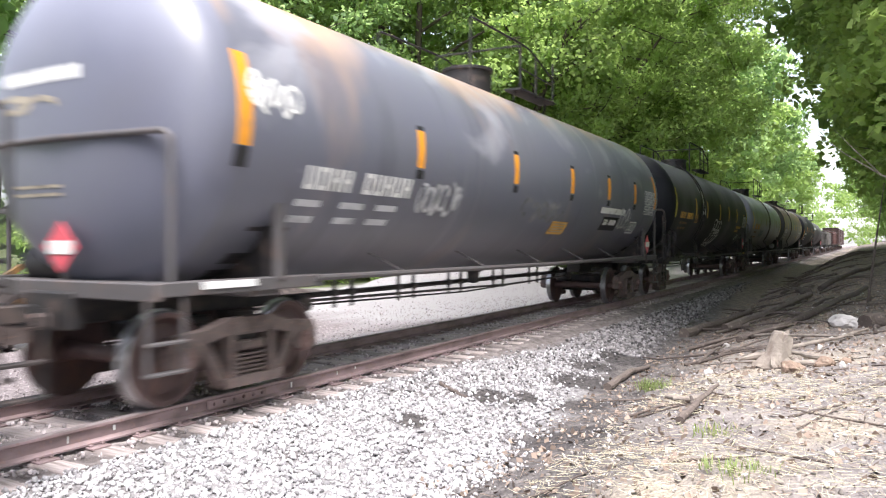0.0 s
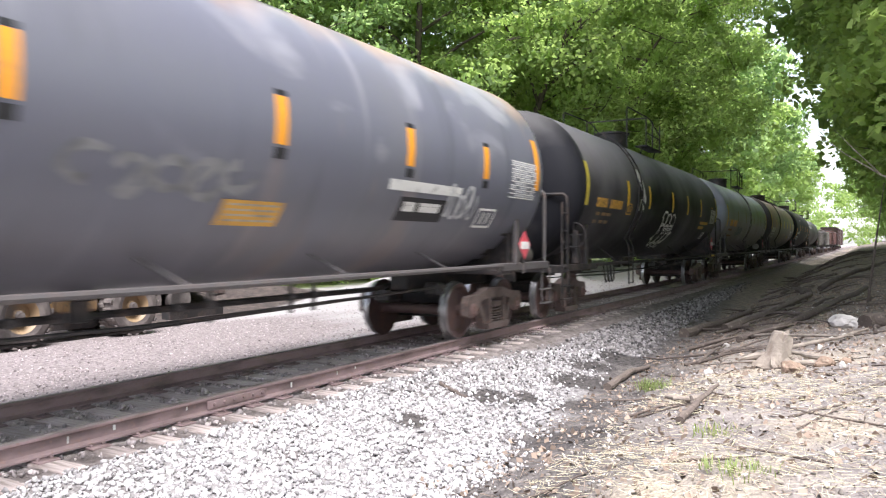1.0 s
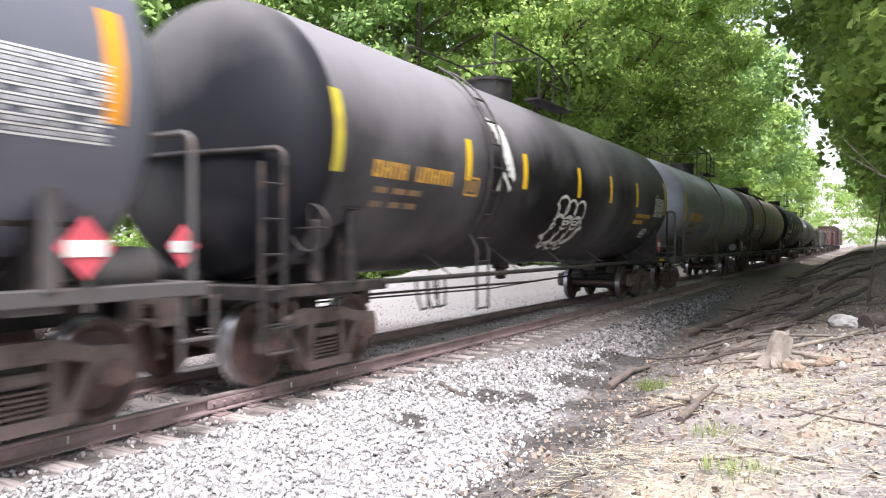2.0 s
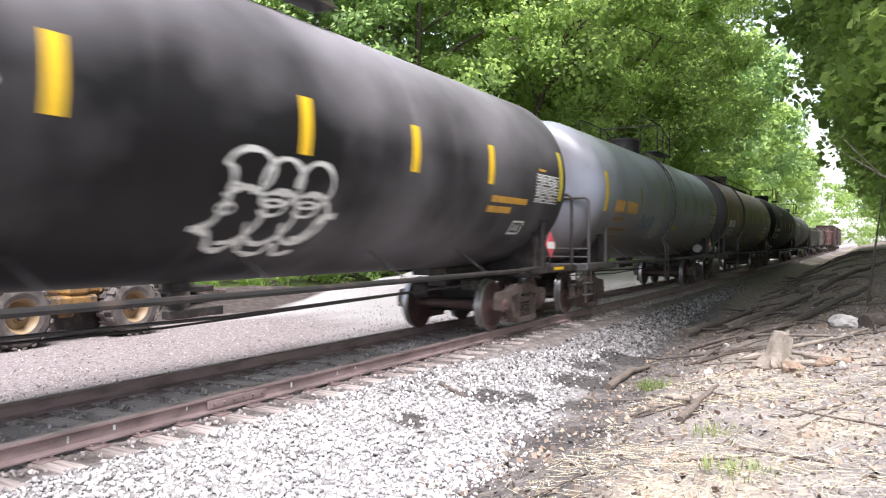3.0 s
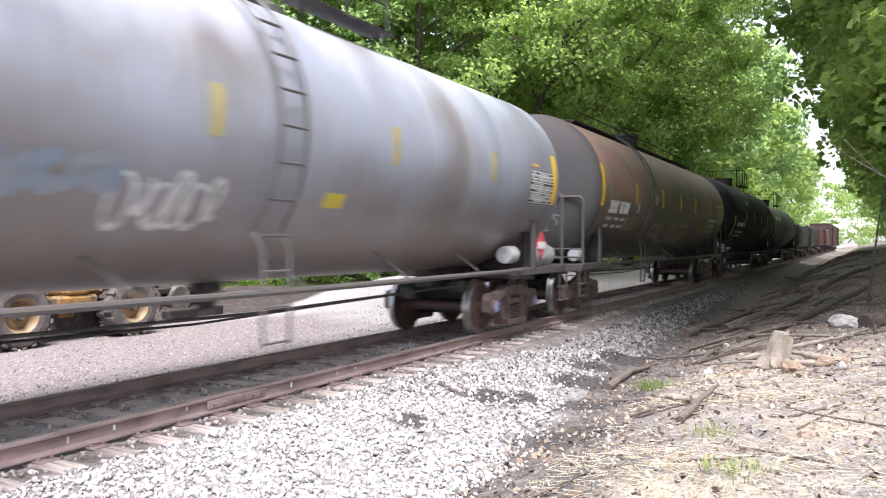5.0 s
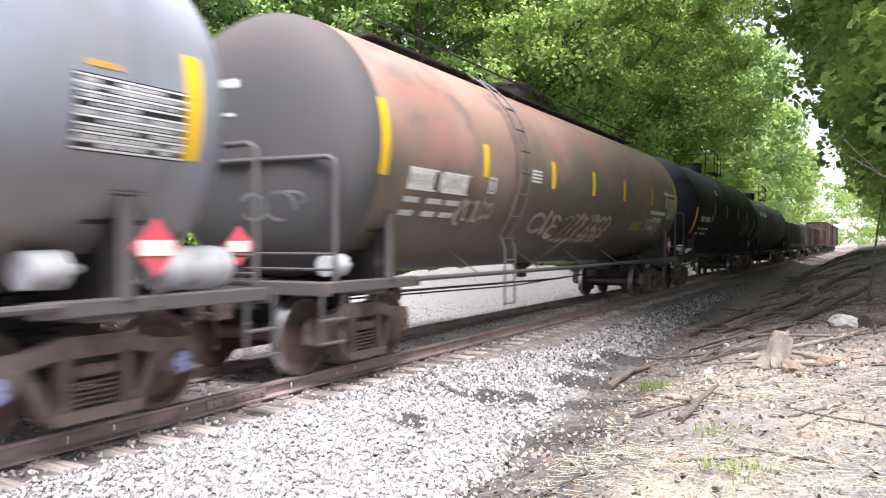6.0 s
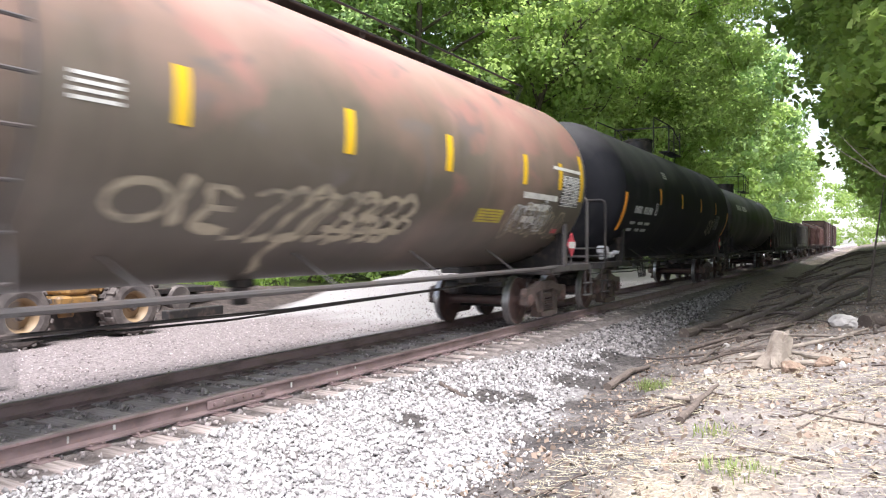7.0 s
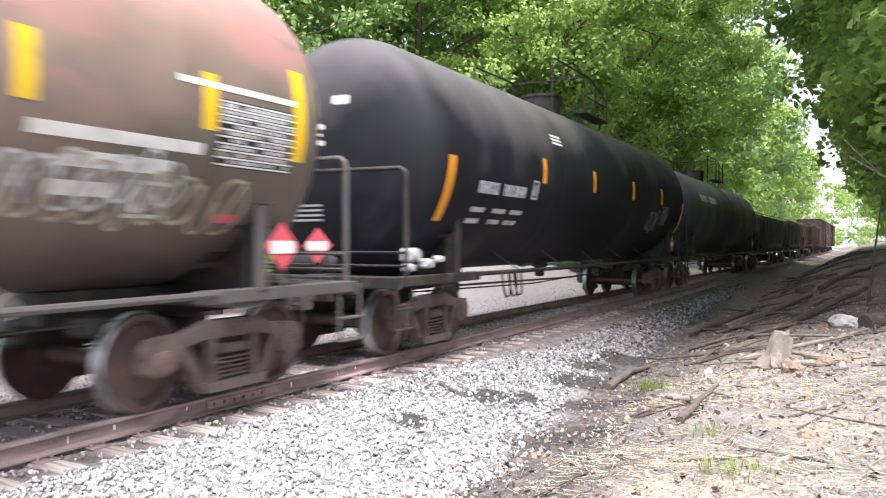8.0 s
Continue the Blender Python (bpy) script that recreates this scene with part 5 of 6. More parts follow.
    bars(tank, R, zc, frame_mark(62.75 - c, 63.0 - c, 2.35, 2.6), SPRAY)
    sh = Shape()
    scrawl(sh, 62.0 - c, 63.1 - c, 1.9, 2.25, 0.07, R, zc, 23, 6)
    part("graffiti", sh, TAN, tank, "tan spray scribbles")
    sh = Shape()
    scrawl(sh, 72.6 - c, 75.2 - c, 1.7, 2.25, 0.045, R, zc, 25, 9)
    part("graffiti", sh, TAN, tank, "looping pale spray scribbles")
    sh = Shape()
    x = 64.85 - c
    stroke(sh, arc(x + 0.36, 1.95, 0.33, 0.16, 0, 380), 0.075, R, zc, 0.004)
    stroke(sh, [(x + 0.86, 2.18), (x + 0.78, 1.95), (x + 0.84, 1.75)], 0.16, R, zc, 0.0045)
    stroke(sh, [(x + 1.08, 2.1), (x + 1.16, 1.92), (x + 1.05, 1.76), (x + 1.5, 1.70)], 0.11, R, zc, 0.005)
    stroke(sh, [(x + 1.05, 2.1), (x + 1.3, 2.1), (x + 1.5, 2.02)], 0.07, R, zc, 0.0055)
    stroke(sh, [(x + 1.1, 1.92), (x + 1.46, 1.91)], 0.06, R, zc, 0.0058)
    for i in range(9):
        o, w = x + 1.78 + 0.3 * i + 0.07 * (i % 3), 0.06 + 0.03 * (i % 3)
        stroke(sh, [(o - 0.26, 1.64 - 0.02 * (i % 2)), (o + 0.02, 1.67), (o + 0.16, 1.86), (o + 0.4, 2.05), (o + 0.22, 2.12 + 0.03 * (i % 3)), (o - 0.05, 2.06)], w, R, zc, 0.006 + 0.0006 * i)
        if i > 3:
            stroke(sh, [(o - 0.1, 1.77), (o + 0.3, 1.74), (o + 0.42, 1.86), (o + 0.12, 1.93)], 0.08, R, zc, 0.0115 + 0.0005 * i)
    stroke(sh, [(x + 2.45, 1.62), (x + 2.3, 1.45), (x + 2.55, 1.25)], 0.1, R, zc, 0.004)
    part("graffiti", sh, TAN, tank, "wide pale spray-painted tag")
    bars(tank, R, zc, [(64.42 - c, 64.86 - c, 2.64 + i * 0.06, 2.67 + i * 0.06) for i in range(4)], WHITE, "stencil", "small stencilled lines")
    bars(tank, R, zc, [(72.95 - c, 74.55 - c, 2.36, 2.46)], WHITE, "stencil", "long white stencilled line")
    bars(tank, R, zc, [(73.25 - c, 74.25 - c, 2.16, 2.28)], WHITE, "stencil", "long white stencilled line")
    bars(tank, R, zc, [(73.2 - c, 73.75 - c, 1.95, 2.06)], WHITE)
    sh = Shape()
    scrawl(sh, 72.75 - c, 74.4 - c, 1.8, 2.3, 0.04, R, zc, 27, 7)
    part("graffiti", sh, SPRAY, tank, "pale looping spray lines")
    bars(tank, R, zc, [(74.95 - c, 75.2 - c, 1.78, 1.86)], RED, "graffiti", "small red paint mark")
    bars(tank, R, zc, frame_mark(73.9 - c, 74.3 - c, 1.8, 2.1), SPRAY)
    bars(tank, R, zc, [(71.45 - c, 72.35 - c, 1.92, 2.12)], DULL_YELLOW, "sign", "yellow warning sign")
    for i in range(4):
        bars(tank, R, zc, [(71.52 - c, 72.28 - c, 1.945 + i * 0.045, 1.96 + i * 0.045)], DIM_AMBER, "sign_print")
    data_panel(tank, R, zc, 74.72 - c, 75.72 - c, 2.3, 2.86, 8, dark=True)
    bars(tank, R, zc, [(74.25 - c, 75.74 - c, 2.95, 3.01)], WHITE)
    head_paint(tank, "stencil", [(0.0, 0.62, 3.5, 3.6), (0.25, 0.7, 3.32, 3.36), (0.05, 0.6, 3.14, 3.18), (0.35, 0.75, 2.98, 3.02)], 59.66 - c, R, zc, WHITE, "white chalked lines")
    head_scrawl(tank, [(-0.22, 2.02, 0.2, 0.16, 30, 330, 0.04), (-0.6, 2.03, 0.22, 0.17, 200, -100, 0.04), (-0.75, 2.12, 0.2, 0.08, 0, 230, 0.035)], 59.66 - c, R, zc, FADED, "pale chalk scribble")
    part("brake_cylinder", Shape().spin([(-0.2, 0.001), (-0.2, 0.13), (0.12, 0.14), (0.2, 0.06), (0.3, 0.03), (0.3, 0.001)], "x", 20, (59.5 - c, -1.15, 1.32)), RESERVOIR, car, "dirty grey brake cylinder", smooth=True)
    # two black cars
    c = 86.6
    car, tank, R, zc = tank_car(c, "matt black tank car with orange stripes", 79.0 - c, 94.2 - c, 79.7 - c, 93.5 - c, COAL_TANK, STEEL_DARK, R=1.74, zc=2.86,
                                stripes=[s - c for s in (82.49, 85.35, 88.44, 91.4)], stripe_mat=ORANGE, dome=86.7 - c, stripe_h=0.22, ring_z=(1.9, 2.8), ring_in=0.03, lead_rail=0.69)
    glyph_bars(tank, R, zc, 79.95 - c, 81.75 - c, 2.34, 2.52, 10, (4,), SPRAY, 5)
    text_lines(tank, R, zc, 79.9 - c, 2.06, [(a * 1.8, b, w * 1.6, h) for a, b, w, h in SMALL], SPRAY)
    bars(tank, R, zc, frame_mark(82.0 - c, 82.25 - c, 2.34, 2.66), SPRAY)
    bars(tank, R, zc, [(83.1 - c, 83.6 - c, 3.42 + i * 0.07, 3.46 + i * 0.07) for i in range(3)], WHITE, "stencil", "small stencilled lines")
    for k, (x, y, z, s) in enumerate(((78.75, -1.2, 1.42, 0.2), (79.0, -1.3, 1.3, 0.14), (78.6, -1.25, 1.25, 0.12), (79.2, -1.38, 1.36, 0.1))):
        part("brake_valve", Shape().box((x - c, y, z), (s * 1.3, s, s), bevel=0.04).spin([(-0.05, 0.001), (-0.05, s * 0.4), (0.05, s * 0.4), (0.05, 0.001)], "y", 14, (x - c, y - s * 0.5, z)), RESERVOIR, car, "pale brake valve")
    head_paint(tank, "stencil", [(-0.39, -0.11, 3.54, 3.66)], 79.0 - c, R, zc, WHITE, "white painted block")
    head_paint(tank, "stencil", [(0.02, 0.27, 3.2, 3.27), (0.05, 0.22, 3.1, 3.14), (0.02, 0.27, 2.97, 3.04)], 79.0 - c, R, zc, WHITE, "small white stencil")
    head_paint(tank, "stencil", [(0.07, 0.64, 1.9 + 0.07 * i, 1.93 + 0.07 * i) for i in range(4)], 79.0 - c, R, zc, SPRAY, "small white stencil")
    data_panel(tank, R, zc, 91.6 - c, 92.4 - c, 2.1, 2.6, 12, FADED)
    sh = Shape()
    scrawl(sh, 90.3 - c, 91.4 - c, 1.9, 2.5, 0.06, R, zc, 29, 5)
    part("graffiti", sh, TAN, tank, "faint tan scribble")
    hose_loop(car, 81.6 - c)
    c = 105.3
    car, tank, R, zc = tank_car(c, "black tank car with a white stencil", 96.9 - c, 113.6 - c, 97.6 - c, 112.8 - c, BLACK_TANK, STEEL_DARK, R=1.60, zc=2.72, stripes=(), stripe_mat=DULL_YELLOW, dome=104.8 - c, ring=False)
    glyph_bars(tank, R, zc, 98.3 - c, 101.6 - c, 3.1, 3.34, 9, (4,), WHITE, 6)
    for i, (mt, hgt, lab) in enumerate(((HOPPER_GREY, 3.5, "dusty grey covered hopper car"), (HOPPER_GREY, 3.6, "dusty grey covered hopper car"), (HOPPER_RED, 3.8, "oxide red hopper car with pale dust"), (HOPPER_RED, 4.0, "oxide red hopper car with pale dust"))):
        hopper_car(123.6 + i * 17.2, lab, mt, hgt)
    for i in range(3):
        box_car(192.6 + i * 17.4, "dark brown boxcar with pale door posts", BOX_BROWN, 4.75)


def hopper_car(x0, label, mat, top):
    car = tagged(new("hopper_car"), label, "hopper car", "cars of the train")
    MOVERS.append((car, x0))
    L = 7.3
    body = Shape()
    prof = [(-L, top - 0.5), (-L, 2.2), (-L + 1.9, 1.05), (-0.4, 1.05), (0, 1.5), (0.4, 1.05), (L - 1.9, 1.05), (L, 2.2), (L, top - 0.5), (L - 0.1, top - 0.35), (-L + 0.1, top - 0.35)]
    body.prism(prof[::-1], -1.5, 1.5)
    body.prism([(-L + 0.1, top - 0.36), (-L + 0.1, top - 0.3), (L - 0.1, top - 0.3), (L - 0.1, top - 0.36)][::-1], -1.35, 1.35)
    part("body", body, mat, car)
    rib = Shape().box((0, -1.53, (top - 0.5 + 1.4) / 2), (0.1, 0.07, top - 2.0), bevel=0.015).mesh("side_post", mat)
    for i in range(11):
        part("side_post", rib, None, car, at=pose(-L + 0.6 + i * (2 * L - 1.2) / 10, 0, 0))
    part("roof_walk", Shape().box((0, 0, top - 0.1), (2 * L - 0.6, 0.6, 0.05)).box((0, -0.8, top - 0.05), (2 * L - 0.8, 0.05, 0.05)).box((0, 0.8, top - 0.05), (2 * L - 0.8, 0.05, 0.05)), STEEL_GREY, car)
    hat = Shape().spin([(-0.1, 0.4), (0.08, 0.4), (0.12, 0.3), (0.14, 0.001)], "z", 16).mesh("hatch", mat)
    for i in range(6):
        part("hatch", hat, None, car, at=pose(-5.4 + i * 2.16, 0, top - 0.2))
    part("underframe", Shape().box((0, 0, 0.98), (2 * L + 1.0, 0.45, 0.3)).box((0, -1.45, 1.15), (2 * L + 0.9, 0.1, 0.2)), STEEL_DARK, car)
    part("end_handrail", Shape().tube([(-L - 0.4, -1.45, 1.15), (-L - 0.4, -1.45, top - 0.4), (-L, -1.4, top - 0.35)], 0.03, 6).tube([(L + 0.4, -1.45, 1.15), (L + 0.4, -1.45, top - 0.4), (L, -1.4, top - 0.35)], 0.03, 6), mat, car)
    for q in (-5.9, 5.9):
        bogie(car, q)
    for e in (-1, 1):
        coupling(car, e * (L + 0.5), e)


def box_car(x0, label, mat, top):
    car = tagged(new("box_car"), label, "box car", "cars of the train")
    MOVERS.append((car, x0))
    L = 7.8
    part("body", Shape().box((0, 0, (top + 1.05) / 2), (2 * L, 2.95, top - 1.05), bevel=0.05), mat, car)
    rib = Shape().box((0, -1.5, (top + 1.05) / 2), (0.09, 0.08, top - 1.2), bevel=0.015).mesh("side_post", mat)
    for i in range(13):
        part("side_post", rib, None, car, at=pose(-L + 0.3 + i * (2 * L - 0.6) / 12, 0, 0))
    part("door", Shape().box((0, -1.52, (top + 1.1) / 2), (3.0, 0.07, top - 1.4)), mat, car)
    part("roof", Shape().prism([(-L - 0.05, top), (-L - 0.05, top + 0.06), (L + 0.05, top + 0.06), (L + 0.05, top)][::-1], -1.5, 1.5), STEEL_GREY, car)
    part("corner_post", Shape().box((L + 0.03, -1.47, (top + 1.05) / 2), (0.14, 0.14, top - 1.05)), RESERVOIR, car, "pale corner post")
    part("underframe", Shape().box((0, 0, 0.95), (2 * L + 0.8, 0.45, 0.3)).box((0, -1.4, 1.02), (2 * L, 0.12, 0.2)), STEEL_DARK, car)
    for q in (-5.9, 5.9):
        bogie(car, q)
    for e in (-1, 1):
        coupling(car, e * (L + 0.45), e)


# ---- trees ----
def leaf_cloud(name, centres, radii, per, size, mat, seed, flat=0.6, droop=0.25):
    """Many small folded leaves in clumps round the given centres, joined."""
    r = np.random.default_rng(seed)
    n = len(centres) * per
    c = np.repeat(centres, per, 0)
    rad = np.repeat(radii, per)[:, None]
    d = r.normal(size=(n, 3))
    d /= np.linalg.norm(d, axis=1, keepdims=True)
    p = c + d * rad * (r.random((n, 1)) ** 0.45) * np.array([1, 1, flat])
    nrm = r.normal(size=(n, 3)) * 0.7 + np.array([0, 0, 0.75]) + d * 0.4
    nrm /= np.linalg.norm(nrm, axis=1, keepdims=True)
    a = np.cross(nrm, r.normal(size=(n, 3)))
    a /= np.linalg.norm(a, axis=1, keepdims=True) + 1e-9
    a[:, 2] -= droop
    b = np.cross(nrm, a)
    s = (size * r.uniform(0.55, 1.35, n))[:, None]
    v = np.stack([p - a * s * 0.5, p + b * s * 0.34 + nrm * s * 0.07, p + a * s * 0.55, p - b * s * 0.34 + nrm * s * 0.07], 1)
    return big_mesh(name, v.reshape(-1, 3), np.arange(n * 4), 4, mat)


def maple_cloud(name, centres, radii, per, size, mat, seed):
    """Lobed leaves in clumps, joined."""
    r = np.random.default_rng(seed)
    n = len(centres) * per
    d = r.normal(size=(n, 3))
    d /= np.linalg.norm(d, axis=1, keepdims=True)
    p = np.repeat(centres, per, 0) + d * np.repeat(radii, per)[:, None] * (r.random((n, 1)) ** 0.45) * np.array([1, 1, 0.6])
    nrm = r.normal(size=(n, 3)) * 0.6 + np.array([0, 0, 0.8]) + d * 0.4
    nrm /= np.linalg.norm(nrm, axis=1, keepdims=True)
    a = np.cross(nrm, r.normal(size=(n, 3)))
    a /= np.linalg.norm(a, axis=1, keepdims=True) + 1e-9
    b = np.cross(nrm, a)
    a[:, 2] -= 0.3
    s = (size * r.uniform(0.6, 1.3, n))[:, None]
    lobes = [(-0.45, 0.0), (-0.22, 0.42), (-0.02, 0.2), (0.2, 0.4), (0.2, 0.14), (0.58, 0.0), (0.2, -0.14), (0.2, -0.4), (-0.02, -0.2), (-0.22, -0.42)]
    v = np.stack([p + a * s * u + b * s * w - nrm * s * 0.25 * abs(w) for u, w in lobes], 1)
    return big_mesh(name, v.reshape(-1, 3), np.arange(n * 10), 10, mat)


def limbs(seed, height, spread, trunk_r, bare, lean=(0, 0), count=15, flare=0.0):
    """Trunk with branching limbs. Returns the shape and the places of leaf clumps."""
    r = random.Random(seed)
    sh, ends = Shape(), []
    pts, x, y = [], 0.0, 0.0
    n = 9
    for i in range(n):
        t = i / (n - 1)
        pts.append(Vector((lean[0] * t * t * height + r.uniform(-0.12, 0.12) * (i > 0), lean[1] * t * t * height + r.uniform(-0.12, 0.12) * (i > 0), height * 0.92 * t)))
    sh.tube(pts, [trunk_r * (1.25 if i == 0 else 1 - 0.85 * i / (n - 1)) for i in range(n)], 10)
    for k in range(count):
        t = bare + (1 - bare) * (k + r.random()) / count
        i = min(int(t * (n - 1)), n - 2)
        o = pts[i].lerp(pts[i + 1], t * (n - 1) - i)
        a = k * 2.4 + r.uniform(-0.5, 0.5)
        reach = spread * (0.55 + 0.6 * math.sin(math.pi * min(1, (t - bare) / (1 - bare) * 0.8 + 0.2))) * r.uniform(0.7, 1.1) * (1 - flare + flare * 1.25 * t)
        up = reach * r.uniform(0.15, 0.6)
        d = Vector((math.cos(a), math.sin(a), 0))
        q = [o, o + d * reach * 0.35 + Vector((0, 0, up * 0.5)), o + d * reach * 0.7 + Vector((r.uniform(-0.4, 0.4), r.uniform(-0.4, 0.4), up * 0.85)), o + d * reach + Vector((0, 0, up * r.uniform(0.6, 1.0)))]
        lr = trunk_r * 0.42 * (1.1 - 0.7 * t)
        sh.tube(q, [lr, lr * 0.7, lr * 0.45, lr * 0.15], 6, False)
        for f in (0.4, 0.62, 0.82, 1.0):
            b = q[0].lerp(q[3], f) if f < 1 else q[3]
            for _ in range(3):
                e = b + Vector((r.gauss(0, 1), r.gauss(0, 1), r.gauss(0, 0.6))) * spread * 0.2
                ends.append(e)
                if r.random() < 0.5:
                    sh.tube([b, b.lerp(e, 0.6) + Vector((0, 0, 0.1)), e], [lr * 0.3, lr * 0.2, lr * 0.06], 4, False)
    for _ in range(14):
        ends.append(pts[-1] + Vector((r.gauss(0, 1), r.gauss(0, 1), r.uniform(-0.8, 0.7))) * spread * 0.28)
    return sh, np.array([tuple(e) for e in ends])


def tree(label, seed, height, spread, trunk_r, bare, mat, per, size, clump, lean=(0, 0), count=15, flare=0.0, lobed=False):
    t = tagged(new("tree"), label, "tree", "trees along the track")
    sh, ends = limbs(seed, height, spread, trunk_r, bare, lean, count, flare)
    part("trunk", sh, BARK, t, "grey-brown trunk and limbs", smooth=True)
    rad = np.random.default_rng(seed).uniform(0.55, 1.35, len(ends)) * clump
    cr = part("crown", (maple_cloud if lobed else leaf_cloud)("crown", ends, rad, per, size, mat, seed), None, t, "loose leafy crown")
    tagged(cr, kind="stuff")
    return t


def build_trees():
    r = random.Random(31)
    kinds = [tree("tall green ash tree with feathery leaves", 1, 24, 6.4, 0.28, 0.10, LEAF_B, 165, 0.235, 1.35, count=22),
             tree("tall maple tree with mid-green leaves", 2, 26, 6.8, 0.32, 0.14, LEAF_A, 185, 0.23, 1.4, count=22),
             tree("light green tree in hazy sun", 3, 22, 6.2, 0.26, 0.08, LEAF_C, 165, 0.235, 1.35, count=22)]
    far = [tree("distant green tree beside the track", 4, 23, 6.4, 0.28, 0.06, LEAF_B, 46, 0.55, 1.5, (0, -0.3), 20, 0.4),
           tree("distant pale green tree beside the track", 5, 22, 6.2, 0.26, 0.06, LEAF_C, 46, 0.55, 1.5, (0, -0.3), 20, 0.4)]
    plan = [(30, 17, 0), (35, 14, 1), (44, 12.5, 2), (57, 12, 1), (66, 11.5, 2), (28, 24, 1), (38, 21, 0), (48, 20, 3), (60, 19, 4), (20, 27, 3), (33, 30, 4), (46, 28, 3)]
    plan += [(74, 11, 4), (84, 11, 3), (96, 11, 4), (110, 11, 4), (126, 11, 3), (145, 11, 4), (170, 11, 4), (75, 19, 3), (95, 20, 4), (120, 20, 3), (200, 12, 4)]
    made = {}
    for x, y, k in plan:
        m = pose(x, y, float(ground_z(x, y)) - 0.1, 0, 0, r.uniform(0, 360) if k < 3 else r.uniform(-40, 40))
        src = (kinds + far)[k]
        if k in made:
            copy_thing(src, m)
        else:
            src.matrix_basis, made[k] = m, True
    arch = tree("tall ash arching over the track", 6, 22, 6.6, 0.3, 0.3, LEAF_C, 180, 0.23, 1.3, (0, -0.36), 20, 0.3)
    arch.matrix_basis = pose(39, 10.5, float(ground_z(39, 10.5)) - 0.1)
    for x, y, a in ((52, 10.5, 15), (63, 10.5, -20)):
        copy_thing(arch, pose(x, y, float(ground_z(x, y)) - 0.1, 0, 0, a))
    near = tree("broad maple leaning over the track, bright leaves", 8, 14, 5.6, 0.24, 0.06, LEAF_D, 88, 0.24, 0.95, (0, 0.2), 20, 0.6, True)
    over = tree("dense maple on the bank above the track", 9, 17, 6.4, 0.27, 0.05, LEAF_D, 120, 0.25, 1.15, (0, 0.34), 20, 0.6)
    dim = tree("distant maple on the bank above the track", 10, 17, 6.4, 0.27, 0.05, LEAF_A, 60, 0.5, 1.3, (0, 0.36), 20, 0.6)
    # added mostly out of view, to darken the cars further along
    tall = tree("tall ash added behind the bank to shade the track and block sky light", 12, 25, 7.0, 0.3, 0.3, LEAF_B, 70, 0.5, 1.5, (0, 0.3), 20, 0.4)
    # unseen crowns above the view, added to shade the track further on
    roof = tree("unseen tall tree added on the bank, high crown shading the track", 14, 24, 4.6, 0.3, 0.58, LEAF_E, 90, 0.5, 1.4, (0, 0.4), 20, 0.2)
    plan = [(near, 17.5, -11.9), (near, 23.5, -11.7), (over, 29, -11.5), (over, 36, -11.8), (dim, 43, -11.9), (dim, 51, -12), (dim, 60, -12.2), (dim, 71, -12.4), (dim, 84, -12.6), (dim, 100, -12.6), (dim, 120, -12.6), (dim, 145, -12.6), (dim, 175, -12.6),
            (roof, 15, -13.6), (roof, 20.5, -13.6), (roof, 26, -13.4), (roof, 32, -13.6), (tall, 43, -13.4), (tall, 53, -13), (tall, 64, -13.2),
            # unseen trees behind the camera, added to block low sky light
            (tall, 14, -30), (tall, 3, -31), (tall, -8, -30), (tall, -20, -27)]
    seen = set()
    for t, x, y in plan:
        m = pose(x, y, float(ground_z(x, y)) - 0.1, 0, 0, (r.uniform(-12, 12) if t is roof else r.uniform(-35, 35)) + (180 if y < -20 else 0))
        if t in seen:
            copy_thing(t, m)
        else:
            t.matrix_basis = m
            seen.add(t)
    # far wood that closes the cutting
    rr = np.random.default_rng(77)
    pts = np.stack([rr.uniform(230, 330, 700), rr.uniform(-60, 60, 700), rr.uniform(0, 1, 700) ** 0.7 * 21], -1)
    pts = pts[(np.abs(pts[:, 1] + 6) > 0)]
    tagged(new("far_wood", leaf_cloud("far_wood", pts, rr.uniform(1.5, 3.2, len(pts)), 60, 0.8, LEAF_C, 5)), "pale sunlit wood at the end of the cutting", "wood", kind="stuff")
    pts = np.stack([rr.uniform(13, 46, 260), rr.uniform(13, 19, 260), rr.uniform(0, 1, 260) ** 1.6 * 2.2], -1)
    tagged(new("undergrowth", leaf_cloud("undergrowth", pts, rr.uniform(0.4, 0.9, len(pts)), 60, 0.2, LEAF_C, 15)), "low yellow-green undergrowth behind the yard", "shrubs", kind="stuff")
    pts = np.stack([rr.uniform(-30, 220, 400), rr.uniform(34, 60, 400), rr.uniform(0.3, 1, 400) * 15], -1)
    tagged(new("far_wood", leaf_cloud("far_wood", pts, rr.uniform(1.5, 2.6, len(pts)), 55, 0.6, LEAF_B, 6)), "green wood behind the yard", "wood", kind="stuff")


# ---- things on the bank ----
def log(name, label, pts, r0, r1, seed, mat=DEADWOOD):
    r = random.Random(seed)
    n = 10
    out, rad = [], []
    for i in range(n):
        t = i / (n - 1) * (len(pts) - 1)
        k = min(int(t), len(pts) - 2)
        a, b = Vector(pts[k]), Vector(pts[k + 1])
        p = a.lerp(b, t - k)
        w = r0 + (r1 - r0) * i / (n - 1)
        p += Vector((r.uniform(-1, 1), r.uniform(-1, 1), 0)) * w * 0.6
        p.z = float(ground_z(p.x, p.y)) + w * 0.7 + pts[k][2] * (1 - t + k) + pts[k + 1][2] * (t - k)
        out.append(p)
        rad.append(w * r.uniform(0.85, 1.15))
    sh = Shape().tube(out, rad, 9)
    ob = part(name, sh, mat, None, label, smooth=True)
    return tagged(ob, category="log")


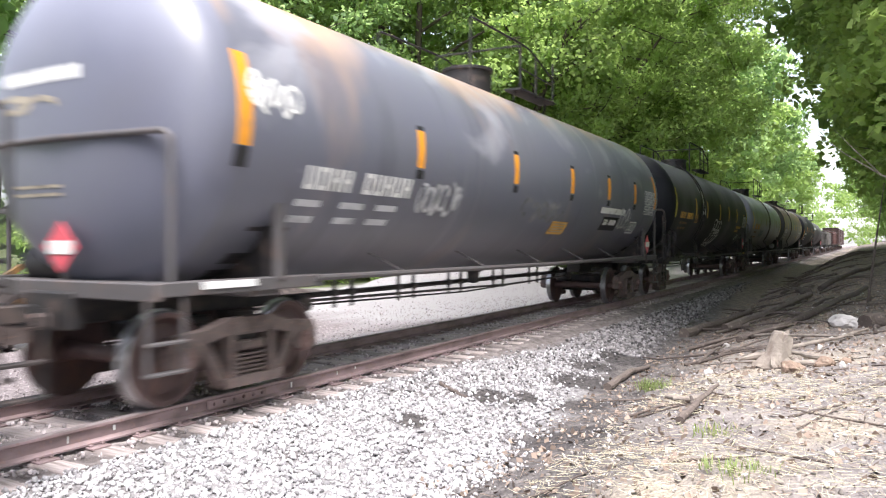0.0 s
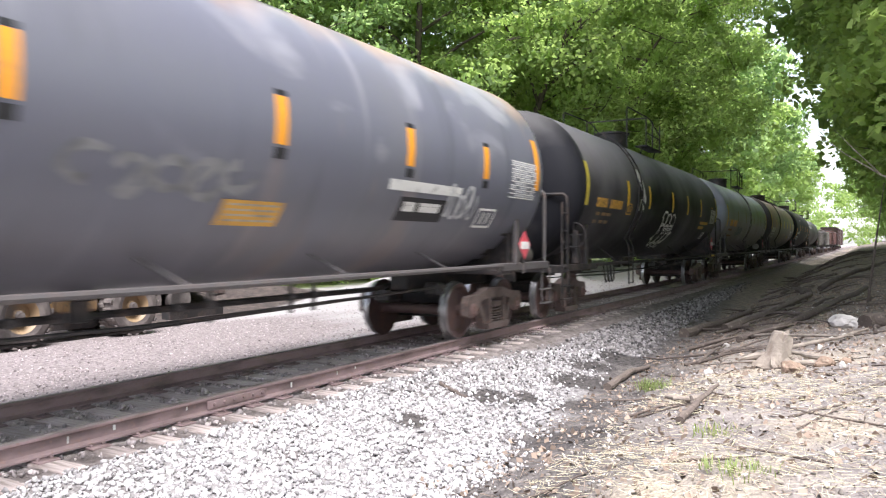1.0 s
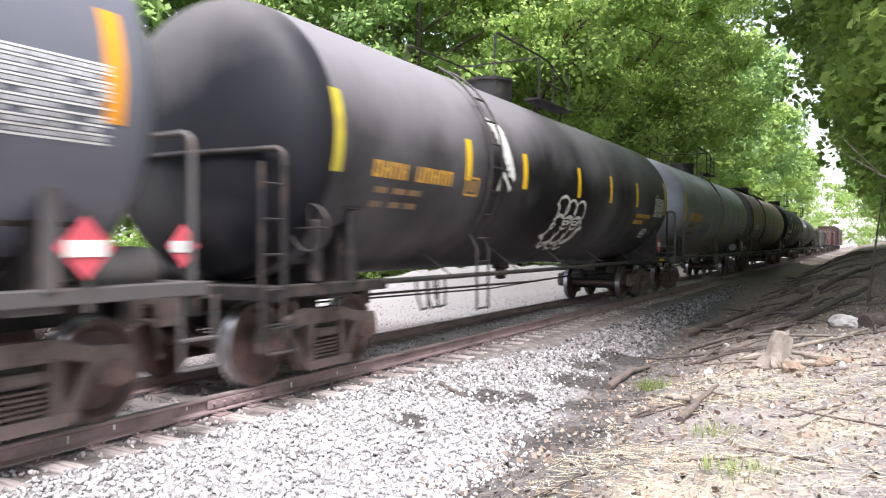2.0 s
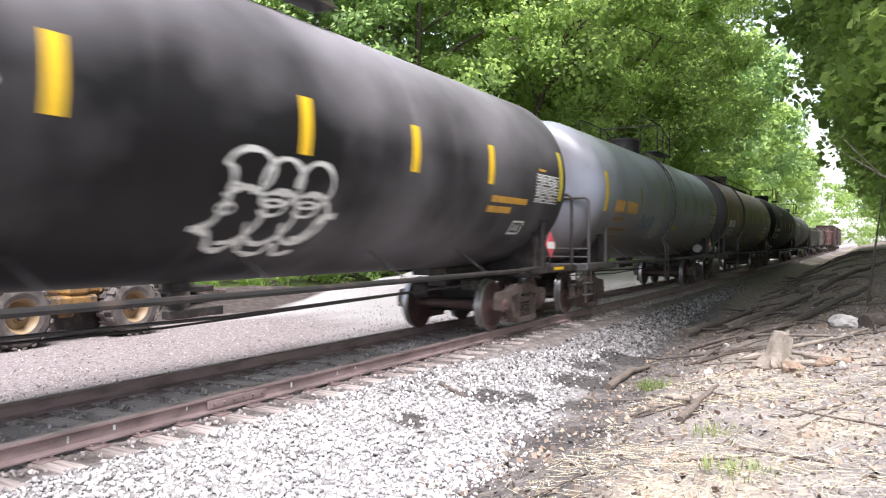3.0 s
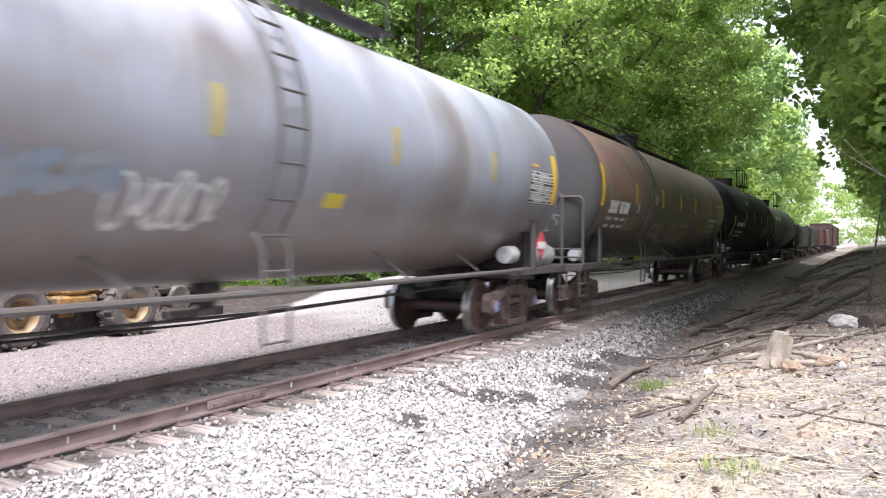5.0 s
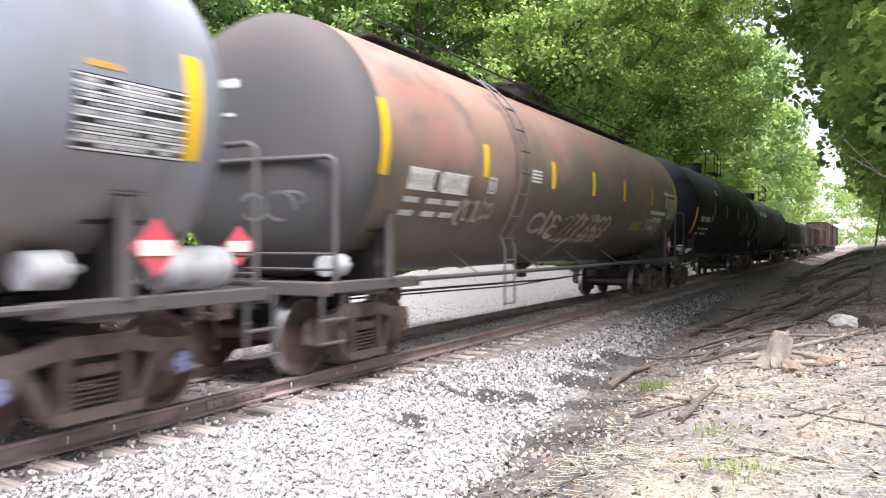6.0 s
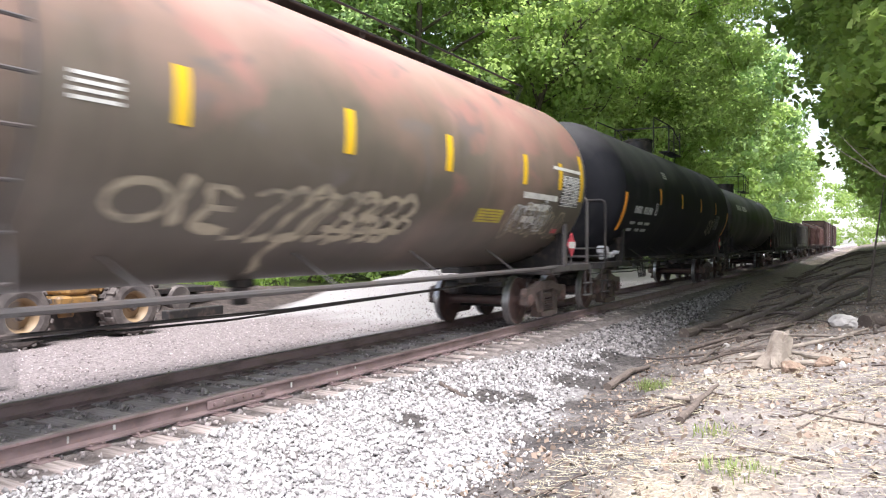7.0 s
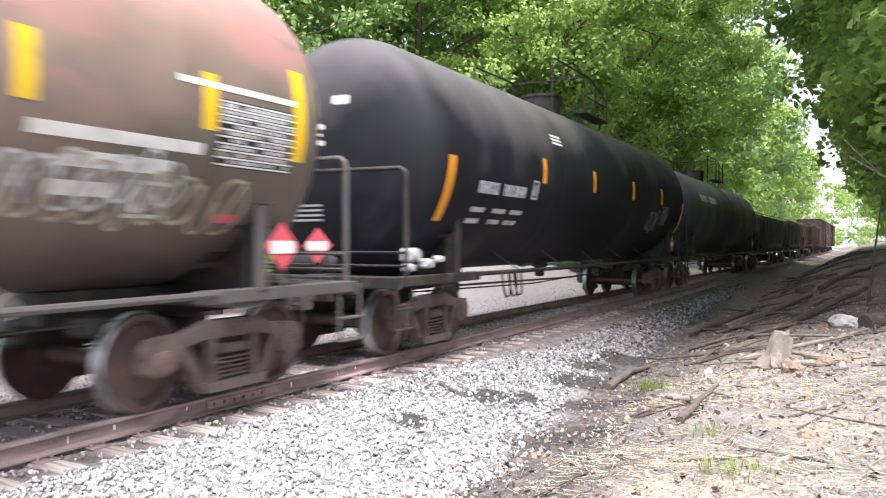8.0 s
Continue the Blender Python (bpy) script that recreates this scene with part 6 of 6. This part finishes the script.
def build_bank():
    log("log", "dark fallen log at the foot of the bank", [(17.5, -3.25, 0.0), (19.8, -3.5, 0.03), (21.6, -4.05, 0.06)], 0.115, 0.085, 1)
    log("log", "grey weathered fallen log on the bank", [(17.9, -4.05, 0.02), (20.0, -4.67, 0.05), (22.7, -5.4, 0.08)], 0.12, 0.08, 2)
    log("log", "long thin fallen trunk on the slope", [(15.0, -4.7, 0.0), (17.5, -5.55, 0.04), (22.6, -6.75, 0.12)], 0.075, 0.055, 3)
    log("log", "dark fallen branch with a broken end", [(24.4, -5.55, 0.1), (27.4, -6.4, 0.2), (30.5, -7.3, 0.2)], 0.085, 0.045, 4)
    log("log", "bleached long stick across the bank", [(15.6, -4.55, 0.03), (14.5, -5.6, 0.07), (13.9, -6.55, 0.05)], 0.03, 0.018, 8, PALEWOOD)
    log("log", "bleached stick beside the stump", [(12.8, -5.73, 0.02), (13.4, -6.25, 0.06), (14.8, -6.75, 0.05)], 0.035, 0.02, 9, PALEWOOD)
    log("log", "forked broken stick on the earth", [(7.5, -5.17, 0.02), (8.1, -5.2, 0.06), (9.0, -5.27, 0.16)], 0.04, 0.02, 10)
    log("log", "short stick leaning on the forked one", [(8.0, -5.24, 0.0), (8.3, -5.12, 0.12)], 0.03, 0.015, 11)
    log("log", "thin brown stick on the earth", [(8.3, -4.44, 0.0), (8.5, -4.7, 0.03), (8.7, -4.95, 0.02)], 0.018, 0.01, 13)
    log("log", "dark root lying at the edge of the ballast", [(10.8, -3.5, 0.0), (12.0, -3.45, 0.04), (13.0, -3.55, 0.02)], 0.06, 0.03, 14)
    log("log", "dark log end beside the pale rock", [(15.6, -6.75, 0.0), (16.6, -7.6, 0.05)], 0.13, 0.11, 5)
    log("log", "short thick root piece in the brushwood", [(23.6, -5.3, 0.05), (24.6, -5.0, 0.2)], 0.12, 0.07, 6)
    log("log", "broken stick on the gravel shoulder", [(8.95, -1.75, 0.0), (8.65, -2.3, 0.01)], 0.03, 0.02, 7)
    r = random.Random(12)
    for i in range(110):
        x = r.uniform(12, 50)
        y = -3.6 + 0.012 * (x - 12) - r.random() * 3.6
        a, ln = r.uniform(-1.5, 1.5), r.uniform(0.6, 2.6)
        dx, dy = ln * math.cos(a), ln * math.sin(a)
        log("fallen_branch", "dry fallen branch on the bank", [(x, y, 0.02), (x + dx * 0.5 + r.uniform(-0.15, 0.15), y + dy * 0.5, r.uniform(0.02, 0.12)), (x + dx, max(-8.5, min(-3.2, y + dy)), r.uniform(0, 0.16))], r.uniform(0.014, 0.05), 0.01, 100 + i)
    for i in range(26):
        x, y = r.uniform(5, 13), r.uniform(-7.4, -4.3)
        a, ln = r.uniform(0, 6.28), r.uniform(0.3, 1.3)
        log("fallen_branch", "thin dry stick on the bank", [(x, y, 0.0), (x + ln * math.cos(a), y + ln * math.sin(a), r.uniform(0, 0.08))], r.uniform(0.008, 0.018), 0.006, 300 + i)
    for i, (x, y, a) in enumerate(((11.3, -5.95, 0.4), (11.0, -6.2, 2.0), (11.7, -6.15, 1.1), (8.9, -5.0, 0.9), (9.0, -5.15, 2.3))):
        log("wood_chunk", "broken pale piece of wood on the bank", [(x, y, 0.01), (x + 0.4 * math.cos(a), y + 0.4 * math.sin(a), 0.08)], 0.045, 0.022, 400 + i, PALEWOOD)
    # stump
    st = Shape()
    prof = [(-0.05, 0.26), (0.04, 0.2), (0.18, 0.15), (0.34, 0.135), (0.42, 0.11), (0.43, 0.001)]
    st.spin(prof, "z", 16)
    st.v = [(x * (1 + 0.18 * math.sin(5 * math.atan2(y, x)) + 0.1 * math.sin(3 * math.atan2(y, x) + 1)), y * (1 + 0.18 * math.sin(5 * math.atan2(y, x))), z + 0.06 * math.sin(4 * math.atan2(y, x)) * (z > 0.3)) for x, y, z in st.v]
    for a in range(5):
        t = a * 1.25
        st.tube([(0.12 * math.cos(t), 0.12 * math.sin(t), 0.1), (0.3 * math.cos(t), 0.3 * math.sin(t), 0.04), (0.5 * math.cos(t + 0.2), 0.5 * math.sin(t + 0.2), -0.03)], [0.07, 0.05, 0.02], 7)
    st.v = [tuple(Vector(p) * (1 + 0.28 * noise.noise(Vector(p) * 6.0)) + Vector((0, 0, 0.12 * noise.noise(Vector((p[0] * 9, p[1] * 9, 3.1))) * (p[2] > 0.3)))) for p in st.v]
    ob = part("stump", st, PALEWOOD, None, "broken pale tree stump with spread roots", pose(11.6, -5.6, float(ground_z(11.6, -5.6)), 12, -10, 40), True)
    tagged(ob, category="stump")

    def rock(x, y, s, seed, label, mat=ROCK, kind_of="rock"):
        rr = np.random.default_rng(seed)
        bm = bmesh.new()
        bmesh.ops.create_icosphere(bm, subdivisions=3, radius=1)
        off = rr.uniform(0, 40, 3)
        for v in bm.verts:
            k = 1 + 0.35 * noise.noise(v.co * 1.2 + Vector(off)) + 0.12 * noise.noise(v.co * 4 + Vector(off))
            v.co = Vector((v.co.x * s[0], v.co.y * s[1], v.co.z * s[2])) * k
        me = bpy.data.meshes.new("rock")
        bm.to_mesh(me)
        bm.free()
        me.materials.append(mat)
        o = new(kind_of.replace(" ", "_"), me)
        o.matrix_basis = pose(x, y, float(ground_z(x, y)) + s[2] * 0.45, 0, 0, seed * 37)
        tagged(o, label, kind_of)

    rock(15.9, -6.42, (0.34, 0.22, 0.15), 1, "pale flat rock on the earth bank")
    rr = random.Random(5)
    for i in range(7):
        rock(rr.uniform(5, 15), rr.uniform(-6.5, -4.2), tuple(rr.uniform(0.03, 0.07) for _ in range(3)), 10 + i, "fist-sized clod on the bank")
    for i, (x, y, q) in enumerate(((10.45, -5.9, 0.10), (10.6, -5.97, 0.07), (11.0, -6.27, 0.08), (11.3, -6.5, 0.06))):
        rock(x, y, (q * 1.5, q, q), 30 + i, "rough lump of reddish rotten wood", REDWOOD, "wood lump")

    # leaning sapling stem
    stem = Shape().tube([(20.2, -6.75, 0.1), (20.3, -6.85, 0.9), (20.5, -6.95, 1.8), (20.9, -7.1, 3.0)], [0.03, 0.026, 0.02, 0.008], 7)
    tagged(part("sapling", stem, DEADWOOD, None, "thin bare leaning sapling stem", smooth=True), category="sapling")

    branch = Shape().tube([(15.9, -9.8, float(ground_z(15.9, -9.8)) - 0.1), (16.0, -9.0, 1.4), (16.05, -8.0, 2.3), (16.1, -6.97, 2.82), (16.4, -6.4, 3.25), (16.6, -5.83, 3.74)], [0.03, 0.028, 0.022, 0.016, 0.011, 0.005], 6)
    branch.tube([(16.1, -6.97, 2.82), (16.2, -6.5, 3.35), (16.15, -6.2, 3.7)], [0.012, 0.009, 0.004], 5)
    tagged(part("sapling", branch, PALEWOOD, None, "bare pale sapling bending over the bank", smooth=True), category="sapling")
    # twigs and straw, too many to count
    q = np.random.default_rng(9)

    def litter(name, label, n, x, y, ln, w, mat, seed, up=0.03):
        a = q.uniform(0, 6.28, n)
        d = np.stack([np.cos(a), np.sin(a), q.normal(0, 0.12, n)], -1) * (ln * q.uniform(0.4, 1.3, n))[:, None]
        p = np.stack([x, y, ground_z(x, y) + up * q.random(n) + 0.012], -1)
        s = np.stack([-np.sin(a), np.cos(a), q.normal(0, 0.4, n)], -1) * w
        u = np.stack([0 * a, 0 * a, 0 * a + w * 1.2], -1)
        v = np.stack([p - s, p + s, p + u, p + d - s, p + d + s, p + d + u], 1)
        f = np.array([[0, 3, 5, 2], [2, 5, 4, 1], [1, 4, 3, 0]])
        loops = (f[None] + (np.arange(n) * 6)[:, None, None]).reshape(-1)
        tagged(new(name, big_mesh(name, v.reshape(-1, 3), loops, 4, mat)), label, "litter", kind="stuff")

    n = 9000
    x = 3.5 + 7 * q.random(n) ** 1.2
    y = q.uniform(-8.2, -4.4, n)
    ok = (wobble(x, y, 1.3, 33) + q.normal(0, 0.2, n) > 0.08) & (y < -4.1 + 0.06 * (x - 6))
    litter("straw", "dry yellow straw and grass litter on the bank", int(ok.sum()), x[ok], y[ok], 0.15, 0.0016, STRAW, 1, 0.05)
    n = 6500
    x = 4 + 36 * q.random(n)
    y = q.uniform(-8.0, -2.6, n)
    ok = y < -3.6 + 0.03 * (x - 6)
    x, y, n = x[ok], y[ok], int(ok.sum())
    litter("twigs", "brown twigs and broken sticks on the bank", n, x, y, 0.17, 0.0023, TWIG, 2, 0.03)
    n = 3200
    x, y = 3.2 + 13 * q.random(n) ** 1.2, q.uniform(-7.8, -3.9, n)
    scatter_stones("wood_chips", "pale wood chips and clods on the bank", x, y, 0.01 + 0.042 * q.random(n) ** 3, CHIPS, 41, 0.2)
    # dead leaves
    n = 5000
    x, y = 3.5 + 24 * q.random(n), q.uniform(-8.2, -3.3, n)
    c = np.stack([x, y, ground_z(x, y) + 0.015], -1)
    tagged(new("dead_leaves", leaf_cloud("dead_leaves", c, np.full(n, 0.02), 1, 0.07, TWIG, 12)), "brown dead leaves on the bank", "litter", kind="stuff")

    def tuft(x, y, n, h, label):
        a = q.uniform(0, 6.28, n)
        o = np.stack([q.normal(0, 0.11, n), q.normal(0, 0.11, n), np.zeros(n)], -1) + np.array([x, y, float(ground_z(x, y))])
        s = np.stack([-np.sin(a), np.cos(a), 0 * a], -1) * 0.004
        t = np.stack([np.cos(a), np.sin(a), 0 * a], -1) * (h * q.uniform(0.3, 0.8, n))[:, None] + np.stack([0 * a, 0 * a, h * q.uniform(0.5, 1.1, n)], -1)
        m1 = o + t * np.array([0.4, 0.4, 0.65])
        v = np.stack([o - s, o + s, m1 + s, m1 - s, o + t + s * 0.2, o + t - s * 0.2], 1)
        f = np.array([[0, 1, 2, 3], [3, 2, 4, 5]])
        loops = (f[None] + (np.arange(n) * 6)[:, None, None]).reshape(-1)
        tagged(new("grass_tuft", big_mesh("grass_tuft", v.reshape(-1, 3), loops, 4, GRASS)), label, "grass", kind="stuff")

    tuft(10.3, -4.25, 130, 0.16, "small green grass tuft on the bank")
    tuft(7.2, -5.55, 90, 0.10, "sparse pale green grass tuft")
    tuft(5.6, -5.95, 90, 0.10, "sparse pale green grass tuft")


# ---- the yard beyond the track ----
def loader():
    m = tagged(new("wheel_loader"), "worn yellow wheeled loader parked in the gravel yard", "wheel loader")
    m.matrix_basis = pose(9.75, 7.6, -0.34)
    ty = Shape()
    R, W = 0.60, 0.22
    ty.spin([(-W, 0.33), (-W - 0.02, 0.42), (-W, R - 0.06), (-W * 0.8, R - 0.01), (W * 0.8, R - 0.01), (W, R - 0.06), (W + 0.02, 0.42), (W, 0.33)], "y", 36)
    for i in range(20):
        t = i / 20 * 2 * math.pi
        for s in (-1, 1):
            ty.box((R * math.sin(t + s * 0.08), s * 0.11, R * math.cos(t + s * 0.08)), (0.09, 0.24, 0.05), Matrix.Rotation(t, 3, "Y"), 0.012)
    ty_me = ty.mesh("tyre", RUBBER)
    rim_me = Shape().spin([(-0.13, 0.001), (-0.14, 0.1), (-0.08, 0.13), (-0.04, 0.25), (-0.2, 0.31), (-0.22, 0.335), (0.2, 0.335)], "y", 28).mesh("rim", RIM, True)
    hub_me = Shape().spin([(-0.2, 0.001), (-0.2, 0.07), (-0.13, 0.1), (-0.1, 0.1)], "y", 14).mesh("hub", RUBBER, True)
    for x in (-1.23, 1.23):
        for y, turn in ((-0.73, 0), (0.75, 180)):
            w = part("wheel", Shape().tube([(0, 0.2, 0), (0, 0.55, 0)], 0.1, 10), MACHINE, m, at=pose(x, y, R, 0, 0, turn))
            part("tyre", ty_me, None, w, "dusty black tyre")
            part("rim", rim_me, None, w, "pale yellow rim")
            part("hub", hub_me, None, w)
    part("chassis", Shape().box((0, 0, 0.72), (2.9, 0.8, 0.3), bevel=0.04).box((0.1, -0.55, 0.72), (0.9, 0.3, 0.34), bevel=0.05).box((0, 0, 0.55), (0.4, 0.9, 0.25), bevel=0.05), MACHINE, m)
    # black block low between the wheels stands in for the shadow there
    part("underside_shade_block", Shape().prism([(-0.75, 0.3), (-0.6, 0.2), (0.6, 0.2), (0.75, 0.3), (0.75, 0.62), (-0.75, 0.62)][::-1], -0.42, 0.42), STEEL_DARK, m, "black block put in for the shade under the loader")
    part("engine_cover", Shape().box((1.0, 0, 1.25), (1.5, 1.2, 0.75), bevel=0.09).box((0.1, -0.2, 1.1), (0.5, 1.0, 0.4), bevel=0.05), MACHINE, m)
    part("grab_frame", Shape().tube([(0.55, -0.75, 0.95), (0.55, -0.75, 1.5), (0.95, -0.75, 1.5), (0.95, -0.75, 0.95)], 0.025, 8).tube([(0.55, -0.75, 1.25), (0.95, -0.75, 1.25)], 0.02, 8), MACHINE, m)
    part("seat", Shape().box((-0.1, 0, 1.45), (0.5, 0.5, 0.12), bevel=0.04).box((0.15, 0, 1.75), (0.12, 0.5, 0.6), bevel=0.04), RUBBER, m)
    cab = Shape()
    for x in (-0.55, 0.5):
        for y in (-0.55, 0.55):
            cab.beam((x, y, 1.2), (x, y, 2.5), 0.07, 0.07)
    cab.box((0, 0, 2.54), (1.35, 1.3, 0.1), bevel=0.03)
    part("cab_frame", cab, STEEL_GREY, m)
    part("lift_arm", Shape().prism([(-0.4, 1.5), (-0.2, 1.5), (-1.9, 0.5), (-2.3, 0.2), (-2.4, 0.35)], -0.5, -0.38).prism([(-0.4, 1.5), (-0.2, 1.5), (-1.9, 0.5), (-2.3, 0.2), (-2.4, 0.35)], 0.38, 0.5), MACHINE, m)
    part("bucket", Shape().prism([(-2.2, 0.55), (-2.25, 0.08), (-3.0, 0.05), (-3.02, 0.08), (-2.45, 0.2), (-2.3, 0.5)][::-1], -1.0, 1.0), STEEL_DARK, m)


def build_yard():
    loader()
    at = new("equipment_trailer")
    tagged(at, "low dark steel equipment on the gravel yard", "trailer")
    at.matrix_basis = pose(14.3, 10.4, -0.32)
    part("bed", Shape().box((0, 0, 0.62), (3.6, 1.6, 0.16), bevel=0.02).box((-0.6, 0, 0.9), (1.4, 1.1, 0.45), bevel=0.05), STEEL_DARK, at)
    part("drawbar", Shape().beam((1.8, 0, 0.55), (3.0, 0, 0.42), 0.12, 0.12), BOGIE_RUST, at)
    for x in (-0.5, 0.5):
        for y in (-0.78, 0.78):
            part("wheel", Shape().spin([(-0.11, 0.001), (-0.11, 0.2), (-0.12, 0.34), (-0.08, 0.38), (0.08, 0.38), (0.12, 0.34), (0.11, 0.2), (0.11, 0.001)], "y", 24), RUBBER, at, at=pose(x, y, 0.38), smooth=True)
    beam = Shape().box((0, 0, 0.12), (2.0, 0.26, 0.24), bevel=0.02)
    tagged(part("timber_baulk", beam, STEEL_DARK, None, "dark timber baulk lying on the yard", pose(14.4, 8.6, float(ground_z(14.4, 8.6)) - 0.02, 0, 0, 4)), category="timber")


build_ground()
build_track()
build_train()
build_yard()
build_bank()
build_trees()
gravel()


def motions():
    """The train rolls past at a steady speed; its wheels turn with it."""
    for car, x0 in MOVERS:
        walk(car, [(t, pose(x0 - rolled(t), 0, 0)) for t in np.arange(0, 8.01, 0.5)])
    near = {car for car, x0 in MOVERS if x0 < 110}
    for w, x in WHEELSETS:
        if w.parent in near:
            walk(w, [(k / 15, pose(x, 0, WHEEL_R, 0, -math.degrees(rolled(k / 15) / WHEEL_R), 0)) for k in range(121)])


motions()
